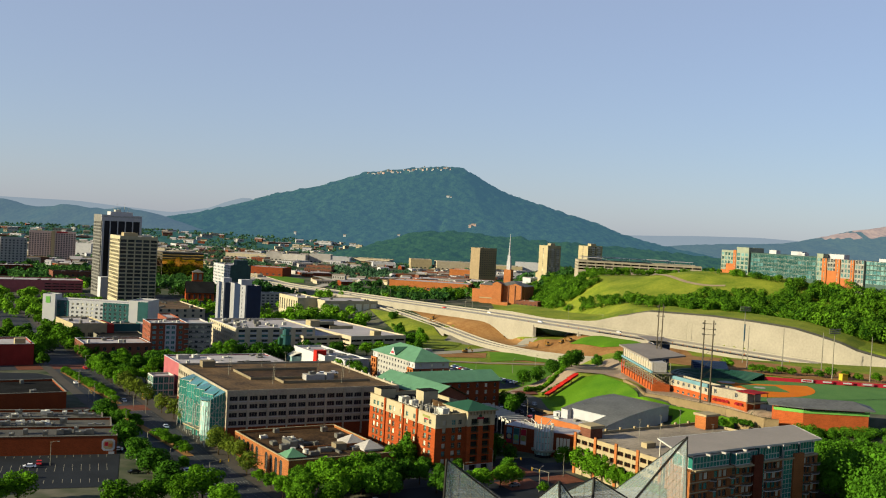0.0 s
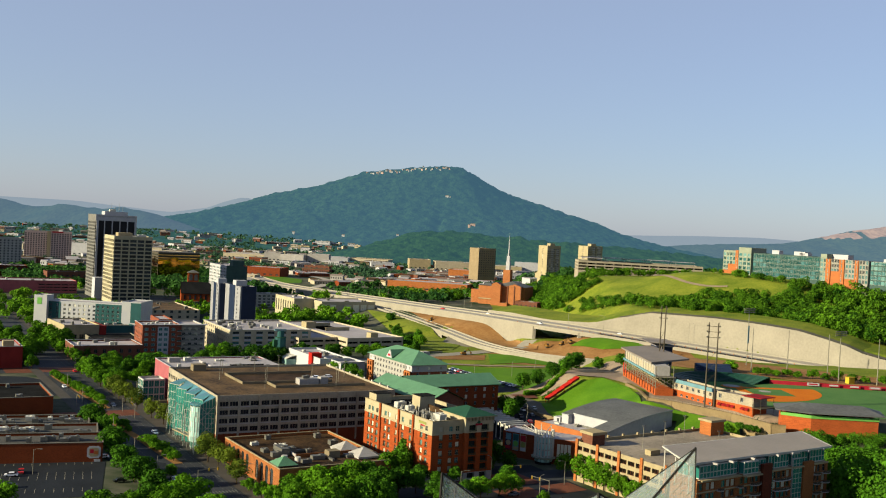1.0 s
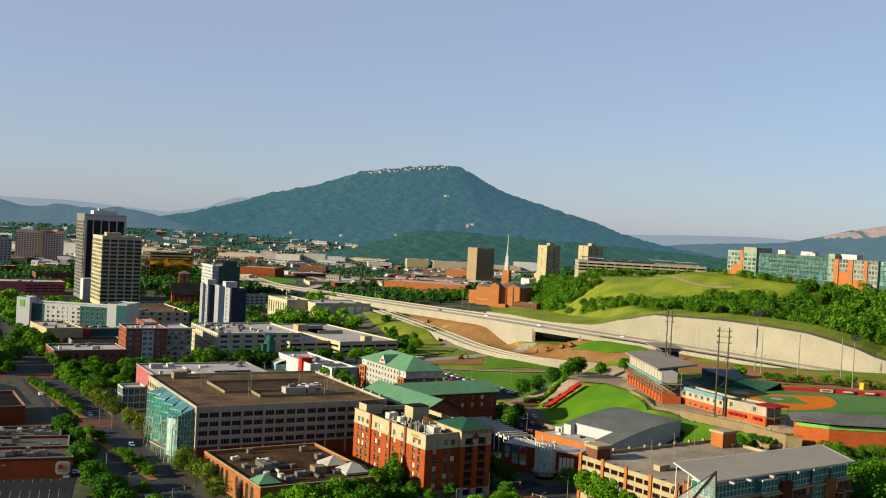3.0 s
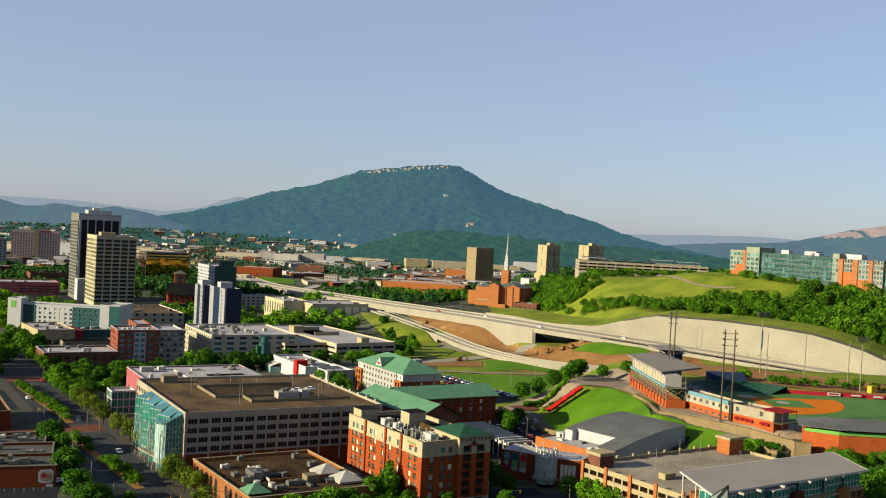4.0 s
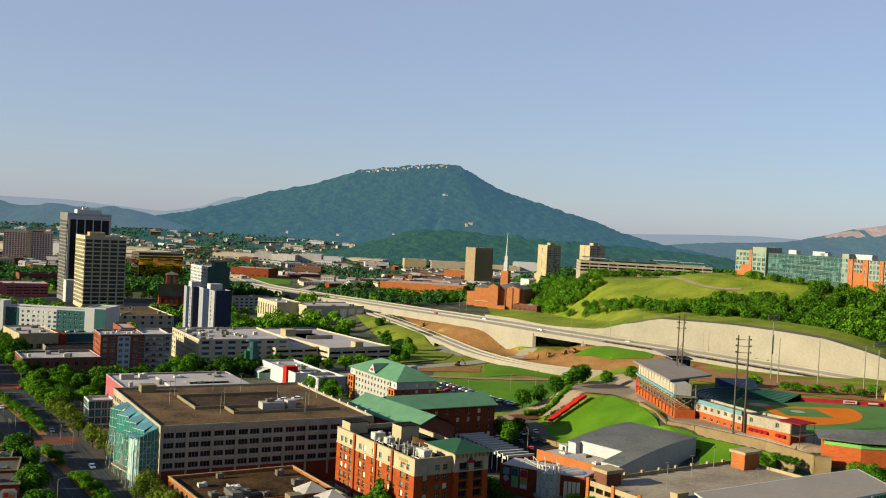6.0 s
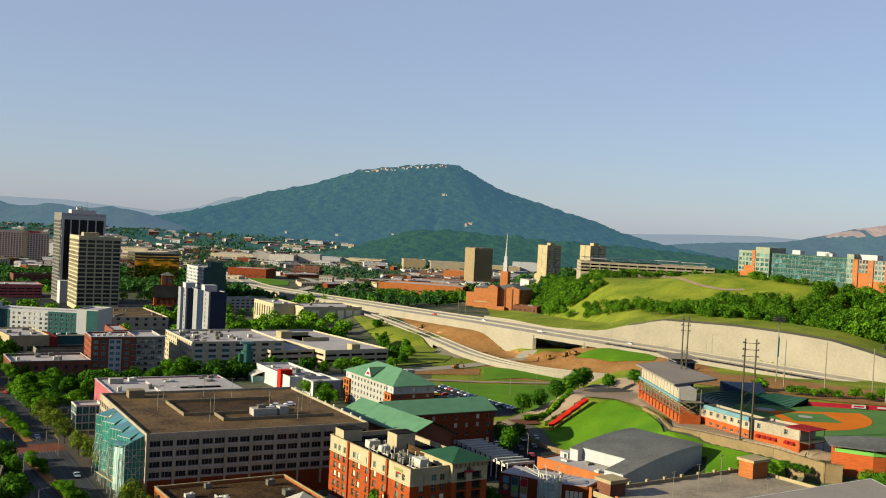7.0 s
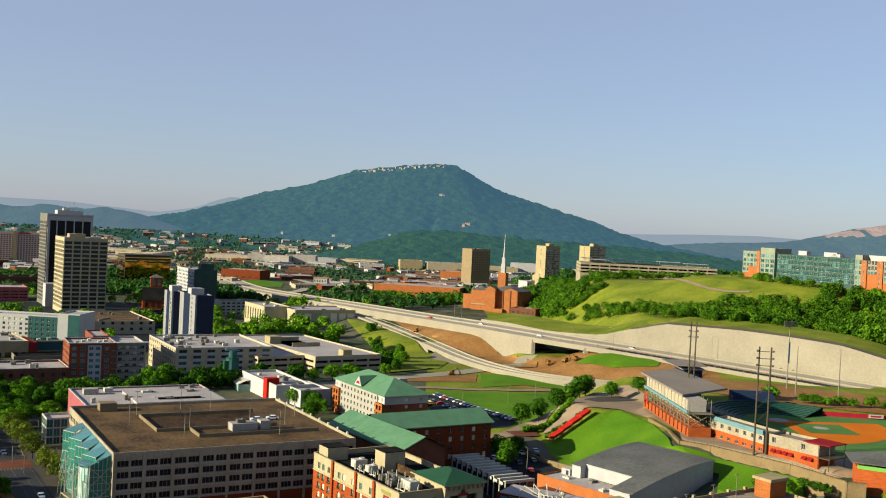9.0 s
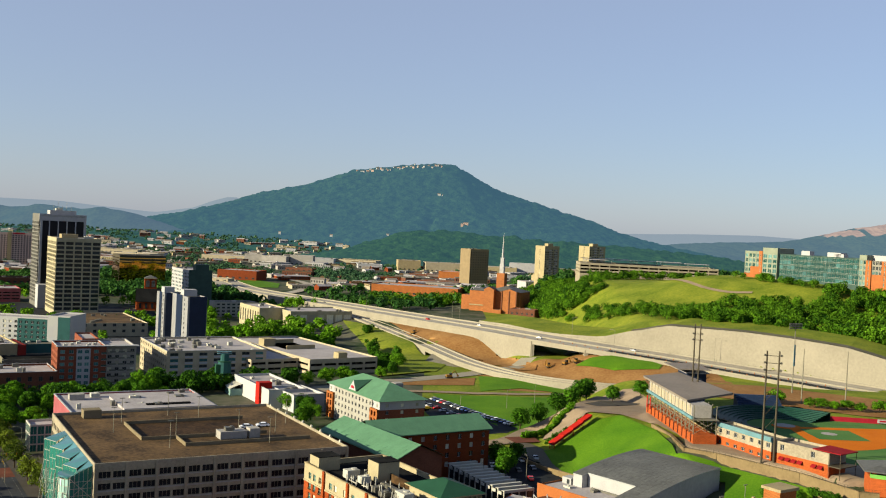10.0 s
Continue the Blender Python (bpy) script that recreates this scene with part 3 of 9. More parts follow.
def massif(name, knots, y_foot, y_top, y_back, rough, mats, label, dx=22.0, dy=45.0, smooth=True, trees=0.0):
    """A hill range as one sheet."""
    s = Shape()
    gx = [knots[0][0] + i * dx for i in range(int((knots[-1][0] - knots[0][0]) / dx) + 1)]
    gy = [y_foot + i * dy for i in range(int((y_back - y_foot) / dy) + 1)]
    s.v = [(x, y, slope_at(knots, y_foot, y_top, rough, trees, x, y)) for y in gy for x in gx]
    w = len(gx)
    s.f = [(j * w + i, j * w + i + 1, (j + 1) * w + i + 1, (j + 1) * w + i) for j in range(len(gy) - 1) for i in range(w - 1)]
    s.m = [0] * len(s.f)
    ob = part(name, s, mats)
    for p in ob.data.polygons:
        p.use_smooth = smooth
    return tagged(ob, label, "mountain", kind="structure")


RIDGE = [(-1500, 0), (-1137, 54), (-925, 127), (-689, 200), (-548, 234), (-454, 267), (-336, 307), (-218, 325), (-99, 339), (19, 345), (72, 341), (116, 315), (166, 287), (239, 252), (288, 236), (385, 213), (506, 180), (628, 144), (750, 100), (871, 72), (992, 47), (1150, 24), (1350, 0)]
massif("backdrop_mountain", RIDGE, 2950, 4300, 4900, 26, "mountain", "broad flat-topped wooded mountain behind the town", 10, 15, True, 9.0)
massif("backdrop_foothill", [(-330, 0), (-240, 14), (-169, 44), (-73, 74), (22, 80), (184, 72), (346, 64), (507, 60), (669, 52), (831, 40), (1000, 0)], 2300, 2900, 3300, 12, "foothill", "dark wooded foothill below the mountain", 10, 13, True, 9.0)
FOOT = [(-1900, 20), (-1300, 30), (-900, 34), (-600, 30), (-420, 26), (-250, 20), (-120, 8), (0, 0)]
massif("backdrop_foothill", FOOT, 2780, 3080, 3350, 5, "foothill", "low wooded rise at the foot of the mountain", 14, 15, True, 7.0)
massif("backdrop_ridge", [(-2300, 80), (-1800, 100), (-1465, 107), (-1390, 90), (-1316, 86), (-1258, 104), (-1183, 93), (-1117, 92), (-1080, 101), (-1021, 94), (-946, 79), (-901, 64), (-834, 48), (-759, 30), (-600, 0)], 3000, 3350, 3900, 8, "ridge", "low wooded ridge with blue haze put into its colour", 24, 30, True, 5.0)
massif("backdrop_ridge", [(900, 40), (1150, 75), (1350, 88), (1500, 98), (1640, 116), (1760, 152), (1860, 180), (2000, 205), (2400, 190), (3000, 100)], 3500, 4450, 4850, 14, "ridge", "wooded ridge with blue haze put into its colour and a pale quarry face", 20, 35, True, 4.0)
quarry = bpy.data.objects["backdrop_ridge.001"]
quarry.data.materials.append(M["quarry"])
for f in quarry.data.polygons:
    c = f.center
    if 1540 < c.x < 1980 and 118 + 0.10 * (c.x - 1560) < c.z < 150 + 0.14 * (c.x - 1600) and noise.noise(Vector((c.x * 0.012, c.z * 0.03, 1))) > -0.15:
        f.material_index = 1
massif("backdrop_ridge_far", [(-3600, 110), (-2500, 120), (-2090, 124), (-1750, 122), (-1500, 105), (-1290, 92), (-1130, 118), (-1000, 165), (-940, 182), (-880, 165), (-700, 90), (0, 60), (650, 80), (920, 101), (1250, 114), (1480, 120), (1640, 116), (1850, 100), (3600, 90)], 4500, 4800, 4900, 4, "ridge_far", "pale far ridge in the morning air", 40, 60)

rh = random.Random(21)
for i in range(34):
    t = i / 33
    x = -330 + 345 * t + rh.uniform(-6, 6)
    y = 4268 + rh.uniform(-22, 16)
    W, H = rh.uniform(4, 11), rh.uniform(3, 6)
    s = Shape()
    s.box((0, 0, -6), (W, 8, H), 0)
    s.poly([(-0.5, -0.5, H), (W + 0.5, -0.5, H), (W + 0.5, 4, H + 2), (-0.5, 4, H + 2)], 1)
    s.poly([(W + 0.5, 8.5, H), (-0.5, 8.5, H), (-0.5, 4, H + 2), (W + 0.5, 4, H + 2)], 1)
    z = slope_at(RIDGE, 2950, 4300, 26, 9.0, x, y)
    tagged(part("house", s, ["bright_white" if i % 3 else "pink_pale", "roof_grey"], None, m=pose(x, y, z - 1 + rh.uniform(0, 4), 0, 0, rh.uniform(-20, 20))), "pale house in the woods of the summit", "house", "summit houses")
for x, y, w, h, k in ((2, 3930, 12, 5, "bright_white"), (18, 3925, 4, 3, "bright_white"), (95, 3560, 16, 5, "pink_pale"), (86, 3556, 8, 8, "pink_pale"), (318, 3200, 14, 4, "pink_pale"), (-150, 3300, 8, 3, "bright_white"), (-320, 3240, 9, 3, "bright_white"), (-480, 3260, 7, 3, "bright_white")):
    s = Shape()
    s.box((0, 0, -8), (w, 10, h), 0)
    s.poly([(-0.5, -0.5, h), (w + 0.5, -0.5, h), (w + 0.5, 5, h + 2), (-0.5, 5, h + 2)], 1)
    tagged(part("house", s, [k, "roof_taupe"], None, m=pose(x, y, slope_at(RIDGE, 2950, 4300, 26, 9.0, x, y) + 2)), "pale building in a clearing on the mountain side", "house", "mountain houses")

# ---- buildings of the town ----
TOWN = 30.0


def building(name, x, y, z, az, label, category="building", group=""):
    return thing(name, (x, y, z), label, category, group, az)


def office_garage():
    """A wide parking building with office-like window bands, open roof deck and a glass hall on its street side."""
    W, D, H = 79.0, 78.0, 23.4
    b = building("parking_building", -85.6, 417.6, 0, 29, "tan concrete parking building with dark windows and brown roof deck")
    xsp = []
    for i in range(9):
        x0 = 0.6 + i * 8.68
        for k in (0.62, 4.72):
            xsp.append((x0 + k, x0 + k + 3.5))
    zsp = floors(4, 8.62, 3.42, 1.95)
    lsp = even(24, D, 1.9)
    body = block(b, W, D, H, ["deck_wall", "brick"], "roof_brown", {"F": (xsp, zsp), "L": (lsp, zsp)}, parapet=0.9, bands=[(-2.5, 1), (7.9, 0)], bars=2, deep=0.4, frame_mat="deck_wall", glass="glass_black")
    for i in range(10):
        s = Shape()
        s.box((0, -0.3, 3.0), (0.75, -0.003, H - 0.4))
        part("pilaster", s, "deck_wall", body, m=pose(i * 8.68 + 0.0 if i < 9 else W - 0.75, 0, 0))
    s = Shape()
    for i in range(4):
        s.box((0.8, -0.12, 8.2 + i * 3.42), (W - 0.8, -0.003, 8.55 + i * 3.42))
    part("sill_band", s, "concrete", body)
    z = H - 0.9
    s = Shape()
    for a, c in (((20, 30), (62, 30.35)), ((20, 30), (20.35, 56)), ((20, 56), (62, 56.35)), ((31, 18.0), (73, 18.35)), ((31, 18.0), (31.35, 30))):
        s.box((*a, z), (*c, z + 1.15))
    part("ramp_wall", s, "tan", b)
    s = Shape()
    s.box((20.4, 30.4, z + 0.01), (61.5, 55.9, z + 0.06))
    part("ramp_deck", s, "roof_rust", b)
    rooftop(b, [("stair_head", 9, 69, z, 6, 5, 3.0, "tan"), ("stair_head", 44, 24, z, 9, 5, 2.6, "concrete"), ("stair_head", 54, 24, z, 3.5, 4, 3.2, "concrete"), ("air_handler", 46, 25, z + 2.6, 3, 2, 1.2)])
    for x, y in ((14, 44), (31, 30), (26, 18), (46, 57), (52, 30), (65, 30), (38, 68), (74, 44), (58, 16), (20, 60)):
        s = Shape()
        s.bar((0, 0, 0), (0, 0, 8.5), 0.12, r2=0.08)
        s.box((-0.9, -0.15, 8.4), (0.9, 0.15, 8.6))
        part("light_pole", s, "pole", b, m=pose(x, y, z))
    for i in range(9):
        s = Shape()
        s.box((0, 0, 0), (0.5, 0.9, 0.75))
        part("lamp_box", s, "metal_white", b, m=pose(W - 0.45, 6 + i * 8.3, H))
    # the glass hall against the street side
    for i in range(8):
        part("glass_bay", hall_bay(i), ["glass_teal", "metal_white", "glass_roof"], b, "pleated teal glass bay with white steel mullions")
    s = Shape()
    s.poly([(-6.2, 2, 0), (-0.05, 2, 0), (-0.05, 2, 22.4), (-6.2, 2, 19.4)])
    ge = part("glass_end", s, "glass_teal", b)
    s = Shape()
    for i in range(6):
        x = -6.2 + i * 1.22
        s.bar((x, 1.93, 0), (x, 1.93, 19.4 + 0.49 * i * 1.22), 0.08, sides=4)
    for k in range(10):
        s.bar((-6.2, 1.93, 2 * k), (-0.1, 1.93, 2 * k), 0.07, sides=4)
    for k in range(3):
        s.bar((-6.2, 1.9, 1 + 6 * k), (-0.1, 1.9, 7 + 6 * k), 0.09, sides=4)
        s.bar((-0.1, 1.88, 1 + 6 * k), (-6.2, 1.88, 7 + 6 * k), 0.09, sides=4)
    part("mullion", s, "metal_white", ge)
    ring = [(-4.2 + 4.0 * math.cos(radians(w)), 8.6 + 4.0 * math.sin(radians(w))) for w in range(120, 331, 15)]
    cage = Shape()
    for q in ring:
        cage.bar((*q, 4.2), (*q, 18.6), 0.09, sides=4)
    for k in range(2, 10):
        for q0, q1 in zip(ring, ring[1:]):
            cage.bar((*q0, 0.05 + 2 * k), (*q1, 0.05 + 2 * k), 0.07, sides=4)
    pw = part("glass_prow", cage, "metal_white", b, "rounded prow of pale aqua glass in a white steel cage")
    for i, ((ax, ay), (bx, by)) in enumerate(zip(ring, ring[1:])):
        for k in range(2, 9):
            s = Shape()
            s.poly([(ax, ay, 0.12 + 2 * k), (bx, by, 0.12 + 2 * k), (bx, by, 1.98 + 2 * k), (ax, ay, 1.98 + 2 * k)])
            part("pane", s, "metal_white" if i < 5 and (i + k) % 2 else "glass_prow", pw)
    lid = Shape()
    lid.prism([(-4.2 + 4.3 * math.cos(radians(w)), 8.6 + 4.3 * math.sin(radians(w))) for w in range(0, 360, 15)], 18.6, 19.1)
    part("prow_roof", lid, "glass_roof", pw)
    lattice = Shape()
    for i in range(9):
        y0 = 1.0 + i * 5.6
        lattice.bar((-8.2, y0, 0), (-6.6, y0 + 1.6, 16.0 - 0.15 * i), 0.11, sides=4)
        lattice.bar((-6.6, y0 + 1.6, 16.0 - 0.15 * i), (-7.4, y0 + 5.6, 6.0), 0.07, sides=4)
        lattice.bar((-7.7, y0 + 0.8, 7.0), (-6.3, y0 + 2.2, 9.5), 0.06, sides=4)
    part("steel_lattice", lattice, "metal_white", b)
    for i in range(5):
        s = Shape()
        s.box((0, 0, 0), (0.28, 0.28, 15))
        s.bar((0.14, 0.14, 15), (3.2, 3, 12 + i * 0.5), 0.1, sides=4)
        part("steel_mast", s, "metal_white", b, m=pose(-8.0 + (i % 2) * 1.2, 3 + i * 7.5, 0))
    return b


def hall_bay(i):
    """One fold of the pleated glass hall: panes between mullions, and its sloping roof."""
    s = Shape()
    y0, y1 = 2 + i * 6.2, 2 + (i + 1) * 6.2
    x0, x1 = (-6.2, -3.4) if i % 2 == 0 else (-3.4, -6.2)
    zt = 19.4 + 0.9 * (i % 2)
    n, k = 4, 6
    for a in range(n):
        for c in range(k):
            f0, f1, g0, g1 = a / n + 0.012, (a + 1) / n - 0.012, zt * c / k + 0.06, zt * (c + 1) / k - 0.06
            s.poly([(x0 + (x1 - x0) * f1, y0 + (y1 - y0) * f1, g0), (x0 + (x1 - x0) * f0, y0 + (y1 - y0) * f0, g0), (x0 + (x1 - x0) * f0, y0 + (y1 - y0) * f0, g1), (x0 + (x1 - x0) * f1, y0 + (y1 - y0) * f1, g1)], 0)
    d = Vector((x1 - x0, y1 - y0, 0)).normalized()
    for a in range(n + 1):
        p = Vector((x0, y0, 0)).lerp(Vector((x1, y1, 0)), a / n)
        s.bar(p, p + UP * zt, 0.08, 1, 4)
    for c in range(k + 1):
        s.bar((x0, y0, zt * c / k), (x1, y1, zt * c / k), 0.10, 1, 4)
    s.poly([(x0, y0, zt + 0.1), (x1, y1, zt + 0.1), (-0.05, y1, 22.5), (-0.05, y0, 22.5)][::-1], 2)
    return s


office_garage()


def brick_hotel():
    W, D, H = 27.0, 52.0, 23.2
    b = building("hotel", 0.8, 388.5, 0, 33, "red brick hotel with cream top floor and green corner roof")
    zsp = [(0.9, 2.9)] + [(4.2 + 2.98 * i, 6.1 + 2.98 * i) for i in range(6)]
    lsp = [(c, c + 1.75) for c in (3.0, 6.0, 9.6, 16.3, 19.3, 25.0, 29.8, 35.6, 43.6, 47.2)]
    fsp = [(c, c + 1.7) for c in (3.2, 7.6, 10.6)]
    mats = ["concrete", "hotel_brick", "hotel_cream"]
    bands = [(-2.5, 0), (3.4, 1), (18.4, 2)]
    body = block(b, W, D, H, mats, "roof_dark", {"L": (lsp, zsp), "F": (fsp, zsp), "R": (even(10, D, 1.5), zsp)}, parapet=1.3, bands=bands, glass=["glass_slate", "glass_pale", "glass"], frame_mat="hotel_cream", deep=0.3, coping="cream", rail=True)
    for y in (38.2, 23.6, 12.8):
        s = Shape()
        s.box((-0.55, y, 0), (-0.003, y + 1.1, H + 0.3))
        part("pilaster", s, "hotel_brick", body)
    s = Shape()
    s.box((-0.25, -0.25, 18.1), (13.6, -0.003, 18.5))
    s.box((-0.25, -0.003, 18.1), (-0.003, D, 18.5))
    part("string_course", s, "hotel_cream", body)
    # balconets below the windows
    bal = Shape()
    bal.box((0.1, -0.3, 0), (1.8, -0.02, 0.1))
    bal.box((0.1, -0.3, 0.5), (1.8, -0.26, 0.56))
    for i in range(7):
        bal.box((0.12 + i * 0.27, -0.29, 0.1), (0.17 + i * 0.27, -0.27, 0.5))
    me = bal.mesh("balconet", "green_trim")
    for fr_side, spans in (("L", lsp), ("F", fsp)):
        fr, _ = face_frame(fr_side, W, D)
        for x0, x1 in spans:
            for z0, _z in zsp[1:6]:
                part("balconet", me, None, body, m=fr @ pose(x0 - 0.2, 0, z0 - 0.1))
    # the corner tower with its hipped green roof
    t = part("corner_tower", Shape(), "brick", b)
    ts = Shape()
    tw = face_frame("F", 13.0, 16.0)[0]
    spans = [(1.8, 5.2), (7.4, 10.8)]
    op = wall(ts, tw, 13.0, -2.5, 24.6, spans, [(a, a + 2.25) for a, _b in zsp], 1.1, 0, (), [(-2.5, 0), (3.4, 1), (18.4, 2)])
    lf = face_frame("L", 13.0, 16.0)
    wall(ts, lf[0], 16.0, -2.5, 24.6, [], [], 0.3, 0, (), [(-2.5, 0), (3.4, 1), (18.4, 2)])
    rf = face_frame("R", 13.0, 16.0)
    wall(ts, rf[0], 16.0, -2.5, 24.6, even(3, 16, 1.6), zsp, 0.3, 0, (), [(-2.5, 0), (3.4, 1), (18.4, 2)])
    wall(ts, face_frame("B", 13.0, 16.0)[0], 13.0, -2.5, 24.6, [], [], 0.3, 0, (), [(-2.5, 0), (3.4, 1), (18.4, 2)])
    me = ts.mesh("corner_tower", mats)
    t.data = me
    t.matrix_basis = pose(13.8, -1.6, 0)
    for a, c, d, e in op:
        part("window", pane_mesh(c - a, e - d, "glass_black", "green_trim", 1, True), None, t, m=tw @ pose(a, 1.1, d))
    for x0, _x in spans:
        for z0, _z in zsp[1:]:
            part("balconet", bal.mesh("balconet", "green_trim"), None, t, m=tw @ pose(x0 - 0.15, 0, z0 - 0.1) @ Matrix.Diagonal((1.95, 1, 1.5, 1)))
    r = Shape()
    x0, y0, x1, y1, ze, zp = -1.0, -1.0, 14.0, 17.0, 24.6, 27.2
    r.poly([(x0, y0, ze), (x1, y0, ze), (6.5, 6.5, zp)])
    r.poly([(x1, y0, ze), (x1, y1, ze), (6.5, 9.5, zp), (6.5, 6.5, zp)])
    r.poly([(x1, y1, ze), (x0, y1, ze), (6.5, 9.5, zp)])
    r.poly([(x0, y1, ze), (x0, y0, ze), (6.5, 6.5, zp), (6.5, 9.5, zp)])
    r.box((x0, y0, ze - 0.35), (x1, y1, ze - 0.003), 1)
    part("tower_roof", r, ["green_dark", "cream"], b, m=pose(13.8, -1.6, 0))
    for i in range(9):
        br = Shape()
        br.box((-0.4 + i * 1.6, -0.7, 22.9), (0.0 + i * 1.6, -0.003, 24.2))
        part("eave_bracket", br, "cream", t)
    sg = Shape()
    sg.box((-1.5, -0.3, -0.5), (1.5, -0.05, 0.3), 0)
    sg.bar((0, -0.05, 0.6), (0, -0.3, 0.6), 0.7, sides=14, mi=1)
    part("sign", sg, ["red_sign", "green_dark"], t, m=pose(6, 0, 21.6))
    sg = Shape()
    sg.box((0, -0.1, 0.9), (5.2, -0.01, 1.8), 0)
    sg.box((1.2, -0.1, 0.1), (4.2, -0.01, 0.6), 1)
    part("sign", sg, ["sign_olive", "red_sign"], body, "green and red sign lettering drawn as bars", m=face_frame("L", W, D)[0] @ pose(42.5, 0, 20.4))
    zr = H - 1.3
    rooftop(b, [("stair_head", 1.2, 45, zr, 7, 6, 4.0, "hotel_cream"), ("stair_head", 11, 27, zr, 7, 6, 5.6, "hotel_cream"), ("parapet_wall", 15, 6, zr, 0.4, 30, 2.4, "roof_rust"), ("roof_cap", 1.0, 44.8, zr + 4.0, 7.4, 6.4, 0.25, "roof_dark"), ("roof_cap", 10.8, 26.8, zr + 5.6, 7.4, 6.4, 0.25, "roof_dark"), ("air_handler", 5, 34, zr, 4, 3, 2.4, "metal_white"), ("air_handler", 6, 27.5, zr, 3, 2.4, 2.0, "metal_white"),
                ("air_handler", 6.5, 5, zr, 3, 5, 2.6, "metal_white"), ("air_handler", 4, 12, zr, 2.5, 2.5, 1.6, "metal"), ("air_handler", 5, 18, zr, 3, 2.0, 1.5, "metal"), ("duct", 10, 6, zr, 1.2, 18, 1.2, "metal")])
    for i in range(7):
        s = Shape()
        s.bar((0, 0, 0.5), (2.2 + 3 * random.random(), 0, 0.5), 0.16, sides=6)
        s.bar((0, 0, 0), (0, 0, 1.6), 0.16, sides=6)
        part("vent_duct", s, "metal_white", b, m=pose(4 + random.random() * 6, 4 + i * 4.6, zr, 0, 0, 70 + 40 * random.random()))
    for i in range(40):
        s = Shape()
        s.bar((0, 0, 0), (0, 0, 1.2 + 1.6 * random.random()), 0.15, sides=6)
        part("vent_pipe", s, "metal_white", b, m=pose(3 + random.random() * 9, 3 + random.random() * 34, zr))
    return b


brick_hotel()


def simple(name, x, y, z, az, W, D, H, wallm, roofm, label, spec=None, category="building", group="", gear=4, **kw):
    b = building(name, x, y, z, az, label, category, group)
    body = block(b, W, D, H, wallm, roofm, spec, **kw)
    items = []
    zr = H - kw.get("parapet", 0.9)
    for _ in range(gear):
        w, d, h = 1.5 + 2.5 * random.random(), 1.5 + 2 * random.random(), 1.0 + 1.2 * random.random()
        items.append(("air_handler", 1.5 + random.random() * max(0.5, W - 7), 1.5 + random.random() * max(0.5, D - 6), zr, w, d, h, random.choice(["metal_white", "metal", "metal", "metal"])))
    rooftop(b, items)
    return b, body


# restaurant row in front of the parking building
b, body = simple("restaurant", -51.0, 362.0, 0, 32, 44, 54, 9.0, "rest_brick", "roof_rust", "low brown brick restaurant with tall windows and cluttered flat roof",
                 {"L": ([(4 + i * 4.6 + (5 if i > 4 else 0), 6.6 + i * 4.6 + (5 if i > 4 else 0)) for i in range(9)], [(1.2, 6.6)])}, gear=13, coping="cream", glass="glass", frame_mat="steel_dark")
rooftop(b, [("parapet_wall", 14, 18, 8.1, 24, 0.4, 1.2, "rest_brick"), ("parapet_wall", 14, 18.5, 8.1, 0.4, 20, 1.2, "concrete"), ("air_handler", 10, 22, 8.1, 3.2, 8, 2.6, "metal"), ("air_handler", 18, 12, 8.1, 5, 2.4, 1.6, "metal"), ("duct", 24, 8, 8.1, 1.0, 9, 0.9, "metal"), ("stair_head", 25, 13, 8.1, 4.5, 4, 2.6, "tan"), ("duct", 16, 26, 8.1, 8, 1.0, 0.9, "metal")])
for q in ((9, 17), (12.5, 13)):
    s = Shape()
    s.bar((0, 0, 0), (0, 0, 1.5), 1.2, sides=14, r2=1.1)
    part("cooling_fan", s, "metal_white", b, m=pose(*q, 8.1))
# round heads over the tall windows
for i in range(9):
    s = Shape()
    n = 8
    c = [(1.3 * math.cos(math.pi * k / n), 1.3 * math.sin(math.pi * k / n)) for k in range(n + 1)]
    s.poly([(-0.05, y, 6.6 + z) for y, z in c], 0)
    part("window_head", s, "glass", body, m=pose(0, 54 - (5.3 + i * 4.6 + (5 if i > 4 else 0)), 0))
s = Shape()
s.poly([(0.5, 3, 9.3), (8.5, 3, 9.3), (4.5, 7, 12.0)])
s.poly([(8.5, 3, 9.3), (8.5, 11, 9.3), (4.5, 7, 12.0)])
s.poly([(8.5, 11, 9.3), (0.5, 11, 9.3), (4.5, 7, 12.0)])
s.poly([(0.5, 11, 9.3), (0.5, 3, 9.3), (4.5, 7, 12.0)])
part("corner_roof", s, "green_roof", b)
for x0, y0 in ((32, 18), (34, 7)):
    s = Shape()
    for q in (((0, 0), (9, 0)), ((9, 0), (9, 9)), ((9, 9), (0, 9)), ((0, 9), (0, 0))):
        s.poly([(*q[0], 8.3), (*q[1], 8.3), (4.5, 4.5, 11.2)])
    s.box((0.2, 0.2, 7.6), (8.8, 8.8, 8.29))
    part("tent_roof", s, "concrete", b, m=pose(x0, y0, 0.8))
s = Shape()
s.box((35, 1, 7.2), (44.5, 1.3, 8.2))
part("blue_fascia", s, "navy", b)

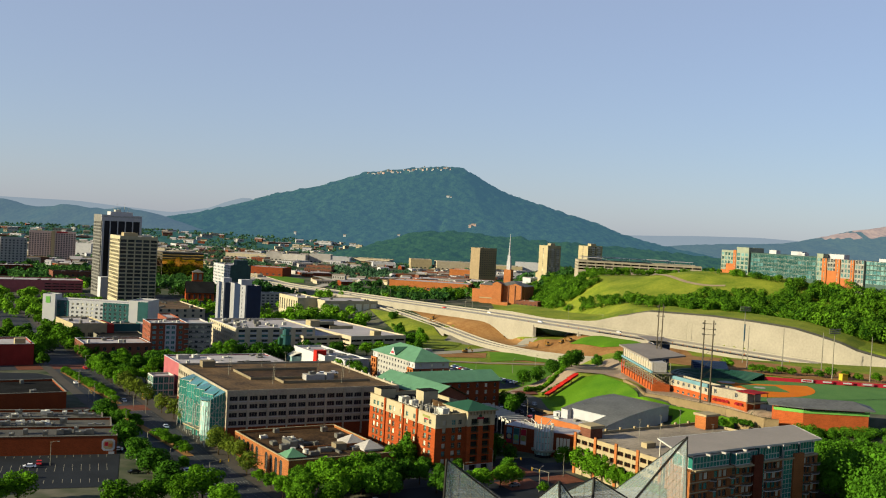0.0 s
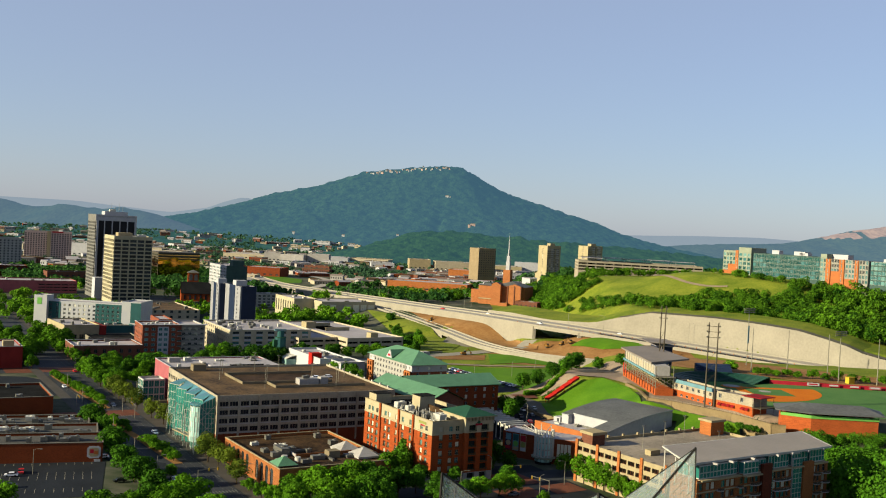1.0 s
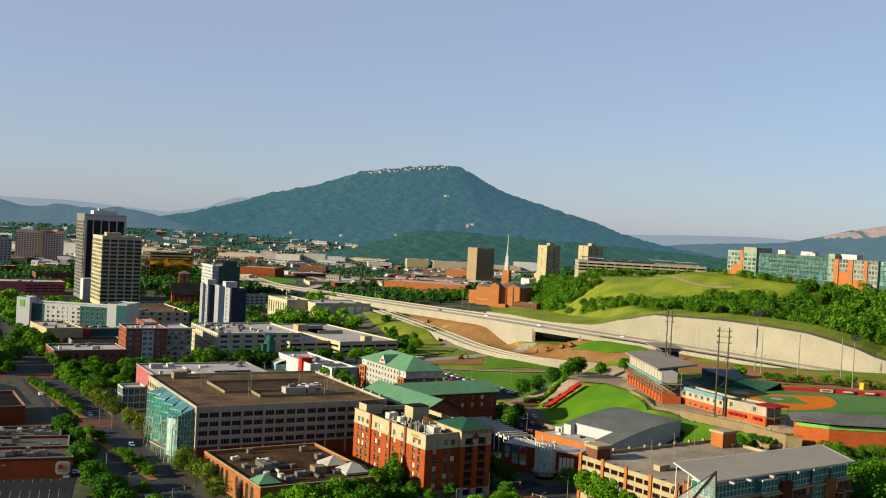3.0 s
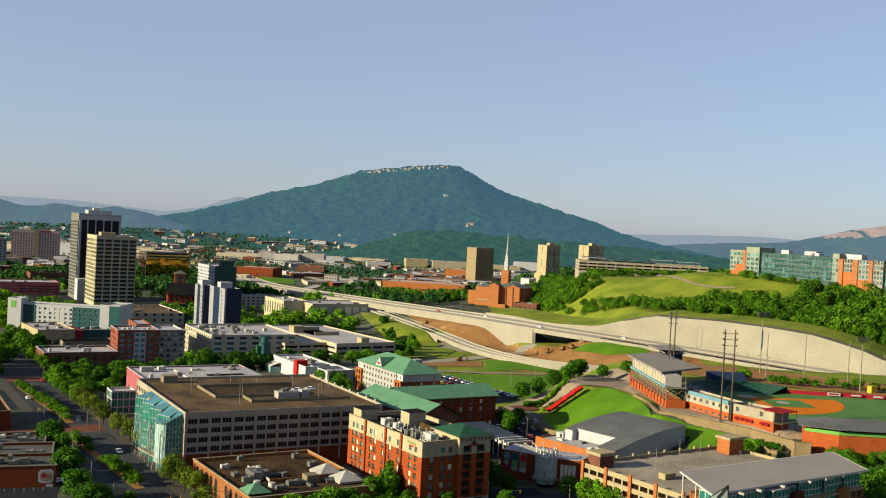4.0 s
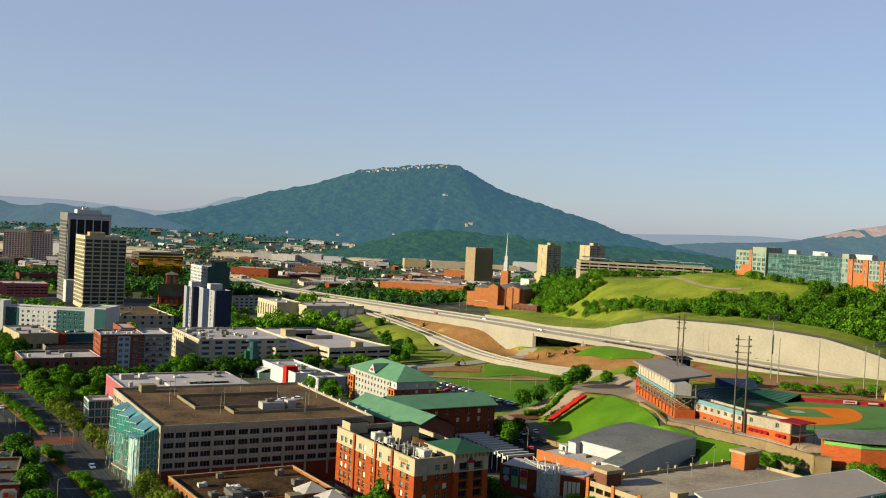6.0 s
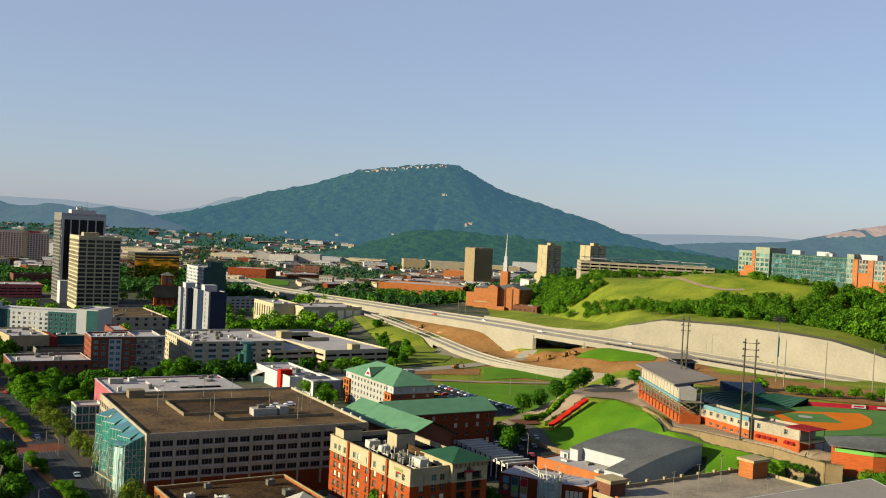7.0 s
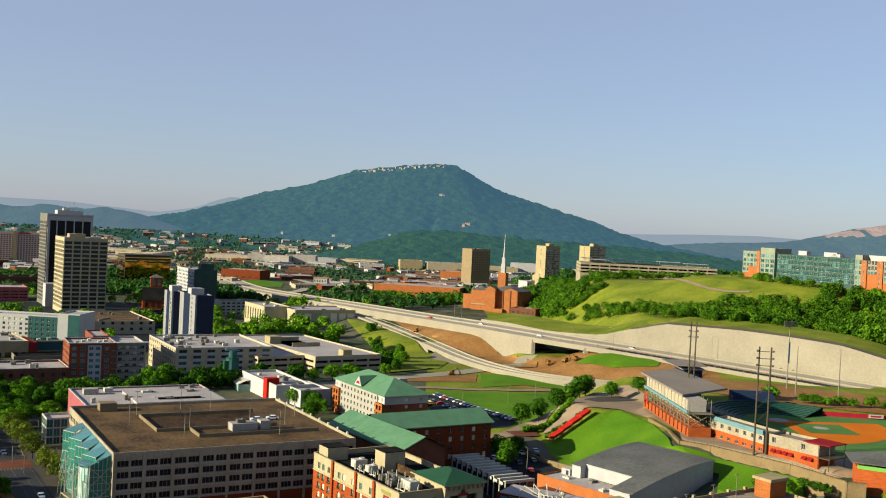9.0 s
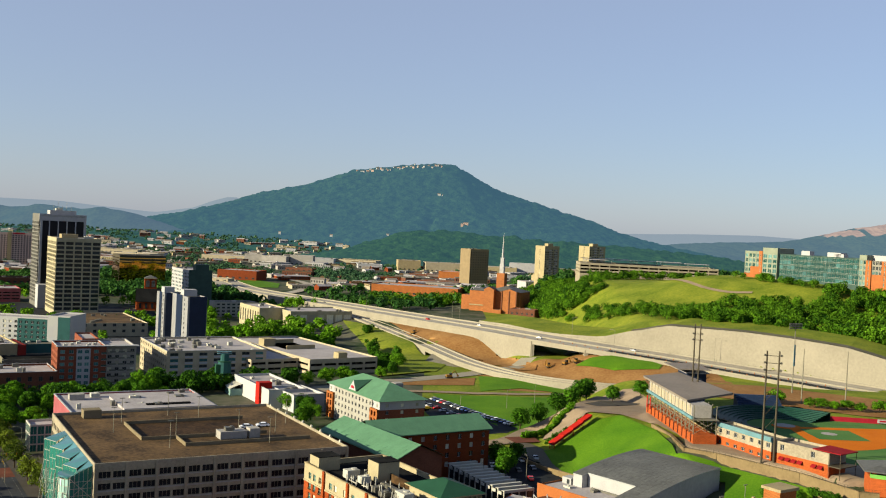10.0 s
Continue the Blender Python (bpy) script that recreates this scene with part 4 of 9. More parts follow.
gp, gpb = simple("glass_pavilion", -146, 524, -1, 30, 11, 11, 11.5, "metal_white", "roof_white", "small glass entrance pavilion with white steel frame", {"L": (even(4, 11, 2.4), [(0.4, 3.6), (4.0, 7.2), (7.6, 10.8)]), "F": (even(4, 11, 2.4), [(0.4, 3.6), (4.0, 7.2), (7.6, 10.8)])}, gear=0, glass="glass_teal", frame_mat="metal_white", category="pavilion")
simple("office_building", -129, 521, 0, 29, 58, 44, 16.5, ["pink_paint"], "roof_white", "flat white-roofed building with pinkish red side wall", gear=12, coping="white", parapet=0.5)
rooftop(bpy.data.objects["office_building"], [("raised_roof", 20, 0.6, 16.0, 37, 30, 1.2, "roof_white"), ("skylight", 30, 6, 17.2, 18, 2, 0.6, "roof_dark"), ("stair_head", 4, 30, 16.0, 6, 4, 2.4, "concrete")])

# ---- children's museum of white boxes with its green clock tower ----
b, body = simple("museum", -67.5, 611, 4, 30, 19, 50, 9.7, "bright_white", "roof_white", "white box museum with flat white roof and red cube", gear=3, coping="white")
s = Shape()
s.box((0, 0, 0), (6.5, 5, 11.8))
part("red_cube", s, "slide_red", b, m=pose(-1.2, 10, 0))
simple("museum", -54.5, 603.5, 4, 33, 16, 26, 9.2, "bright_white", "roof_white", "white museum wing with small canopy roof", gear=2, coping="white")
b = building("clock_tower", -98.5, 657, 3, 20, "slender teal metal tower beside the museum", "tower")
s = Shape()
s.bar((0, 0, 0), (0, 0, 11), 2.5, sides=12)
s.bar((0, 0, 11), (0, 0, 17), 3.4, sides=12)
s.bar((0, 0, 17), (0, 0, 21), 2.2, sides=12)
part("shaft", s, "teal_panel", b)
for z in (3, 7, 10.8, 16.8):
    s = Shape()
    s.bar((0, 0, z), (0, 0, z + 0.4), 3.6, sides=12)
    part("ring", s, "green_dark", b)
s = Shape()
s.box((-4.6, -2.5, 11), (-2.6, 2.5, 15.5))
part("side_deck", s, "green_dark", b)
s = Shape()
for z in (20.8, 21.7):
    s.box((-4.0, -1.0, z), (3.4, 1.0, z + 0.4))
part("vane", s, "blue_sign", b)
b = building("pavilion", -92, 640, 4, 24, "low glass pavilion with curved white roof beside the museum")
s = Shape()
for i in range(8):
    a, c = i / 8 * 16, (i + 1) / 8 * 16
    za, zc = 4.5 + 2.4 * math.sin(math.pi * i / 8), 4.5 + 2.4 * math.sin(math.pi * (i + 1) / 8)
    s.poly([(a, 0, za), (c, 0, zc), (c, 14, zc), (a, 14, za)])
part("roof", s, "metal_white", b)
s = Shape()
s.box((0.5, 0.5, -2), (15.5, 13.5, 4.45))
part("wall", s, "glass_prow", b)


def hip_roof(s, W, D, ze, zp, inset, over=1.0, mi=0):
    x0, y0, x1, y1 = -over, -over, W + over, D + over
    xm = W / 2
    a, c = (xm, inset, zp), (xm, D - inset, zp)
    s.poly([(x0, y0, ze), (x1, y0, ze), a], mi)
    s.poly([(x1, y0, ze), (x1, y1, ze), c, a], mi)
    s.poly([(x1, y1, ze), (x0, y1, ze), c], mi)
    s.poly([(x0, y1, ze), (x0, y0, ze), a, c], mi)
    s.poly([(x0, y0, ze - 0.01), (x0, y1, ze - 0.01), (x1, y1, ze - 0.01), (x1, y0, ze - 0.01)], mi)


def seams(parent, quads, pitch, mat, h=0.12):
    """Standing seams up a roof slope: each slope by its eave (a, b) and ridge (c, d)."""
    s = Shape()
    for a, b, c, d in quads:
        a, b, c, d = (Vector(p) for p in (a, b, c, d))
        n = max(2, int((b - a).length / pitch))
        for i in range(n + 1):
            p, q = a.lerp(b, i / n), c.lerp(d, i / n)
            if (q - p).length > 0.5:
                s.bar(p + UP * 0.03, q + UP * 0.03, h, sides=4)
    part("seams", s, mat, parent)


def green_hotel():
    W, D, H = 22.0, 51.0, 16.4
    b = building("hotel", -12.0, 557.5, 4, 30.5, "cream and brick hotel under a pale green hipped metal roof")
    zsp = floors(5, 1.6, 3.0, 1.5)
    body = block(b, W, D, H, ["brick_flats", "white"], "roof_grey", {"L": (even(12, D, 1.4), zsp), "F": (even(3, W, 1.5), zsp)}, parapet=0.1, bands=[(-2.5, 0), (12.6, 1)], glass=["glass", "glass_pale"], frame_mat="white")
    s = Shape()
    fr, ln = face_frame("L", 0, 38)
    op = wall(s, fr, 38.0, -2.0, H - 0.01, even(11, 38, 1.4), zsp, 0.3)
    wp = part("white_front", s, "front_pale", b, m=pose(-0.32, 6.5, 0))
    for a, c, d, e in op:
        part("window", pane_mesh(c - a, e - d, "glass", "white", 1), None, wp, m=fr @ pose(a, 0.3, d))
    for y0 in (-0.3, D - 6.7):
        s = Shape()
        for i in range(3):
            s.box((0, i * 2.8, 0), (0.9, i * 2.8 + 1.1, 13.0))
        for z in (3, 6, 9, 12):
            s.box((0.05, 0, z), (1.0, 6.7, z + 0.9))
        part("brick_bay", s, "brick_orange", b, m=pose(-1.4, y0, 0))
    r = Shape()
    hip_roof(r, W, D, H, H + 6.0, 12.5, 1.2)
    part("hip_roof", r, "green_roof", b)
    s = Shape()
    s.poly([(-0.8, 22, H + 0.9), (-0.8, 29, H + 0.9), (-0.3, 25.5, H + 5.2)], 0)
    s.poly([(-0.8, 22, H + 0.9), (-0.3, 25.5, H + 5.2), (9, 25.5, H + 5.2)], 1)
    s.poly([(-0.8, 29, H + 0.9), (9, 25.5, H + 5.2), (-0.3, 25.5, H + 5.2)], 1)
    part("dormer", s, ["white", "green_roof"], b)
    s = Shape()
    s.poly([(-0.9, 23.6, H + 1.7), (-0.9, 27.4, H + 1.7), (-0.72, 26.4, H + 2.9), (-0.72, 24.6, H + 2.9)])
    part("dormer_sign", s, "red_sign", b, "red diamond sign")
    rooftop(b, [("stair_head", 13, 11, H + 2.5, 4, 4, 3.0, "concrete")])
    return b


green_hotel()


def gable(name, x, y, z, az, W, D, eave, ridge, label, along, mats, spec=None, roof="green_roof", hip=False):
    """A gabled house: along 'y' the ridge runs away from the front, along 'x' it runs with the front."""
    b = building(name, x, y, z, az, label)
    body = block(b, W, D, eave, mats, roof, spec, parapet=0.05, glass=["glass", "glass_pale"], frame_mat="white")
    r, o = Shape(), 1.0
    if along == "y":
        e0, e1 = (-o, -o, eave - 0.25), (-o, D + o, eave - 0.25)
        f0, f1 = (W + o, -o, eave - 0.25), (W + o, D + o, eave - 0.25)
        r0, r1 = (W / 2, -o, ridge), (W / 2, D + o, ridge)
        g = Shape()
        g.poly([(0, 0, eave), (W, 0, eave), (W / 2, 0, ridge - 0.5)])
        part("gable_wall", g, mats, b)
    else:
        e0, e1 = (W + o, -o, eave - 0.25), (-o, -o, eave - 0.25)
        f0, f1 = (W + o, D + o, eave - 0.25), (-o, D + o, eave - 0.25)
        k = 6 if hip else 0
        r0, r1 = (W + o - k, D / 2, ridge), (-o + k, D / 2, ridge)
        g = Shape()
        if not hip:
            g.poly([(0, D, eave), (0, 0, eave), (0, D / 2, ridge - 0.5)])
            part("gable_wall", g, mats, b)
        else:
            r.poly([f0, e0, r0])
            r.poly([e1, f1, r1])
    for a, c, d, e in ((e0, e1, r1, r0), (f1, f0, r0, r1)):
        r.poly([a, c, d, e])
        r.poly([tuple(Vector(p) - UP * 0.35) for p in (e, d, c, a)])
    part("gable_roof", r, roof, b)
    seams(b, [(e0, e1, r0, r1), (f0, f1, r0, r1)], 2.4, roof, 0.015)
    return b


gable("apartment_building", -1.5, 465.5, 2, 34, 19, 52, 15.5, 20.0, "brown brick hall under a green gabled metal roof", "y", "brick_brown", {"F": ([(13, 15)], [(3, 5)])})
gable("apartment_building", -9.0, 497, 3, 31.5, 49, 19, 15.5, 19.5, "four-storey brick apartment block under a green metal roof", "x", "brick", {"F": (even(9, 49, 1.6), floors(4, 1.8, 3.4, 1.9))}, hip=False)

# ---- right bank: theatre, museum, garage, terrace flats ----


def curved_hall():
    """A big grey hall whose metal roof swells from its low end to its high end, with a notch for a low annex."""
    W = 47.0
    b = building("cinema_hall", 74.5, 445.5, 3, 41, "blue grey metal cinema hall with a curved slate roof")

    def top(x):
        return 8.2 + 6.2 * math.sin(math.pi / 2 * x / W) ** 0.95

    for x0, y0, y1 in ((0, 0, 8.5), (12, 8.51, 29), (9, 29.01, 33)):
        s, r, back_, end_, right_ = Shape(), Shape(), Shape(), Shape(), Shape()
        xs = [x0 + (W - x0) * i / 14 for i in range(15)]
        for a, c in zip(xs, xs[1:]):
            za, zc = top(a), top(c)
            if y0 == 0:
                s.poly([(a, 0, -3), (c, 0, -3), (c, 0, zc), (a, 0, za)])
            if y1 == 33 or c <= 12.5:
                back_.poly([(c, y1, -3), (a, y1, -3), (a, y1, za), (c, y1, zc)])
            if y0 == 29.01 and c <= 12.5:
                s.poly([(a, y0, -3), (c, y0, -3), (c, y0, zc), (a, y0, za)], 1)
            o0, o1 = (y0 - 0.5 if y0 == 0 else y0), (y1 + 0.5 if y1 == 33 else y1)
            r.poly([(a, o0, za + 0.25), (c, o0, zc + 0.25), (c, o1, zc + 0.25), (a, o1, za + 0.25)])
            r.poly([(a, o0, za - 0.2), (c, o0, zc - 0.2), (c, o0, zc + 0.25), (a, o0, za + 0.25)], 1)
        end_.poly([(x0, y1, -3), (x0, y0, -3), (x0, y0, top(x0)), (x0, y1, top(x0))], 1)
        r.poly([(x0 - 0.3, y1, top(x0)), (x0 - 0.3, y0, top(x0)), (x0, y0, top(x0) + 0.25), (x0, y1, top(x0) + 0.25)], 1)
        right_.poly([(W, y0, -3), (W, y1, -3), (W, y1, top(W)), (W, y0, top(W))])
        for sheet in (s, back_, end_, right_):
            if sheet.f:
                part("wall", sheet, ["hall_wall", "white"], b)
        part("curved_roof", r, ["roof_slate", "hall_wall"], b)
    for k in range(1, 17):
        sm = Shape()
        y = k * 2.0
        lo = 0 if y < 8.5 else (12 if y < 29 else 9)
        n = 10
        for i in range(n):
            a, c = lo + (W - lo) * i / n, lo + (W - lo) * (i + 1) / n
            sm.bar((a, y, top(a) + 0.25), (c, y, top(c) + 0.25), 0.035, sides=4)
        part("roof_seam", sm, "roof_slate", b)
    s = Shape()
    for lo, hi in (((-2, 8.52), (11.98, 28.98)), ((-2, 2), (-0.02, 8.51)), ((-2, 28.99), (8.98, 33)), ((-2, 33.01), (11.98, 39))):
        s.box((*lo, 6.0), (*hi, 6.2), 1)
    s.box((-2.25, 1.8, -3), (-2.0, 39.2, 7.2), 0)
    s.box((-2.0, 39.0, -3), (12.0, 39.2, 6.7), 0)
    part("annex", s, ["orange_panel", "roof_white"], b)
    s = Shape()
    s.box((8.5, 33.52, 6.21), (12.5, 37.5, 8.4), 0)
    s.box((8.44, 34.2, 6.3), (8.49, 35.4, 7.9), 1)
    part("roof_house", s, ["white", "glass"], b)
    rooftop(b, [("air_handler", 1, 12, 6.2, 2, 2, 0.9, "metal_white"), ("air_handler", 7, 22, 6.2, 2, 1.6, 0.8, "metal"), ("air_handler", 4, 30, 6.2, 1.4, 3, 0.7, "metal_white"), ("duct", 10, 12, 6.2, 0.8, 14, 0.6, "metal")])


curved_hall()


def discovery_museum():
    b = building("museum", 46.5, 433, 0, 0, "red brick museum with a round glass corner and three tall posters")
    pts = [(-15.5, 11.5), (-3.5, 4.3), (5.0, -1.0), (13.5, -3.2), (23.0, 12.5), (4.0, 38), (-6.5, 30)]
    front = [(-15.5, 11.5), (-3.5, 4.3), (5.0, -1.0), (13.5, -3.2), (19.5, 6.7), (-9.6, 23.0)]
    rear = [(19.5, 6.71), (23.0, 12.5), (4.0, 38), (-6.5, 30), (-9.6, 23.01)]
    s = Shape()
    s.prism(front, -2.5, 10.4)
    body = part("wall", s, "brick", b)
    s = Shape()
    s.prism(rear, -2.5, 6.6)
    part("rear_wall", s, "brick", b)
    for q, z, mat in ((front, 10.4, "roof_white"), (rear, 6.6, "brick_brown")):
        cx, cy = sum(v[0] for v in q) / len(q), sum(v[1] for v in q) / len(q)
        s = Shape()
        s.prism([(cx + (x - cx) * 0.96, cy + (y - cy) * 0.96) for x, y in q], z, z + 0.15)
        part("roof", s, mat, b)
    s = Shape()
    s.bar((0, 0, 0), (0, 0, 11.4), 3.4, sides=24)
    rot = part("round_corner", s, "glass", b, "round bay of glass between white ribs", m=pose(0.8, -0.6, 0))
    for k in range(12):
        w0, w1 = math.radians(150 + k * 20), math.radians(168 + k * 20)
        for z in range(4):
            s = Shape()
            s.poly([(3.7 * math.cos(w0), 3.7 * math.sin(w0), 1.2 + 2.6 * z), (3.7 * math.cos(w1), 3.7 * math.sin(w1), 1.2 + 2.6 * z), (3.7 * math.cos(w1), 3.7 * math.sin(w1), 3.5 + 2.6 * z), (3.7 * math.cos(w0), 3.7 * math.sin(w0), 3.5 + 2.6 * z)])
            part("pane", s, "glass_prow", rot)
    s = Shape()
    for k in range(13):
        w = math.radians(149 + k * 20)
        s.bar((3.85 * math.cos(w), 3.85 * math.sin(w), 2.6), (3.85 * math.cos(w), 3.85 * math.sin(w), 14.2), 0.3, sides=5)
    for z in (3.6, 6.2, 8.8, 11.4, 14.1):
        for k in range(12):
            w0, w1 = math.radians(149 + k * 20), math.radians(169 + k * 20)
            s.bar((3.85 * math.cos(w0), 3.85 * math.sin(w0), z), (3.85 * math.cos(w1), 3.85 * math.sin(w1), z), 0.14, sides=4)
    part("rib", s, "metal_white", rot)
    s = Shape()
    s.bar((0, 0, 2.6), (0, 0, 3.2), 5.0, sides=24)
    part("canopy", s, "aqua_panel", rot)
    s = Shape()
    for k in range(5):
        w = math.radians(60 + k * 28)
        s.bar((0, 0, 11.2), (9 * math.cos(w), 9 * math.sin(w), 14.5), 0.16, sides=5)
        s.bar((9 * math.cos(w), 9 * math.sin(w), 14.5), (9 * math.cos(w), 9 * math.sin(w), 10.5), 0.12, sides=5)
    part("roof_frame", s, "metal_white", b)
    d = Vector((12.0, -7.2, 0)).normalized()
    az = math.degrees(math.atan2(d.y, d.x))
    for i, hues in enumerate((("navy", "blue_sign", "cream", "red_sign"), ("blue_sign", "teal_panel", "lime", "cream"), ("cream", "red_sign", "sign_olive", "bright_white"))):
        s = Shape()
        s.box((0, -0.12, 0), (2.8, -0.02, 7.0), 0)
        s.box((0.15, -0.14, 4.2), (2.65, -0.121, 6.8), 1)
        s.box((0.15, -0.14, 0.3), (2.65, -0.121, 1.6), 3)
        s.bar((1.4, -0.121, 2.9), (1.4, -0.15, 2.9), 1.15, 2, 12)
        p = Vector((-15.5, 11.5, 0)) + d * (1.3 + i * 3.5)
        part("poster", s, list(hues), body, "tall banner with plain colour fields", m=pose(p.x, p.y, 2.9, 0, 0, az))
    s = Shape()
    for i in range(4):
        s.box((i * 1.5, -0.08, 1), (i * 1.5 + 1.2, -0.02, 8.5))
    part("window", s, "glass_pale", body, m=pose(6.2, -1.4, 0, 0, 0, -14.5))

discovery_museum()


def trellis():
    """Stepped white bays: each a flat roof, a deep white edge and a row of windows under it."""
    b = building("market_hall", 17.5, 504, 1, 0, "stepped white steel market hall between the buildings", "hall")
    n = 11
    for i in range(n):
        x, y = 18.0 * i / (n - 1), -36.0 * i / (n - 1)
        s = Shape()
        s.box((0, 0.0, 6.3), (12.3, 0.5, 7.2), 0)
        s.box((0, 0.5, 6.8), (12.3, 1.7, 7.0), 0)
        s.box((0, 1.7, 5.4), (0.3, 3.6, 6.4), 0)
        s.box((6.0, 1.7, 5.4), (6.3, 3.6, 6.4), 0)
        bay = part("market_bay", s, "metal_white", b, m=pose(x, y, 0, 0, 0, 29.5))
        for k in range(5):
            s = Shape()
            s.box((k * 3.0, 0.05, -2), (k * 3.0 + 0.3, 0.45, 6.3))
            part("post", s, "metal_white", bay)
        s = Shape()
        s.box((0.1, 0.32, -2), (12.2, 0.4, 6.3))
        part("window", s, "glass", bay)


trellis()


def cream_garage():
    W, D, H = 76.0, 48.0, 15.6
    b = building("parking_garage", 84, 367, 0, 34.5, "cream parking garage with brick piers and an open roof deck")
    # open decks closed by near-black panes painted as the shade inside
    body = block(b, W, D, H, "cream", "deck_tan", {"L": (even(12, D, 3.3), floors(4, 2.3, 3.3, 1.7)), "F": (even(18, W, 3.4), floors(4, 2.3, 3.3, 1.7))}, glass="deck_shade", bars=2, frame_mat="brick_dark", deep=0.5, parapet=1.1)
    for i in range(5):
        s = Shape()
        s.box((-0.5, 0, -2), (-0.003, 1.3, H + 0.9))
        part("pier", s, "brick_orange", body, m=pose(0, 0.5 + i * 11.5, 0))
    z = H - 1.1
    rooftop(b, [("stair_head", 2, 41, z, 6.5, 6, 5.0, "brick_brown"), ("stair_head", 66, 38, z, 8, 6, 6.2, "brick_orange"), ("stair_head", 12, 20, z, 5, 3, 2.0, "cream")])
    for lo, hi in (((1.4, 40.4, 4.2), (9, 47.6, 5.3)), ((65.4, 37.4, 5.6), (74.6, 44.6, 6.5))):
        s = Shape()
        s.box(lo, hi)
        part("cap", s, "cream", b, m=pose(0, 0, z))
    for x, y in ((18, 30), (34, 34), (52, 40), (40, 12)):
        s = Shape()
        s.bar((0, 0, 0), (0, 0, 9), 0.12, r2=0.08)
        s.box((-0.8, -0.15, 8.9), (0.8, 0.15, 9.1))
        part("light_pole", s, "pole", b, m=pose(x, y, z))
    s = Shape()
    for i in range(10):
        s.box((24 + i * 3.0, 17, z), (26.2 + i * 3.0, 18.5, z + 1.6))
    part("barrier", s, "concrete_grey", b)
    for i in range(8):
        s = Shape()
        s.box((0, 0, 0), (1.0, 0.8, 0.9))
        part("parapet_cap", s, "cream", b, m=pose(8 + i * 8.2, D - 0.9, H))


cream_garage()


def terrace_flats():
    W, H = 71.0, 19.5
    b = building("apartment_block", 85.5, 334, 0, 36, "brick apartment block with stepped glass penthouse and taupe flat roof")
    zs = floors(5, 2.5, 3.4, 2.3)
    xsp = [(1.2, 3.0), (4.6, 6.6), (7.0, 9.0), (12.2, 14.2), (14.6, 16.6), (17.0, 19.0), (21.6, 23.6), (24.0, 26.0), (27.2, 29.2), (29.6, 31.4), (39.0, 41.2), (41.5, 43.8), (44.1, 46.3), (46.6, 48.6), (62.4, 64.2), (64.6, 66.4), (67.6, 69.6)]
    s = Shape()
    fr = face_frame("F", W, 10)[0]
    op = wall(s, fr, W, -2.5, H, xsp, zs, 0.35)
    pts = [(0, 0.36), (W, 0.36), (84, 20), (13, 22)]
    s.prism(pts, -2.5, H - 0.4)
    s.poly([(0, 0.36, -2.5), (0, 0, -2.5), (0, 0, H), (0, 0.36, H)])
    s.poly([(W, 0, -2.5), (W, 0.36, -2.5), (W, 0.36, H), (W, 0, H)])
    body = part("wall", s, "rest_brick", b)
    for a, c, d, e in op:
        part("window", pane_mesh(c - a, e - d, random.choice(["glass", "glass", "glass_pale", "glass_teal"]), "cream", 1), None, body, m=fr @ pose(a, 0.35, d))
    for k in range(5):
        z = 5.1 + k * 3.4
        for x0, x1 in ((0, 32), (38.5, 49.5), (61, W)):
            s = Shape()
            s.box((x0, -0.12, z), (x1, -0.003, z + 0.4))
            part("floor_band", s, "cream", body)
    # balconies, in stacks of four
    for x0, w, mat in ((9.4, 3.0, "concrete"), (19.4, 2.8, "concrete"), (26.3, 5.6, "concrete"), (39.2, 9.4, "white"), (61.5, 4.0, "concrete"), (67.0, 4.4, "concrete")):
        for k in range(4):
            s = Shape()
            n, dep = 6, 2.0
            edge = [(w * i / n, -0.5 - (dep - 0.5) * math.sin(math.pi * (0.12 + 0.76 * i / n))) for i in range(n + 1)]
            s.prism([(w, -0.003), (0, -0.003)] + edge, 0, 0.28, 0)
            for p, q in zip(edge, edge[1:]):
                s.bar((*p, 1.15), (*q, 1.15), 0.05, 1, 4)
                s.bar((*p, 0.28), (*p, 1.15), 0.04, 1, 4)
                s.poly([(*p, 0.35), (*q, 0.35), (*q, 0.95), (*p, 0.95)], 1)
            part("balcony", s, [mat, "steel_dark"], b, m=pose(x0, 0, 5.2 + k * 3.4))
    # shafts between the bays
    for x0, x1, z1, mat in ((32.2, 37.2, 22.0, "brick_dark"), (55.0, 61.0, 20.6, "rest_brick")):
        s = Shape()
        s.box((x0, -1.2, -2), (x1, -0.003, z1))
        part("brick_shaft", s, mat, b)
    for x0, x1, z1 in ((37.3, 38.6, 21.0), (49.6, 54.9, 22.2)):
        sh = Shape()
        n = max(1, round((x1 - x0) / 1.7))
        for i in range(n):
            for k in range(13):
                xa, xb = x0 + (x1 - x0) * i / n + 0.08, x0 + (x1 - x0) * (i + 1) / n - 0.08
                sh.poly([(xa, -0.62, k * 1.7), (xb, -0.62, k * 1.7), (xb, -0.62, k * 1.7 + 1.55), (xa, -0.62, k * 1.7 + 1.55)], 0)
        sh.box((x0, -0.6, -2), (x1, -0.003, z1), 1)
        part("glass_shaft", sh, ["glass_teal", "metal_white"], b)
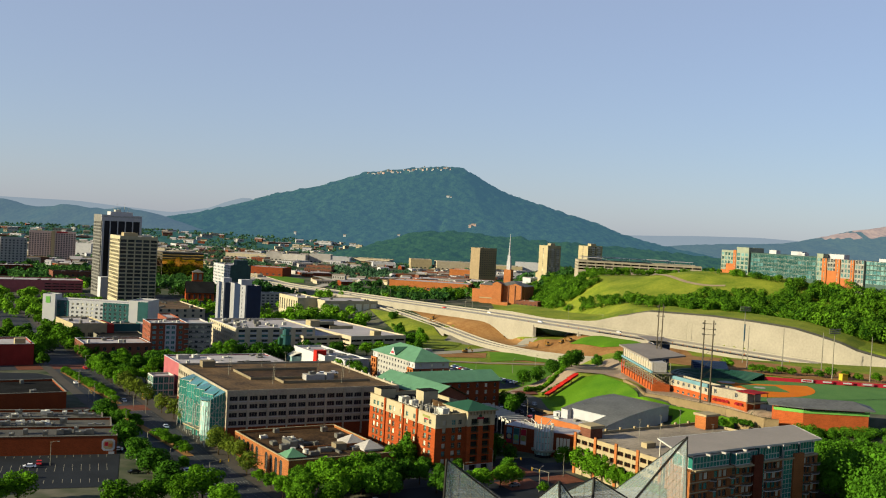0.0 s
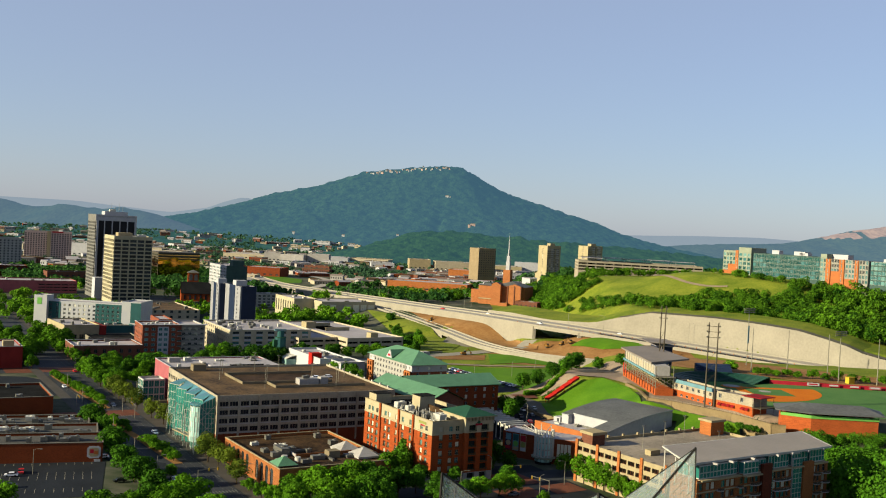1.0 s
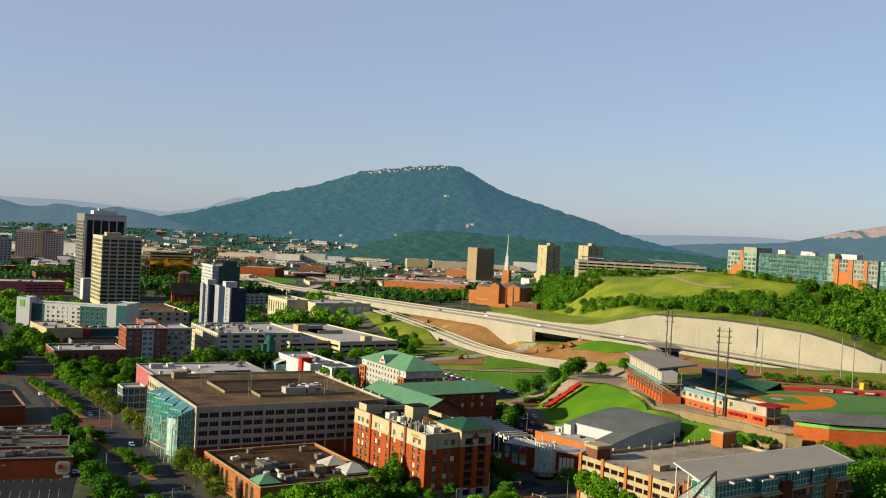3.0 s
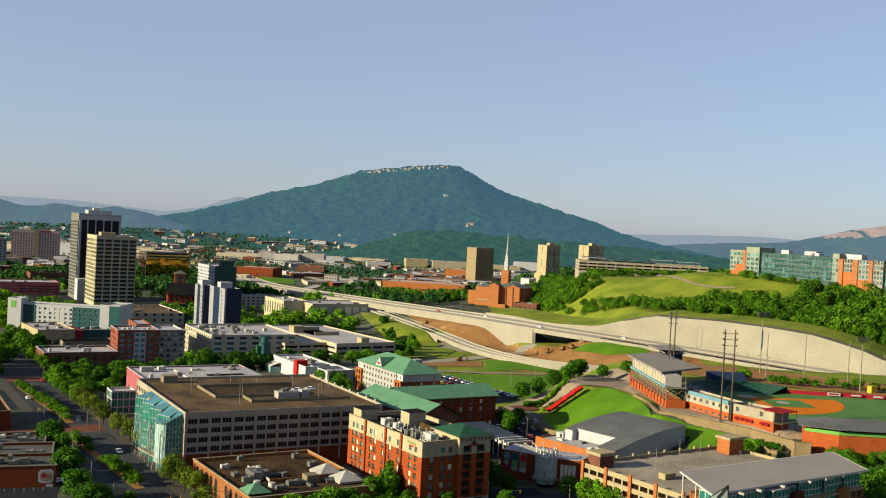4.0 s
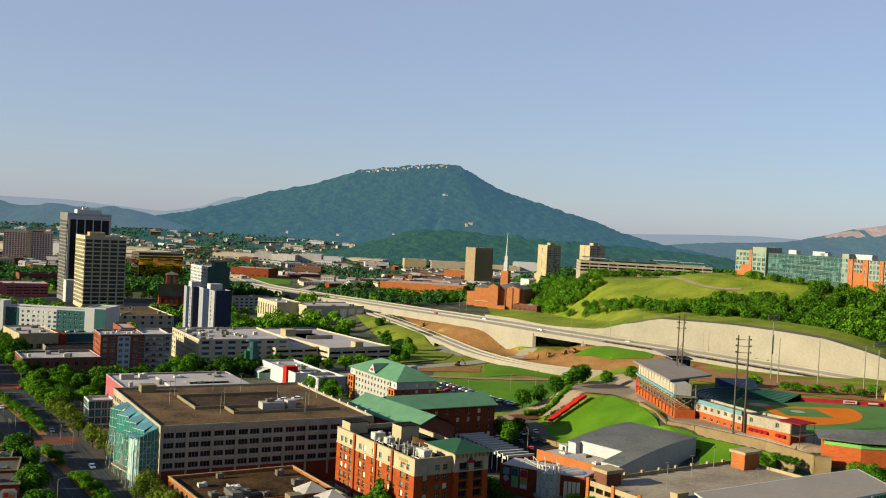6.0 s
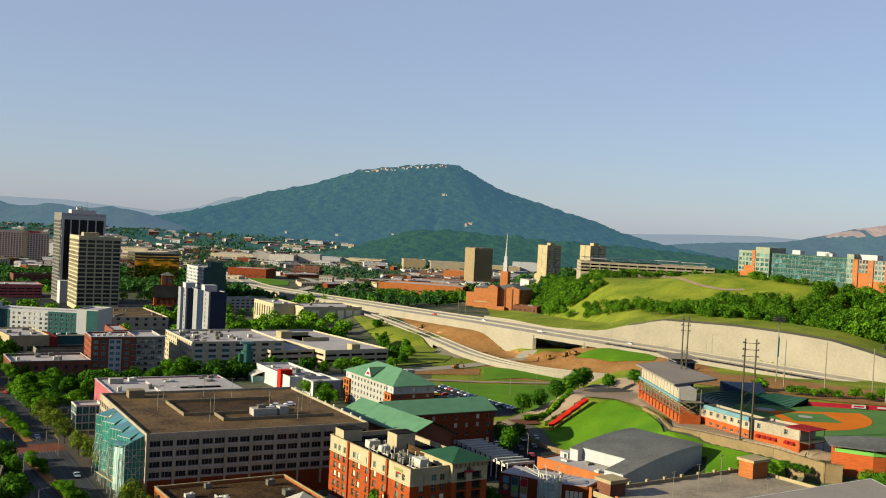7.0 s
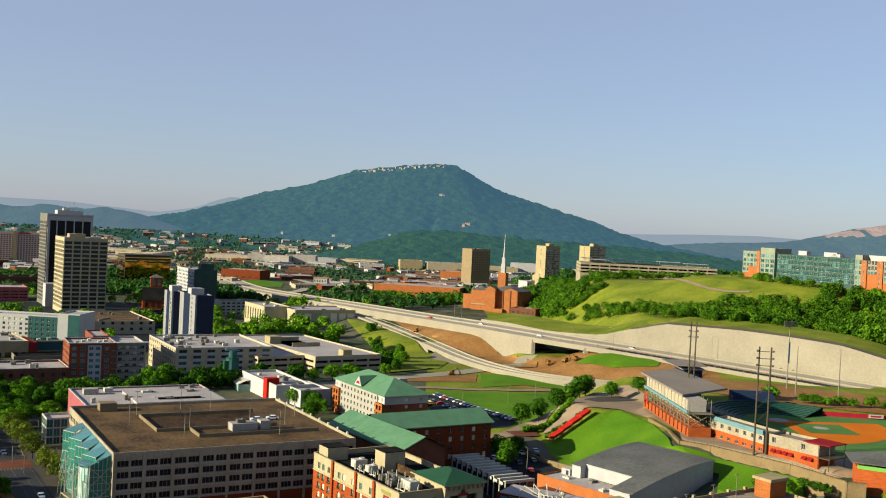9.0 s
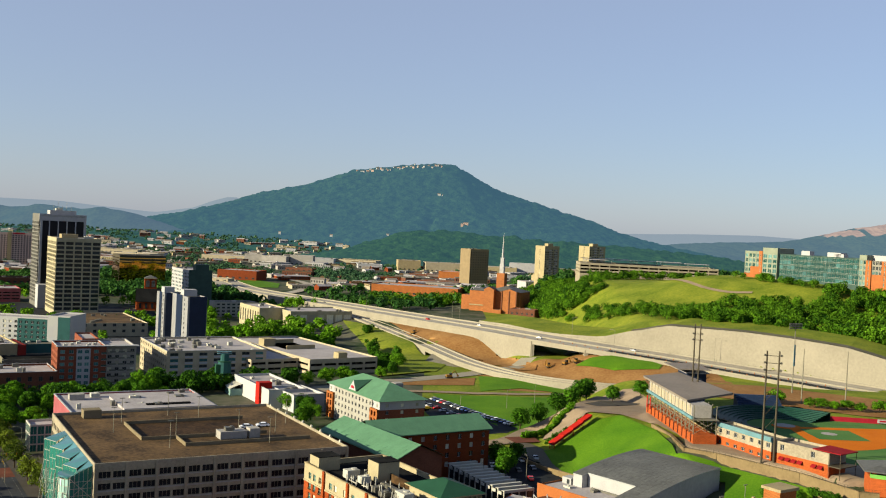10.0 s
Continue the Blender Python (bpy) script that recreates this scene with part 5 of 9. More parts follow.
    # stepped glass penthouse: separate glazed boxes
    for x0, x1, y0, z0, z1 in ((2.4, 21.0, 0.9, 19.5, 23.9), (22.6, 30.2, -0.8, 19.4, 23.6), (30.4, 36.8, 1.2, 19.5, 23.3), (37.2, 48.4, 0.5, 19.5, 24.2), (49.8, 54.6, 0.2, 19.5, 23.8), (55.2, 60.8, 1.4, 19.5, 24.0), (61.2, 69.8, 0.8, 19.5, 24.2)):
        w = x1 - x0
        s = Shape()
        s.box((0, 0.1, 0), (w, 9, z1 - z0))
        bx = part("penthouse_bay", s, "metal_white", b, m=pose(x0, y0, z0))
        n = max(2, round(w / 1.7))
        for i in range(n):
            for zz, hh in ((0.25, 1.6), (2.0, z1 - z0 - 2.25)):
                part("pane", pane_mesh(w / n - 0.12, hh, "glass_teal", "metal_white", 0), None, bx, m=pose(i * w / n + 0.06, 0.03, zz))
        for i in range(4):
            part("pane", pane_mesh(2.1, z1 - z0 - 0.5, "glass_teal", "metal_white", 0), None, bx, m=pose(-0.05, 9 - 0.1 - i * 2.2, 0.25, 0, 0, -90))
        s = Shape()
        s.box((-0.6, -1.6, -0.45), (w + 0.4, 0.1, 0.0))
        part("ledge", s, "cream", bx)
    for q in ([(-2.5, 1.2), (31, 0.6), (44, 22.6), (10.5, 24)], [(31.01, 0.6), (50, -0.6), (62, 21.8), (44.01, 22.6)], [(50.01, -0.6), (71.5, -0.8), (85, 20.6), (62.01, 21.8)]):
        r = Shape()
        r.prism(q, 24.35, 24.9, 0)
        part("roof", r, "roof_pale", b)
    s = Shape()
    s.poly([(-2.5, 1.2, 24.3), (31, 0.55, 24.3), (31, 0.55, 25.0), (-2.5, 1.2, 25.0)])
    s.poly([(31, 0.55, 24.3), (50, -0.65, 24.3), (50, -0.65, 25.0), (31, 0.55, 25.0)])
    s.poly([(50, -0.65, 24.3), (71.5, -0.85, 24.3), (71.5, -0.85, 25.0), (50, -0.65, 25.0)])
    part("fascia", s, "metal_white", b)
    s = Shape()
    for p, q in (((-2.5, 1.2), (10.5, 24)), ((10.5, 24), (44, 22.6)), ((44, 22.6), (62, 21.8)), ((62, 21.8), (85, 20.6)), ((85, 20.6), (71.5, -0.8))):
        s.bar((*p, 24.72), (*q, 24.72), 0.33, sides=4)
    part("roof_edge", s, "metal_white", b)
    for k in range(24):
        s = Shape()
        s.box((0, 0, 0), (0.9, 0.7, 1.5))
        part("fence_post", s, "steel_dark", b, m=pose(14 + k * 2.75, 26.5 - 0.045 * k * 2.75, 14.5))
    for x, y in ((-1.5, 2.0), (9.0, 21.5), (3.5, 12)):
        s = Shape()
        s.bar((x, y, 15), (x, y, 24.3), 0.22)
        part("roof_post", s, "metal_white", b)
    for x in (8, 16, 27, 40, 48, 57, 66):
        s = Shape()
        s.box((x, -1.3, 24.0), (x + 0.8, 1.4, 24.6))
        part("rafter_end", s, "concrete", b)


terrace_flats()


def glass_peaks():
    """Glazed sail-like pyramids of the aquarium roof: each with its tip over one corner."""
    b = building("glass_roof", 0, 0, 0, 0, "sharp glass pyramid roofs with dark steel ridges", "glass roof")
    for tip, base, zb, heavy in (((65.8, 262, 44.9), [(51.8, 266), (66.3, 261), (70, 280), (53, 288)], 24.0, 0),
                                 ((3.4, 228, 43.6), [(3.0, 227), (30, 234), (26, 252), (6, 250)], 24.0, 0),
                                 ((35.0, 217, 43.9), [(18, 221), (34.7, 215.8), (53.8, 221), (38, 236)], 33.0, 1),
                                 ((27, 212, 43.9), [(15.4, 214), (27, 205), (36.2, 214), (27, 226)], 33.0, 1)):
        s, g, d = Shape(), Shape(), Shape()
        t = Vector(tip)
        for i in range(4):
            a, c = Vector((*base[i], zb)), Vector((*base[(i + 1) % 4], zb))
            g.poly([a, c, t])
            d.bar(a, t, 0.30 if i == heavy else 0.17, sides=5)
            n = 9
            for k in range(1, n):
                f = k / n
                s.bar(a.lerp(t, f), c.lerp(t, f), 0.045, sides=4)
                s.bar(a.lerp(c, f), a.lerp(t, f), 0.045, sides=4)
                s.bar(a.lerp(c, f), c.lerp(t, 1 - f), 0.045, sides=4)
        part("pyramid_glass", g, "peak_glass", b)
        part("pyramid_frame", s, "pole", b)
        part("ridge_beam", d, "steel_black", b)
    s = Shape()
    s.prism([(-5, 195), (60, 195), (78, 258), (60, 292), (0, 256)], -2, 23.9)
    s.prism([(16, 204), (53, 212), (53, 234), (18, 232)], 23.905, 32.95)
    part("wall", s, "concrete", b)


M["steel_black"] = plain("black_steel", (0.03, 0.03, 0.03), rough=0.5)
m_, nt_, b_ = mat_base("greenish_glass")
b_.inputs["Base Color"].default_value = (0.34, 0.42, 0.40, 1)
b_.inputs["Roughness"].default_value, b_.inputs["Alpha"].default_value = 0.1, 0.32
M["peak_glass"] = m_
glass_peaks()

# ---- left bank of the avenue ----
for i, (x1, y1, ww, zz) in enumerate(((-123.3, 396, 90, 7.2), (-131.5, 414.2, 84, 6.8), (-141, 431.5, 78, 6.6))):
    az = 19.0
    W = ww
    bx, by = x1 - W * math.cos(radians(az)), y1 - W * math.sin(radians(az))
    bb, body = simple("shop_building", bx, by, -1, az, W, 18.6, zz + 1, "brick", "roof_store", "long low dark brick store with stepped grey roofs and rooftop units", gear=30, category="store", coping="concrete_grey")
    if i == 0:
        s = Shape()
        for (x0, x1, z0, z1), y, mi in (((W - 5.6, W - 0.7, 2.4, 7.0), -0.22, 0), ((W - 5.0, W - 1.3, 3.0, 6.4), -0.26, 1)):
            k = 0.8
            ring = [(x0 + k, z0), (x1 - k, z0), (x1, z0 + k), (x1, z1 - k), (x1 - k, z1), (x0 + k, z1), (x0, z1 - k), (x0, z0 + k)]
            s.poly([(x, y, z) for x, z in ring], mi)
        s.box((W - 4.6, -0.3, 4.3), (W - 3.2, -0.27, 5.8), 2)
        s.box((W - 3.1, -0.3, 3.9), (W - 1.7, -0.27, 5.2), 3)
        s.box((W - 3.0, -0.24, 1.0), (W - 0.8, -0.02, 2.0), 0)
        part("wall_sign", s, ["bright_white", "cream", "red_sign", "orange_panel"], bb, "white framed sign board with coloured picture")
simple("shop_building", -226, 449, -1, 30, 60, 39, 9, "brick", "roof_dark", "dark brick store with dark flat roof", gear=6, category="store", coping="concrete_grey")
bb, body = simple("theatre", -292, 574, -1, 30, 60, 34, 13.6, "red_paint", "roof_white", "red painted theatre with white roof", gear=2, coping="concrete", bands=None)
rooftop(bb, [("stair_head", 50, 6, 12.7, 6, 5, 3.5, "cream")])
simple("shop_building", -223.5, 641, -1, 30, 42, 30, 10.5, "brick_brown", "roof_white", "corner brick shop with white trim and flat roof", {"L": (even(6, 30, 2.0), floors(2, 1.5, 4.2, 2.4)), "F": (even(8, 42, 2.0), floors(2, 1.5, 4.2, 2.4))}, gear=5, category="store", coping="white")


def flats_brick():
    b = building("apartment_building", -189.5, 668, -1, 27, "brick and pale grey apartment block with white roof and balconies")
    zsp = floors(6, 2.2, 3.35, 1.9)
    block(b, 25, 27, 22.6, "brick_flats", "roof_white", {"F": ([(1.4, 3.8), (5.8, 8.2), (18.6, 21.0)], zsp), "L": (even(6, 27, 1.6), zsp)}, glass=["glass_aqua", "glass_slate", "glass_aqua"], frame_mat="white", coping="white")
    s = Shape()
    fr = face_frame("F", 7.2, 1)[0]
    op = wall(s, fr, 7.2, -2, 21.6, [(0.7, 3.0), (4.2, 6.5)], zsp, 0.3)
    bay = part("pale_bay", s, "white", b, m=pose(9.6, -0.35, 0))
    for a, c, d, e in op:
        part("window", pane_mesh(c - a, e - d, random.choice(["glass_aqua", "glass_slate"]), "white", 1), None, bay, m=fr @ pose(a, 0.3, d))
    for k in range(6):
        s = Shape()
        s.box((22.2, -1.3, 1.8 + k * 3.35), (25.0, -0.003, 2.0 + k * 3.35), 0)
        s.box((22.2, -1.35, 2.0 + k * 3.35), (25.0, -1.3, 2.9 + k * 3.35), 1)
        part("balcony", s, ["white", "slate_panel"], b)
    s = Shape()
    s.prism([(-0.8, -1.0), (42.2, -1.0), (42.2, 3.4), (25.6, 3.4), (25.6, 1.0), (-0.8, 1.0)], 22.75, 23.1)
    part("roof_canopy", s, "white", b)
    block(b, 16, 34, 22.0, "concrete", "roof_white", {"F": (even(4, 16, 2.2), zsp), "L": (even(3, 30, 1.6), zsp)}, at=(25.3, 3, 0), glass=["glass_pale", "glass"], frame_mat="white", coping="white", name="side_wing")
    block(b, 9, 30, 23.6, "brick_flats", "roof_white", {"F": (even(3, 9, 1.5), zsp)}, at=(16, 27.5, 0), frame_mat="white", name="rear_wing")
    for i in range(3):
        for k in range(6):
            s = Shape()
            s.box((0, -1.4, 0), (3.4, -0.003, 0.2), 0)
            s.box((0, -1.42, 0.2), (3.4, -1.36, 1.1), 1)
            part("balcony", s, ["white", "metal"], b, m=pose(27.0 + i * 4.6, 3, 2.0 + k * 3.35))
    rooftop(b, [("air_handler", 4 + i * 4, 8 + (i % 3) * 5, 21.7, 2, 2, 1.3, "metal_white") for i in range(5)])


flats_brick()
zs = floors(5, 2.0, 3.4, 1.7)
b, body = simple("apartment_building", -138.5, 695, 0, 29, 58, 64, 18.4, "beige", "roof_white", "beige five-storey apartment block with white roof", {"L": (even(14, 64, 1.7), zs), "F": (even(7, 58, 4.6), zs)}, gear=26, coping="white", glass=["glass", "glass", "glass_slate"])
for xa, xb in even(7, 58, 4.6):
    for za, zb in zs[1:]:
        s = Shape()
        s.box((xa, -0.06, za - 1.3), (xb, -0.003, za - 0.15))
        part("spandrel", s, "white", body)


def beige_garage():
    b = building("parking_garage", -61.5, 718, 1, 35, "beige parking garage with open decks and a ramp")
    zs = floors(3, 2.6, 3.4, 1.5)
    # deck slots hold near-black sheets in place of the shade within
    block(b, 46, 110, 13.6, "beige", "roof_white", {"F": (even(5, 46, 8.0), zs), "L": (even(6, 110, 14.0), zs)}, glass="deck_shade", bars=1, frame_mat="beige", deep=0.8)
    block(b, 30, 40, 12.6, "beige", "roof_white", {"F": (even(3, 30, 8.6), zs), "L": (even(4, 40, 8.0), zs)}, at=(-30.4, 14, 0), glass="deck_shade", bars=1, frame_mat="beige", deep=0.8, name="lower_wing")
    rooftop(b, [("stair_head", 20, 2, 12.5, 6, 6, 4, "gold_stone"), ("stair_head", 2, 66, 12.5, 8, 8, 5.0, "gold_stone")])
    s = Shape()
    s.box((10, 50, 12.6), (30, 50.5, 15.2))
    s.box((10, 80, 12.6), (30, 80.5, 15.2))
    s.box((10.01, 50.5, 12.61), (29.9, 79.9, 12.7), 1)
    part("ramp_wall", s, ["gold_stone", "roof_dark"], b)


beige_garage()
b, body = simple("courthouse", -111.5, 985, 1, 30, 57, 40, 16.5, "tower_stone", "roof_white", "pale stone office with tall bays and flat roof", {"F": (even(7, 57, 6.6), [(3, 13.5)])}, gear=4, glass="glass_pale", bars=2, deep=0.6)
simple("courthouse", -139, 992, 1, 30, 24, 50, 17.5, "tower_stone", "roof_white", "pale stone office wing", {"L": (even(8, 50, 2.4), [(3, 14)])}, gear=3)


def slab_tower(x, y, az, W, D, H, label):
    b = building("tower_block", x, y, 0, az, label, "tower block")
    block(b, W, D, H, "slab_grey", "roof_grey", {"L": ([(D * 0.80, D * 0.80 + 1.6)], floors(12, 3, 3.1, 1.7)), "F": ([(W - 2.2, W - 0.8)], floors(12, 3, 3.1, 1.7))}, frame_mat="white", bars=0)
    s = Shape()
    s.box((1.2, -0.3, 0), (W - 0.3, -0.01, H + 0.3))
    part("navy_panel", s, "navy", b)
    s = Shape()
    s.box((-0.3, D * 0.30, 0), (-0.01, D * 0.62, H + 0.3))
    part("navy_panel", s, "navy", b)
    rooftop(b, [("stair_head", 2, D * 0.4, H - 0.9, W - 4, 8, 4.5, "white")])


def old_church():
    """Red brick church: a gabled nave with a dark roof and a square tower behind it."""
    b = building("church", -277, 1106, 0, 18, "old red brick church with dark roof and square tower", "church")
    s = Shape()
    s.box((0, 0, -2), (30, 16, 9))
    s.poly([(0, 0, 9), (0, 8, 20), (0, 16, 9)])
    s.poly([(30, 0, 9), (30, 16, 9), (30, 8, 20)])
    part("wall", s, "hotel_brick", b)
    for y0, y1 in ((-0.6, 8), (16.6, 8)):
        r = Shape()
        e0, e1 = 9 - 0.8, 20.2
        q = [(-0.6, y0, e0), (30.6, y0, e0), (30.6, y1, e1), (-0.6, y1, e1)]
        up = [(a, c, d + 0.35) for a, c, d in q]
        r.poly(up)
        r.poly(q[::-1])
        for i in range(4):
            j = (i + 1) % 4
            r.poly([q[i], q[j], up[j], up[i]])
        part("roof", r, "roof_dark", b)
    for i in range(5):
        w = Shape()
        w.box((2.6 + i * 5.6, -0.12, 2), (4.6 + i * 5.6, -0.01, 7))
        part("window", w, "glass", b)
    t = Shape()
    t.box((7.5, 16.8, -2), (19, 28.3, 29.5))
    tower = part("tower", t, "hotel_brick", b)
    for x in (8.8, 14.2):
        w = Shape()
        w.prism([(x, 16.6), (x + 3.4, 16.6), (x + 3.4, 16.79), (x, 16.79)], 21.5, 26.5)
        w.bar((x + 1.7, 16.6, 26.5), (x + 1.7, 16.79, 26.5), 1.7, sides=14)
        part("belfry_window", w, "roof_slate", tower)
    c = Shape()
    c.box((7.0, 16.3, 29.503), (19.5, 28.8, 30.2))
    part("cornice", c, "cream", tower)
    r = Shape()
    for p, q in (((7.3, 16.6), (19.2, 16.6)), ((19.2, 16.6), (19.2, 28.5)), ((19.2, 28.5), (7.3, 28.5)), ((7.3, 28.5), (7.3, 16.6))):
        r.poly([(*p, 30.203), (*q, 30.203), (13.25, 22.55, 33)])
    part("tower_roof", r, "roof_slate", tower)


old_church()
slab_tower(-153.5, 800, 30, 13, 42, 40.5, "white and navy slab tower block with narrow windows")
slab_tower(-177, 830, 30, 11, 20, 40.0, "narrow white and navy tower block")
b, body = simple("office_building", -243, 1170, 0, 30, 24, 64, 37, "white", "roof_white", "pale office block with a grey teal front", {"L": (even(12, 64, 2.6), floors(9, 3, 3.7, 2.0))}, gear=4, glass=["glass_slate", "glass"], frame_mat="white", coping="white")
s = Shape()
s.box((-0.2, -0.5, 0), (24.2, -0.01, 37.6))
part("teal_front", s, "slate_panel", body)
rooftop(b, [("plant_room", 8, 4, 36.1, 14, 10, 7, "slate_panel")])
simple("apartment_building", -195, 1080, 0, 30, 40, 20, 14, "concrete", "roof_grey", "pale four-storey block with window bands", {"F": (even(8, 40, 3.0), floors(4, 1.5, 3.2, 1.5))}, gear=2)


def cream_tower():
    W, D, H, n = 38.0, 46.0, 68.5, 16
    b = building("office_tower", -326, 1026, 0, 30, "cream stone office tower with rows of square dark windows", "tower")
    zs = floors(n, 4.4, 3.86, 2.65)
    block(b, W, D, H, "tower_stone", "roof_white", {"F": (even(5, W, 6.4), zs), "L": (even(9, D, 3.2), zs)}, deep=0.7, bars=1, frame_mat="steel_dark")
    rooftop(b, [("stair_head", 6, 10, H - 0.9, 14, 12, 4.0, "cream"), ("air_handler", 26, 10, H - 0.9, 8, 6, 2.5, "metal_white")])


cream_tower()


def dark_tower():
    W, D, H = 42.0, 40.0, 88.0
    b = building("office_tower", -368, 1095, 0, 30, "black glass office tower framed in white concrete", "tower")
    block(b, W, D, H, "glass_black", "roof_white", None)
    s = Shape()
    for k in range(6):
        s.box((k * (W - 2.2) / 5, -0.9, 0), (k * (W - 2.2) / 5 + (2.2 if k in (0, 5) else 1.0), -0.003, 82))
    s.box((-0.9, -0.9, 82.003), (W, -0.003, 88.5))
    part("white_frame", s, "white", b)
    s = Shape()
    zs = floors(22, 4, 3.55, 2.5)
    fr, ln = face_frame("L", W, D)
    op = wall(s, fr, D, 0, 88.5, even(10, D, 2.2), floors(22, 4, 3.55, 2.2), 0.5)
    w = part("side_wall", s, "tower_grey", b, m=pose(-0.9, 0, 0))
    for a, c, d, e in op:
        part("window", pane_mesh(c - a, e - d, "glass", "white", 0), None, w, m=fr @ pose(a, 0.5, d))
    s = Shape()
    for i in range(44):
        s.box((1.2 + i * 0.9, -0.96, 86), (1.5 + i * 0.9, -0.91, 87.6))
    part("louvre_band", s, "metal", b)
    rooftop(b, [("stair_head", 10, 8, H - 0.9, 24, 16, 5.0, "white"), ("air_handler", 16, 12, H + 4.1, 6, 6, 2.2, "metal_white")])
    s = Shape()
    for i in range(5):
        s.bar((14 + i * 4, 14, H + 4), (14 + i * 4, 14, H + 9 + (i % 2) * 4), 0.12)
    part("antenna", s, "metal", b)
    s = Shape()
    s.box((-2, -16, 0), (20, -1.2, 22))
    part("podium", s, "white", b)


dark_tower()


def gold_office():
    b = building("office_building", -381, 1384, 0, 30, "broad office block of gold mirror glass")
    W, D, H = 57.0, 40.0, 40.0
    s = Shape()
    s.box((0, 0, -2), (W, D, H))
    body = part("wall", s, "steel_dark", b)
    for side in "FL":
        fr, ln = face_frame(side, W, D)
        for i in range(int(ln / 3)):
            for k in range(10):
                part("pane", pane_mesh(2.9, 3.8, "glass_gold", "steel_dark", -1), None, body, m=fr @ pose(i * 3 + 0.05, -0.05, 0.3 + k * 3.95) @ pose(0, 0, 0, -0.62 * (k - 5.0) + 1.3 * noise.noise(Vector((i * 0.22, k * 0.4, 3))) + 0.05 * random.uniform(-1, 1), 0, 0.8 * noise.noise(Vector((i * 0.25, k * 0.3, 7)))))


gold_office()
zs = floors(3, 1.5, 3.3, 1.4)
# the end bays are open decks; their shade is a near-black pane
b, body = simple("parking_garage", -520, 1062, 0, 30, 140, 40, 13.5, "pink_paint", "roof_white", "long maroon parking garage with white roof", {"F": ([(100 + i * 8, 107 + i * 8) for i in range(5)], floors(3, 2.5, 3.0, 1.3))}, gear=6, glass="deck_shade", frame_mat="concrete")


def teal_hotel():
    b = building("hotel", -303, 802, -1, -3, "white and teal hotel with square windows and a white end tower")
    zs = floors(6, 3, 3.2, 1.7)
    block(b, 62, 18, 23, ["bright_white"], "roof_white", {"F": (even(16, 62, 1.8), zs)}, frame_mat="white", glass=["glass", "glass_pale"])
    for x0, wide, n in ((0.3, 10, 2), (38, 23.9, 6)):
        s = Shape()
        fr = face_frame("F", wide, 1)[0]
        op = wall(s, fr, wide, 0, 22.2, even(n, wide, 1.8), zs, 0.2)
        w = part("teal_front", s, "teal_panel", b, m=pose(x0, -0.25, 0))
        for a, c, d, e in op:
            part("window", pane_mesh(c - a, e - d, "glass", "white", 1), None, w, m=fr @ pose(a, 0.2, d))
    block(b, 10, 12, 27, "bright_white", "roof_white", None, at=(-9, -4, 0), name="end_tower")
    block(b, 15, 26, 26.0, "bright_white", "roof_white", None, at=(62, -9, 0), name="corner_block")
    s = Shape()
    s.box((69.0, -9.2, 10), (77.1, -9.01, 25.2))
    part("teal_panel", s, "teal_panel", b)
    s = Shape()
    s.box((-6.5, -4.2, 20), (-3, -4.01, 25))
    part("sign", s, "lime", b)


teal_hotel()
simple("office_building", -253, 884, 0, 30, 50, 82, 10.2, "beige", "roof_brown", "beige low office with dark square windows", {"F": (even(7, 50, 2.4), floors(2, 3, 4.6, 2.2))}, gear=7)
b, body = simple("restaurant", -268, 744, -1, 35, 25, 48, 11, "gold_stone", "roof_white", "tan corner building with white roof units and a maroon end", {"F": (even(5, 25, 3.0), [(1, 4)])}, gear=8)
s = Shape()
s.box((25.1, -0.5, -1), (30, 30, 10))
part("maroon_end", s, "red_paint", b)
simple("office_building", -247, 768, -1, 30, 21, 16, 9.5, "teal_panel", "roof_grey", "low teal metal building", gear=2)
# slots filled with the near-black pane that stands for deck shade
simple("parking_garage", -245, 733, -1, 30, 34, 26, 4.5, "concrete_grey", "roof_dark", "low dark parking deck", {"F": (even(4, 34, 6), [(0.8, 2.4)])}, gear=0, glass="deck_shade")
simple("office_tower", -632, 1452, 0, 30, 36, 30, 46, "concrete", "green_roof", "pale stone office tower with green roof edge", {"F": (even(7, 36, 2.2), floors(11, 3, 3.8, 2)), "L": (even(5, 30, 2.2), floors(11, 3, 3.8, 2))}, category="tower", gear=1)
b, body = simple("hotel", -712, 1748, 0, 20, 76, 30, 50, "pink_pale", "roof_white", "broad pale pink hotel slab with grey window bays", {"F": (even(18, 76, 2.6), floors(14, 3, 3.2, 1.9))}, gear=2)
s = Shape()
s.box((36, -1, 0), (42, -0.003, 51), 0)
s.box((44, -1.2, 48), (62, -1.0, 50.5), 1)
part("lift_shaft", s, ["cream", "red_sign"], b)
simple("office_building", -640, 1300, 0, 30, 110, 30, 14, "brick_dark", "roof_white", "long dark red brick warehouse", {"F": (even(16, 110, 3), floors(3, 2, 3.8, 2))}, gear=6)
simple("office_building", -470, 1230, 0, 30, 60, 30, 16, "brick_brown", "roof_dark", "brown brick warehouse with dark roof", {"F": (even(9, 60, 3), floors(3, 2, 4.2, 2))}, gear=5)

# ---- hill, church and far buildings ----


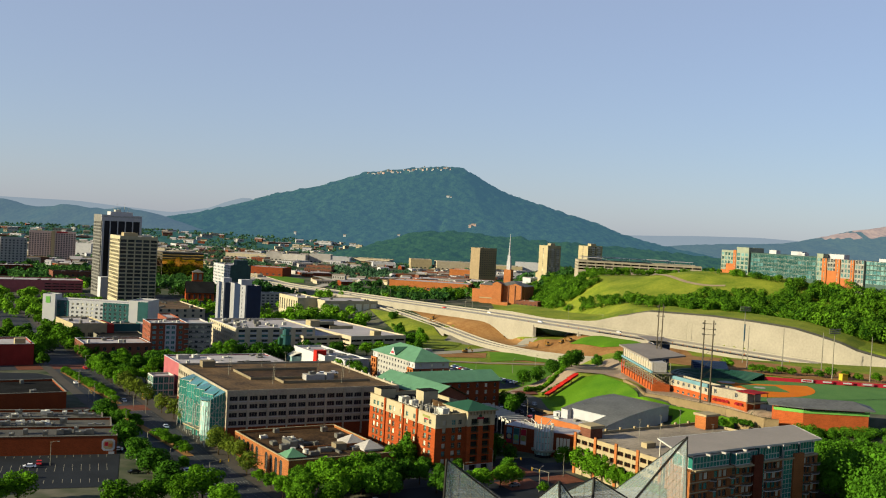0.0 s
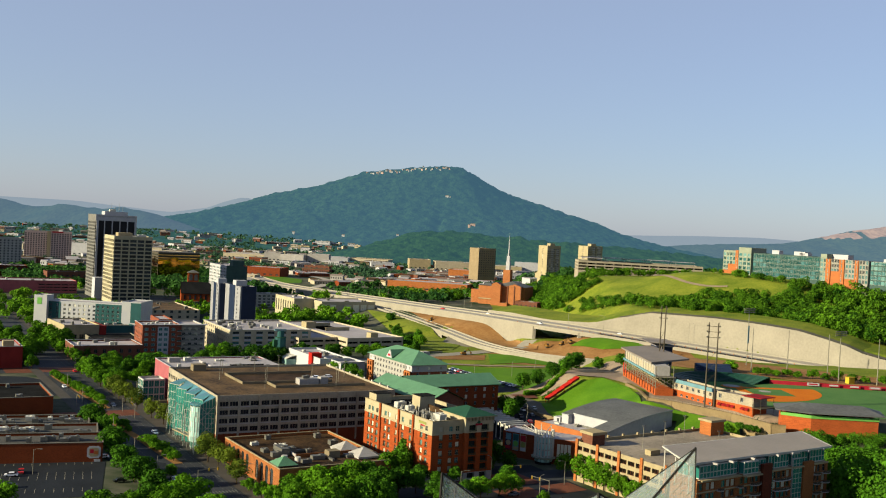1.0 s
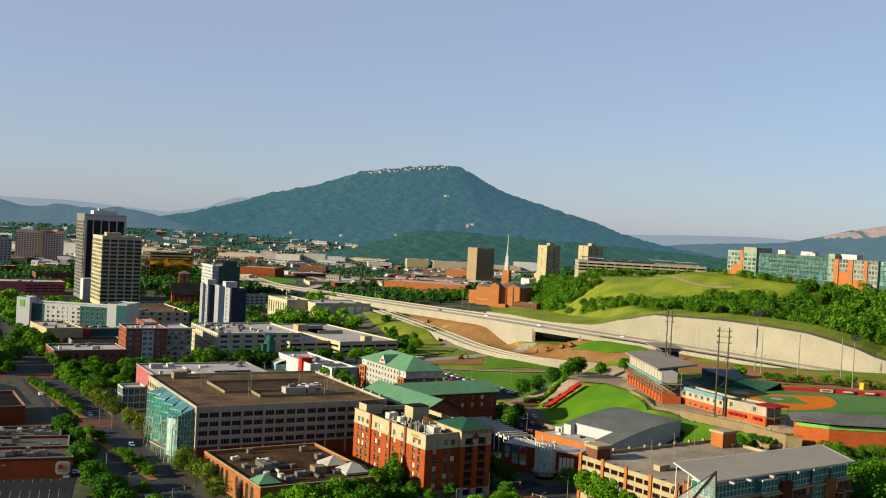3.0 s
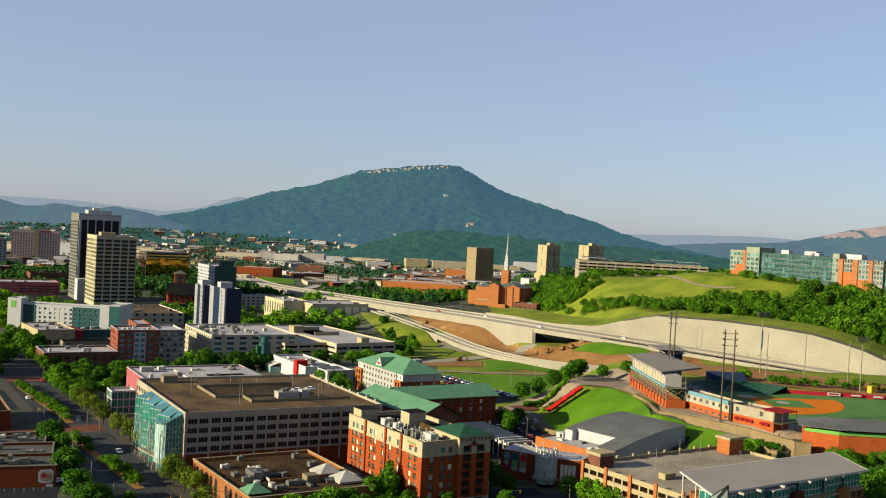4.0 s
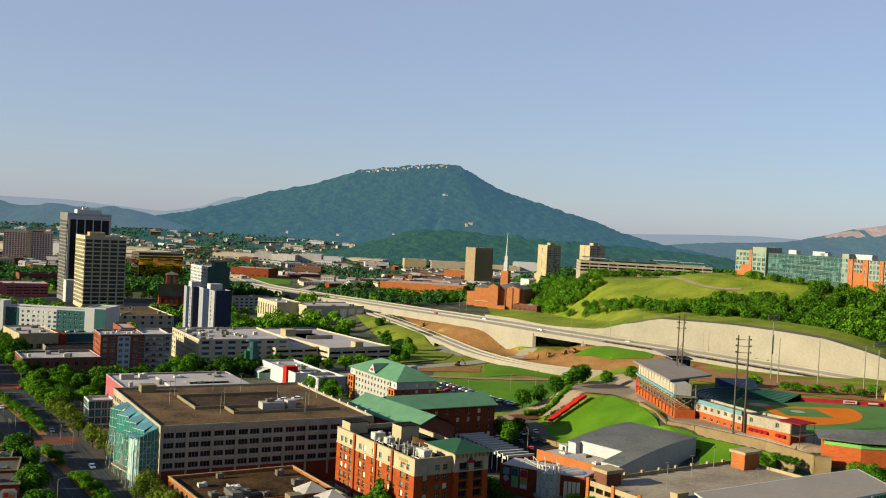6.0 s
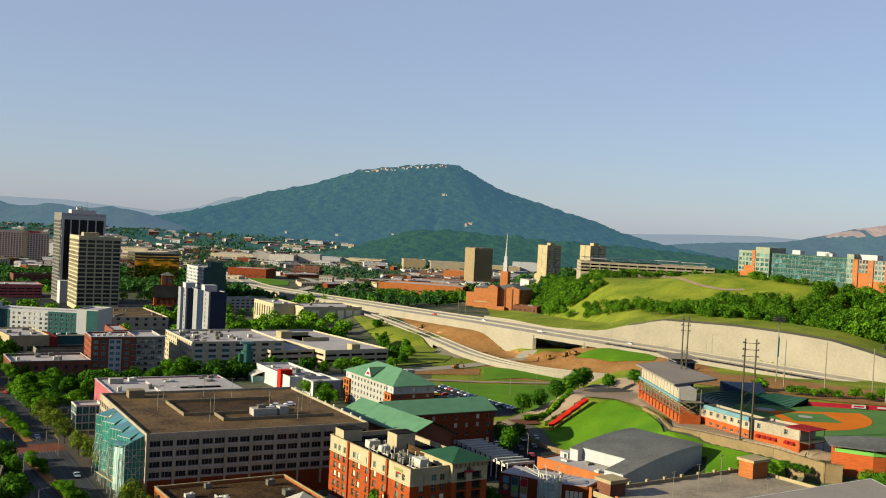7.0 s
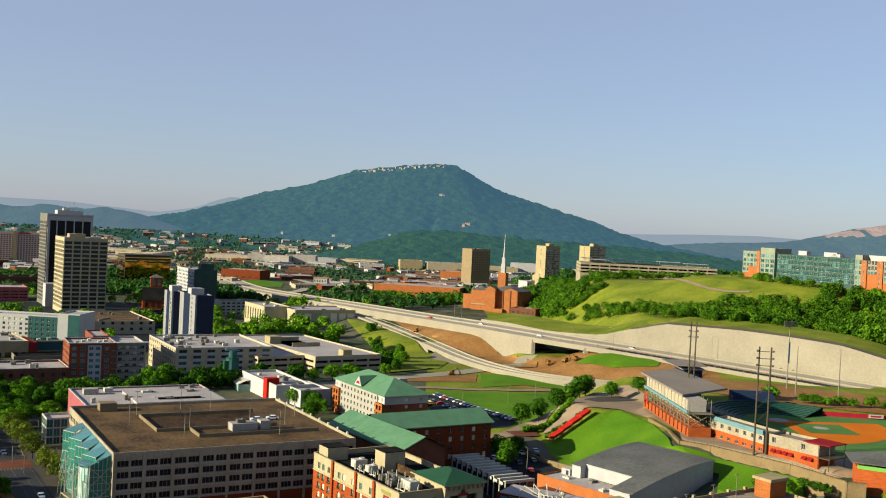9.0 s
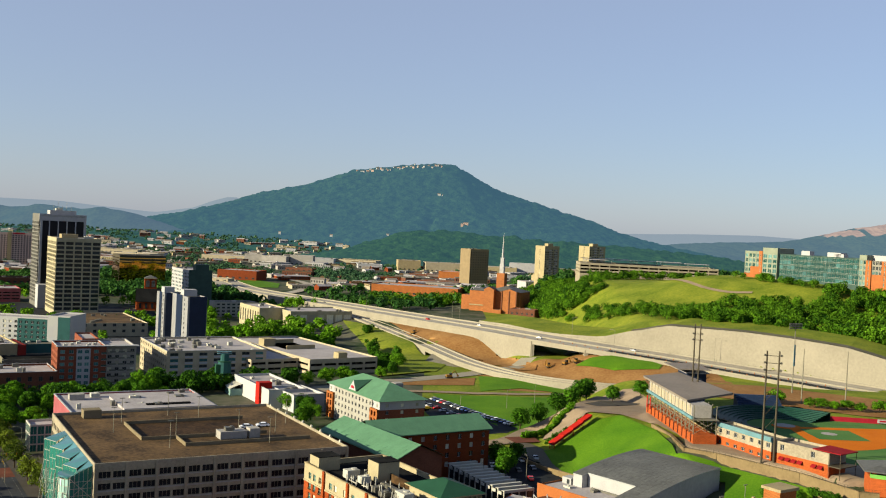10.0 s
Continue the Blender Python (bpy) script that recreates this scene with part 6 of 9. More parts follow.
def church():
    b = building("church", 62, 1224, -3, -24, "orange brick church with a tall white spire")
    block(b, 40, 30, 31, "church_brick", "roof_slate", None, at=(0, 6, 0), parapet=0.3)
    block(b, 11.5, 6.2, 33, "church_brick", "roof_slate", None, at=(0, -0.4, 0), parapet=0.3, name="front_bay")
    block(b, 17, 5.6, 32, "church_brick", "roof_slate", None, at=(20.5, 0.2, 0), parapet=0.3, name="front_bay")
    block(b, 20, 26, 30, "church_brick", "roof_slate", None, at=(-20.5, 10, 0), parapet=0.3, name="side_hall")
    block(b, 10, 9, 12, "church_brick", "roof_grey", None, at=(11.7, -4, 0), parapet=0.3, name="porch")
    block(b, 14, 40, 24, "church_brick", "roof_slate", None, at=(-35, 22, 0), parapet=0.3, name="side_wing")
    for x0, y0, w, d, z0, z1 in ((0, 6, 40, 30, 31, 37), (-20.5, 10, 20, 26, 30, 33.5)):
        r = Shape()
        hip_roof(r, w, d, z0 + 0.35, z1, d * 0.35, 0.4)
        part("hip_roof", r, "roof_slate", b, m=pose(x0, y0, 0))
    for x0, w, y0, d, z in ((0, 11.5, -0.4, 6.2, 33), (20.5, 17, 0.2, 5.6, 32)):
        r = Shape()
        r.poly([(x0, y0, z + 0.02), (x0 + w, y0, z + 0.02), (x0 + w / 2, y0, z + 2.6)], 0)
        r.poly([(x0 - 0.3, y0 - 0.2, z), (x0 + w / 2, y0 - 0.2, z + 2.8), (x0 + w / 2, y0 + d + 8, z + 2.8), (x0 - 0.3, y0 + d + 8, z)][::-1], 1)
        r.poly([(x0 + w + 0.3, y0 - 0.2, z), (x0 + w / 2, y0 - 0.2, z + 2.8), (x0 + w / 2, y0 + d + 8, z + 2.8), (x0 + w + 0.3, y0 + d + 8, z)], 1)
        part("gable_roof", r, ["church_brick", "roof_slate"], b)
    s = Shape()
    s.box((5, 23, 31), (14, 32, 50))
    part("bell_tower", s, "church_brick", b)
    s = Shape()
    s.box((7.2, 25.2, 50), (11.8, 29.8, 60))
    s.box((7.7, 25.7, 60), (11.3, 29.3, 67))
    s.bar((9.5, 27.5, 67), (9.5, 27.5, 94), 1.3, sides=8, r2=0.12)
    part("spire", s, "white", b)
    for x in (20.2, 28.5, 36.6):
        s = Shape()
        s.box((x, -0.4, 0), (x + 1.0, 0.197, 32.4))
        part("buttress", s, "brick_brown", b)
    s = Shape()
    s.box((-20.3, 9.4, 14), (-0.2, 9.99, 15.2))
    part("ledge", s, "cream", b)
    s = Shape()
    s.box((14, -4.2, 0.5), (19, -4.01, 5))
    part("door", s, "red_paint", b)


church()


simple("shed", 116, 1120, 11, -20, 30, 12, 4.5, "brick_brown", "roof_white", "low brick shed with white roof beside the church", {"F": (even(5, 30, 2.4), [(1, 3)])}, category="shed", base=-8)
simple("shed", 84, 1135, 11, -24, 26, 16, 6.5, "brick_brown", "roof_slate", "low brown brick hall with slate roof beside the church", {"F": (even(5, 26, 2.0), [(1, 3)])}, category="shed", base=-8)


def slab_flats(x, y, z, az, W, D, H):
    b = building("tower_block", x, y, z, az, "tan concrete apartment slab with balcony stacks", "tower block", "hill tower blocks")
    zs = floors(13, 2.5, 2.9, 1.6)
    block(b, W, D, H, "gold_stone", "roof_grey", {"F": (even(6, W - 2, 2.3), zs), "L": ([(D * 0.45, D * 0.45 + 1.4)], zs)}, base=-12, glass=["glass", "glass_pale", "glass"], frame_mat="white")
    for k in range(2):
        for i in range(13):
            s = Shape()
            s.box((0, -1.3, 2), (4, -0.003, 2.25))
            s.box((0, -1.3, 2.25), (4, -1.2, 3.2))
            part("balcony", s, "white", b, m=pose(W * (0.26 + 0.38 * k), 0, i * 2.9))
    rooftop(b, [("stair_head", W * 0.4, D * 0.3, H - 0.9, 8, 7, 4, "gold_stone")])


slab_flats(143, 1388, 34, 33, 23, 19, 43)
slab_flats(190, 1334, 40, 33, 25, 19, 40)
b, body = simple("tower_block", 52, 1424, 26, 38, 20, 20, 42, "tan_tower", "roof_dark", "brown concrete apartment tower", {"F": (even(8, 32, 2), floors(12, 2.5, 3.1, 1.6))}, category="tower block", gear=2)


def hill_garage():
    b = building("parking_garage", 156, 1167, 52.5, -3, "long low concrete parking deck on the hill with solar roofs")
    zs = floors(3, 2.4, 3.4, 1.4)
    # gaps between decks carry painted shade, a near-black pane in each
    block(b, 140, 50, 13, "deck_wall", "roof_grey", {"F": (even(14, 140, 9.2), floors(3, 2.2, 3.4, 1.9)), "L": (even(5, 50, 8), zs)}, glass="deck_shade", bars=0, deep=0.8, frame_mat="concrete", base=-14)
    for i in range(13):
        s = Shape()
        s.box((0, 0, 4.0), (24, 13, 4.35), 0)
        for x in (3, 23):
            s.bar((x, 6, 0), (x, 6, 4), 0.25, 1)
        part("solar_canopy", s, ["glass_black" if i % 4 else "roof_white", "metal_white"], b, m=pose(4 + (i % 5) * 26, 4 + (i // 5) * 15, 12.1 + 0.4 * (i % 3)))


hill_garage()


def campus():
    """Offices on the hill: teal glass ranges between orange and pale stair blocks."""
    b = building("office_building", 275, 1008, 64, -56, "teal glass hilltop offices with orange and pale panel blocks")
    zs = floors(5, 2.0, 4.1, 3.0)

    def piece(x, y, W, D, H, wallm, glass, cols, w, name):
        block(b, W, D, H, wallm, "roof_white", {"F": (even(cols, W, w), zs), "L": (even(max(2, int(D / 5)), D, 3.2), zs)}, at=(x, y, 0), glass=glass, frame_mat="metal_white", bars=1, deep=0.2, name=name, base=-8)

    def low_panel(x0, x1, y, z1):
        p = Shape()
        p.box((x0, y - 0.15, -6), (x1, y - 0.004, z1))
        part("low_panel", p, "orange_panel", b)

    aqua = ["glass_slate", "glass_campus", "glass_aqua"]
    piece(1.3, 0, 15.1, 20, 23.5, "aqua_panel", aqua, 4, 2.6, "end_block")
    low_panel(7.5, 16.3, 0, 10.5)
    low_panel(1.4, 7.4, 0, 4.5)
    piece(16.6, -1, 3.4, 20, 24, "orange_panel", "glass_slate", 1, 0.6, "orange_block")
    piece(20.2, -0.6, 14.8, 22, 27, "aqua_panel", aqua, 3, 3.6, "stair_block")
    piece(35.2, 2, 76.8, 20, 22.5, "slate_panel", ["glass_campus", "glass_campus", "glass_campus", "glass_slate"], 20, 3.6, "glass_range")
    piece(112.2, -2, 6.3, 22, 25.5, "aqua_panel", aqua, 2, 2.2, "stair_block")
    for x0, x1, x2, low in ((118.7, 123.3, 131.8, 11), (132.0, 137.0, 147.0, 5), (147.2, 150.7, 159.6, 0)):
        piece(x0, -3.5, x1 - x0, 20, 21.5, "orange_panel", "glass_slate", 1, 0.8, "orange_block")
        piece(x1 + 0.2, -2.5, x2 - x1 - 0.2, 20, 21.5, "campus_pale", ["glass_slate", "glass"], 3, 2.0, "pale_block")
        if low:
            low_panel(x1 + 0.3, x2 - 0.1, -2.5, low)
    piece(159.8, 0, 56, 20, 21.0, "slate_panel", ["glass_slate", "glass_aqua"], 16, 3.2, "glass_range")
    rooftop(b, [("plant_room", 78, 6, 22, 12, 8, 4, "white"), ("plant_room", 52, 8, 22, 8, 6, 4, "white"), ("plant_room", 118, 6, 20.6, 16, 8, 5, "white"), ("plant_room", 168, 6, 20, 14, 8, 4, "white"), ("plant_room", 84, 6, 22, 9, 6, 3, "white")])


campus()
FARB = [(-317, 1650, 62, 40, 15, "brick", "roof_white"), (-76, 1490, 118, 50, 14, "brick_orange", "roof_white"), (14, 1880, 70, 40, 17, "brick_orange", "roof_white"), (-345, 2190, 52, 40, 18, "concrete", "roof_white"), (-288, 2200, 46, 40, 21, "concrete", "roof_white"), (-68, 2200, 46, 40, 22, "cream", "roof_white"), (-12, 2200, 84, 40, 20, "beige", "roof_white"), (158, 2200, 60, 40, 22, "white", "roof_white"), (-742, 2000, 52, 40, 24, "white", "roof_white"), (-385, 2220, 36, 40, 19, "concrete", "roof_white"), (-20, 1720, 70, 30, 10, "brick_brown", "roof_grey"),
        (-480, 2250, 160, 60, 12, "beige", "roof_white"), (-330, 2300, 120, 60, 13, "white", "roof_white"), (-210, 2350, 90, 50, 12, "beige", "roof_brown"), (-150, 2200, 50, 40, 10, "white", "roof_white"),
        (60, 2150, 110, 50, 14, "gold_stone", "roof_white"), (190, 2250, 150, 60, 12, "beige", "roof_white"), (-620, 2100, 80, 40, 14, "beige", "roof_white"), (-560, 1650, 60, 30, 9, "white", "roof_white"),
        (-40, 1950, 60, 40, 8, "brick_brown", "roof_grey"), (120, 1900, 60, 30, 10, "white", "roof_white"), (-760, 2350, 120, 50, 10, "beige", "roof_grey"), (-260, 1950, 50, 30, 8, "brick_brown", "roof_brown"),
        (-900, 2000, 90, 50, 18, "beige", "roof_grey"), (-420, 1500, 40, 26, 10, "white", "roof_white"), (-330, 1560, 50, 24, 7, "beige", "roof_white")]
for x, y, W, D, H, wm, rm in FARB:
    simple("warehouse", x, y, height(x, y) - 0.5, (-12 if "brick" in wm else random.choice([-10, -4, 0, 8])), W, D, H, wm, rm, "low far " + {"brick": "red brick", "brick_orange": "orange brick", "brick_brown": "brown brick", "beige": "beige", "white": "white", "gold_stone": "pale yellow", "cream": "cream", "concrete": "pale grey"}[wm] + " warehouse with flat roof",
           {"F": (even(max(3, int(W / 9)), W, 4.0), [(2.5, 5.0)])}, category="warehouse", group="far warehouses", gear=3, base=-6)
rs = random.Random(4)


FAR_MATS = ["white", "beige", "concrete", "brick_brown", "brick", "gold_stone", "roof_white", "roof_grey", "roof_brown", "roof_taupe", "glass"]
far_rest = Shape()


def far_house(x, y, z, az, W, D, H, flat_, wallm, roofm, single=True):
    """A small far building: walls under a gabled or flat roof."""
    s = Shape()
    s.box((0, 0, -3), (W, D, H))
    if flat_:
        s.box((-0.3, -0.3, H + 0.003), (W + 0.3, D + 0.3, H + 0.6), 1)
        s.box((W * 0.3, D * 0.4, H + 0.6), (W * 0.3 + 3, D * 0.4 + 2.5, H + 2.0), 0)
    else:
        k = min(W, D) * 0.22
        s.poly([(-0.5, -0.5, H), (W + 0.5, -0.5, H), (W + 0.5, D / 2, H + k), (-0.5, D / 2, H + k)], 1)
        s.poly([(W + 0.5, D + 0.5, H), (-0.5, D + 0.5, H), (-0.5, D / 2, H + k), (W + 0.5, D / 2, H + k)], 1)
        s.poly([(0, D, H), (0, 0, H), (0, D / 2, H + k - 0.1)], 0)
        s.poly([(W, 0, H), (W, D, H), (W, D / 2, H + k - 0.1)], 0)
    for i in range(int(W / 4)):
        s.box((1 + i * 4, -0.08, H * 0.35), (2.6 + i * 4, -0.01, H * 0.75), 2)
    if not single:
        m, n = pose(x, y, z, 0, 0, az), len(far_rest.v)
        far_rest.v += [tuple(m @ Vector(p)) for p in s.v]
        far_rest.f += [tuple(n + i for i in f) for f in s.f]
        far_rest.m += [FAR_MATS.index((wallm, roofm, "glass")[k]) for k in s.m]
        return
    tone_ = {"white": "white", "beige": "beige", "concrete": "pale grey", "brick_brown": "brown brick", "brick": "red brick", "gold_stone": "pale yellow"}[wallm]
    ob = part("house", s, [wallm, roofm, "glass"], None, m=pose(x, y, z, 0, 0, az))
    tagged(ob, "small far " + tone_ + " building among trees", "house", "far houses")


HOUSES = []
while len(HOUSES) < 470:
    y = 1480 + 1600 * rs.random() ** 0.9
    x = rs.uniform(-0.47, 0.14) * y
    if gap(x, y, -330, 1660, -60, 1130) < 40 or any(abs(x - f[0] - f[2] / 2) < f[2] / 2 + 14 and abs(y - f[1] - f[3] / 2) < f[3] / 2 + 20 for f in FARB) or noise.noise(Vector((x * 0.004, y * 0.003, 9))) < -0.18:
        continue
    if x > -300 and y > 2330:
        continue
    big = rs.random() < 0.3
    W, D, H = (rs.uniform(26, 60), rs.uniform(18, 36), rs.uniform(5, 9)) if big else (rs.uniform(9, 22), rs.uniform(8, 14), rs.uniform(4, 7.5))
    HOUSES.append((x, y, W, D, H))
    far_house(x, y, max(height(x, y), slope_at(FOOT, 2780, 3080, 5, 7.0, x, y) if y > 2780 else -9) - 0.3, rs.choice([0, 12, 30, 30, 50]) - 10, W, D, H, big or rs.random() < 0.2, rs.choice(["white", "white", "beige", "concrete", "brick_brown", "brick", "gold_stone"]), rs.choice(["roof_white", "roof_white", "roof_grey", "roof_brown", "roof_taupe"]), y < 2180)
for _ in range(40):
    # the last houses where the town runs up the foot of the mountain
    x, y = rs.uniform(-1150, -170), rs.uniform(2800, 3060)
    far_house(x, y, slope_at(FOOT, 2780, 3080, 5, 7.0, x, y) + 1.0, rs.uniform(-20, 30), rs.uniform(10, 26), rs.uniform(8, 14), rs.uniform(5, 9), rs.random() < 0.4, rs.choice(["white", "beige", "white", "brick_brown"]), rs.choice(["roof_white", "roof_grey", "roof_taupe"]), False)
tagged(part("far_houses", far_rest, FAR_MATS), "far scatter of small houses at the foot of the mountain", "houses", kind="stuff")

# ---- highway ----
MAIN = spline([(-420, 1820, 1), (-330, 1660, 2), (-235, 1420, 4), (-150, 1262, 8), (-75, 1130, 12), (-12, 1000, 17), (38, 905, 20.5), (92, 825, 21.5), (150, 778, 19.5), (205, 735, 17), (270, 675, 15), (340, 615, 14), (470, 505, 13), (700, 330, 10)], 8)
RAMP = spline([(-110, 1165, 10), (-62, 1040, 11), (-22, 930, 11), (8, 850, 9.8), (34, 785, 8.2), (62, 740, 8.0), (98, 710, 9.0), (140, 697, 10), (190, 672, 12)], 8)


def viaduct(name, line, half, label, cut=None, barrier=1.0):
    b = new(name)
    tagged(b, label, "highway", kind="structure")
    part("deck", ribbon(line, -half, half, 0.0, land=False), "deck", b)
    if half > 10:
        cutx = [p for p in line if p[0] > 125]
        part("asphalt_lane", ribbon(cutx, -half + 3, -half + 15, 0.02, land=False), "asphalt", b)
    s = Shape()
    for o in (-half, half):
        e = sides(line, o)
        for i in range(len(e) - 1):
            if cut and cut[0] <= e[i][0] <= cut[1]:
                low = [p[2] - 2.2 for p in (e[i], e[i + 1])]
            else:
                low = [height(*p[:2]) - 2.5 for p in (e[i], e[i + 1])]
            q = [(*e[i][:2], low[0]), (*e[i + 1][:2], low[1]), (*e[i + 1][:2], e[i + 1][2] - 0.02), (*e[i][:2], e[i][2] - 0.02)]
            s.poly(q if o < 0 else q[::-1])
    part("side_wall", s, "concrete_new", b)
    for o in (-half + 0.2, half - 0.2, 0.0):
        s, k = Shape(), 0.22
        a, c = sides(line, o - k), sides(line, o + k)
        for i in range(len(a) - 1):
            for p, q in ((a, a), (c, c)):
                r = [(*p[i][:2], p[i][2] - 0.01), (*p[i + 1][:2], p[i + 1][2] - 0.01), (*p[i + 1][:2], p[i + 1][2] + barrier), (*p[i][:2], p[i][2] + barrier)]
                s.poly(r if p is a else r[::-1])
            s.poly([(*a[i][:2], a[i][2] + barrier), (*a[i + 1][:2], a[i + 1][2] + barrier), (*c[i + 1][:2], c[i + 1][2] + barrier), (*c[i][:2], c[i][2] + barrier)])
        part("barrier", s, "concrete_new", b)
    s = Shape()
    for o in (-half * 0.78, -half * 0.56, -half * 0.34, half * 0.34, half * 0.56, half * 0.78):
        for i in range(0, len(line) - 1):
            seg = line[i:i + 2]
            a, c = sides(seg, o - 0.12), sides(seg, o + 0.12)
            for f0, f1 in ((0.0, 0.3), (0.5, 0.8)):
                A0, A1 = Vector(a[0]).lerp(Vector(a[1]), f0), Vector(a[0]).lerp(Vector(a[1]), f1)
                C0, C1 = Vector(c[0]).lerp(Vector(c[1]), f0), Vector(c[0]).lerp(Vector(c[1]), f1)
                s.poly([p + UP * 0.03 for p in (C0, C1, A1, A0)][::-1])
    part("lane_mark", s, "line", b)
    return b


hw = viaduct("highway", MAIN, 21.0, "pale concrete highway on walls and a bridge", cut=(74, 112))
s = Shape()
for f in (0.0,):
    e1, e2 = [p for p in sides(MAIN, -20.8) if 72 <= p[0] <= 114], [p for p in sides(MAIN, 20.8) if 60 <= p[0] <= 140]
    for p in (e1[0], e1[-1]):
        d = Vector((0.72, 0.69, 0))
        s.box((p[0] - 1.2, p[1], -2), (p[0] + 1.2, p[1] + 24, p[2] - 0.4))
part("abutment", s, "concrete_new", hw)
viaduct("highway_ramp", RAMP, 7.5, "pale concrete slip road on an earth bank", cut=(2, 46), barrier=0.9)
s = Shape()
s.poly([(-2, 778, 1.2), (38, 784, 2.6), (38, 789, 7.0), (10, 828, 8.4)])
s.poly([(38, 784, 2.6), (38, 784, -1), (40, 789, -1), (38, 789, 7.0)])
tagged(part("wall_ramp", s, "concrete_grey"), "grey sloping concrete abutment under the slip road", "retaining wall", kind="structure")
s = Shape()
s.prism([(37, 776), (41, 773), (47, 783), (43, 786)], -1, 7.6)
tagged(part("bridge_pier", s, "concrete_new"), "pale concrete end wall of the slip road bridge", "retaining wall", kind="structure")
# tall retaining wall beyond the highway
back = [p for p in sides(MAIN, 23.0) if p[0] > 40]
s = Shape()
WALLTOP = [(35, 21), (43, 21.8), (65, 23.2), (92, 22.6), (123, 25), (145, 32), (164, 37.6), (204, 38.6), (225, 38), (250, 36.6), (274, 31), (284, 26), (300, 22.6), (345, 17), (420, 14.5), (800, 12)]
for a, c in zip(back, back[1:]):
    ta, tc = profile(WALLTOP, a[0]), profile(WALLTOP, c[0])
    s.poly([(*a[:2], a[2] - 3), (*c[:2], c[2] - 3), (*c[:2], tc), (*a[:2], ta)])
    s.poly([(*a[:2], ta), (*c[:2], tc), (c[0] + 0.4, c[1] + 0.5, tc), (a[0] + 0.4, a[1] + 0.5, ta)])
    s.poly([(a[0] + 0.4, a[1] + 0.5, ta), (c[0] + 0.4, c[1] + 0.5, tc), (c[0] + 0.4, c[1] + 0.5, tc - 5), (a[0] + 0.4, a[1] + 0.5, ta - 5)])
tagged(part("wall_highway", s, "concrete_new"), "tall pale concrete retaining wall beside the highway", "retaining wall", kind="structure")
s = Shape()
cols = [(a, profile(WALLTOP, a[0])) for a in back]
for (a, ta), (c, tc) in zip(cols, cols[1:]):
    ea, ec = Vector((a[0] + 0.3, a[1] + 0.4, ta - 0.3)), Vector((c[0] + 0.3, c[1] + 0.4, tc - 0.3))
    fa, fc = Vector((a[0] + 26, a[1] + 46, 0)), Vector((c[0] + 26, c[1] + 46, 0))
    fa.z, fc.z = max(height(*fa.xy), ta + 2) + 0.2, max(height(*fc.xy), tc + 2) + 0.2
    n = 5
    for k in range(n):
        s.poly([ea.lerp(fa, k / n), ec.lerp(fc, k / n), ec.lerp(fc, (k + 1) / n), ea.lerp(fa, (k + 1) / n)])
walk_ = Shape()
for (a, ta), (c, tc) in zip(cols, cols[1:]):
    if a[0] > 140:
        walk_.poly([(a[0] + 0.6, a[1] + 0.9, ta + 0.15), (c[0] + 0.6, c[1] + 0.9, tc + 0.15), (c[0] + 3.0, c[1] + 5.2, tc + 0.95), (a[0] + 3.0, a[1] + 5.2, ta + 0.95)])
tagged(part("path", walk_, "asphalt_pale"), "grey path along the top of the retaining wall", "path", kind="structure")
tagged(part("verge", s, "grass_rough"), "rough sunlit grass bank above the retaining wall", "grass", kind="structure")

# ---- lawns, paths, streets ----
drape("lawn", [(6, 560), (20, 642), (10, 676), (60, 676), (88, 684), (84, 640), (60, 596), (46, 580), (40, 600), (30, 630), (14, 560)][:7] + [(46, 580), (36, 606), (28, 634)], "grass", "mown green lawn beside the car park", "grass", 0.12)
drape("lawn", [(57, 546), (59, 530), (64, 517), (72, 514), (84, 504), (99, 491), (101, 510), (100.5, 536), (92, 566), (80, 563), (71, 555)], "grass", "steep mown green bank below the ball park", "grass", 0.55, 2)
drape("lawn", [(90, 503), (101, 496), (112, 491.5), (132.5, 467), (143.5, 446), (140, 432), (126, 427), (104, 450), (112, 476)], "grass", "mown lawn under the terrace wall", "grass", 0.35, 2)
drape("lawn", [(37, 690), (60, 705), (96, 690), (98, 702), (62, 732), (38, 748)], "grass", "green grass wedge beside the slip road", "grass", 0.3)
drape("lawn", [(-290, 1605), (-259, 1655), (-215, 1600), (-204, 1510), (-240, 1500), (-278, 1535)], "grass", "green wedge between the far slip roads", "grass", 0.4, 20)
tagged(part("road", ribbon(spline([(-330, 1620), (-300, 1680), (-255, 1712), (-205, 1680), (-172, 1590), (-168, 1480), (-178, 1400)], 6), -7, 7, 1.2), "deck"), "pale looping slip road", "road", kind="structure")
drape("verge", [(-20, 930), (-2, 850), (20, 800), (12, 760), (-22, 726), (-34, 840), (-46, 900), (-60, 960), (-70, 1010)], "grass_rough", "sunlit grass bank of the slip road", "grass", 0.3)
drape("bare_earth", [(61, 777), (86, 770), (109, 773), (135, 776), (151, 746), (172, 722), (160, 708), (130, 700), (104, 714), (84, 738)], "dirt", "bare brown slope below the highway", "earth", 0.4)
drape("verge", [(109, 771), (135, 773), (150, 747), (146, 738), (120, 744), (99, 763)], "grass", "green patch on the bare slope", "grass", 0.7)
drape("bare_earth", [(6, 912), (26, 882), (48, 852), (78, 792), (76, 780), (63, 784), (42, 822), (7, 882)], "dirt", "bare brown earth between the roads", "earth", 0.5)
drape("bare_earth", [(40, 800), (84, 770), (112, 742), (150, 728), (176, 706), (140, 708), (100, 722), (64, 752), (44, 776)], "dirt", "bare brown earth of road works", "earth", 0.2)
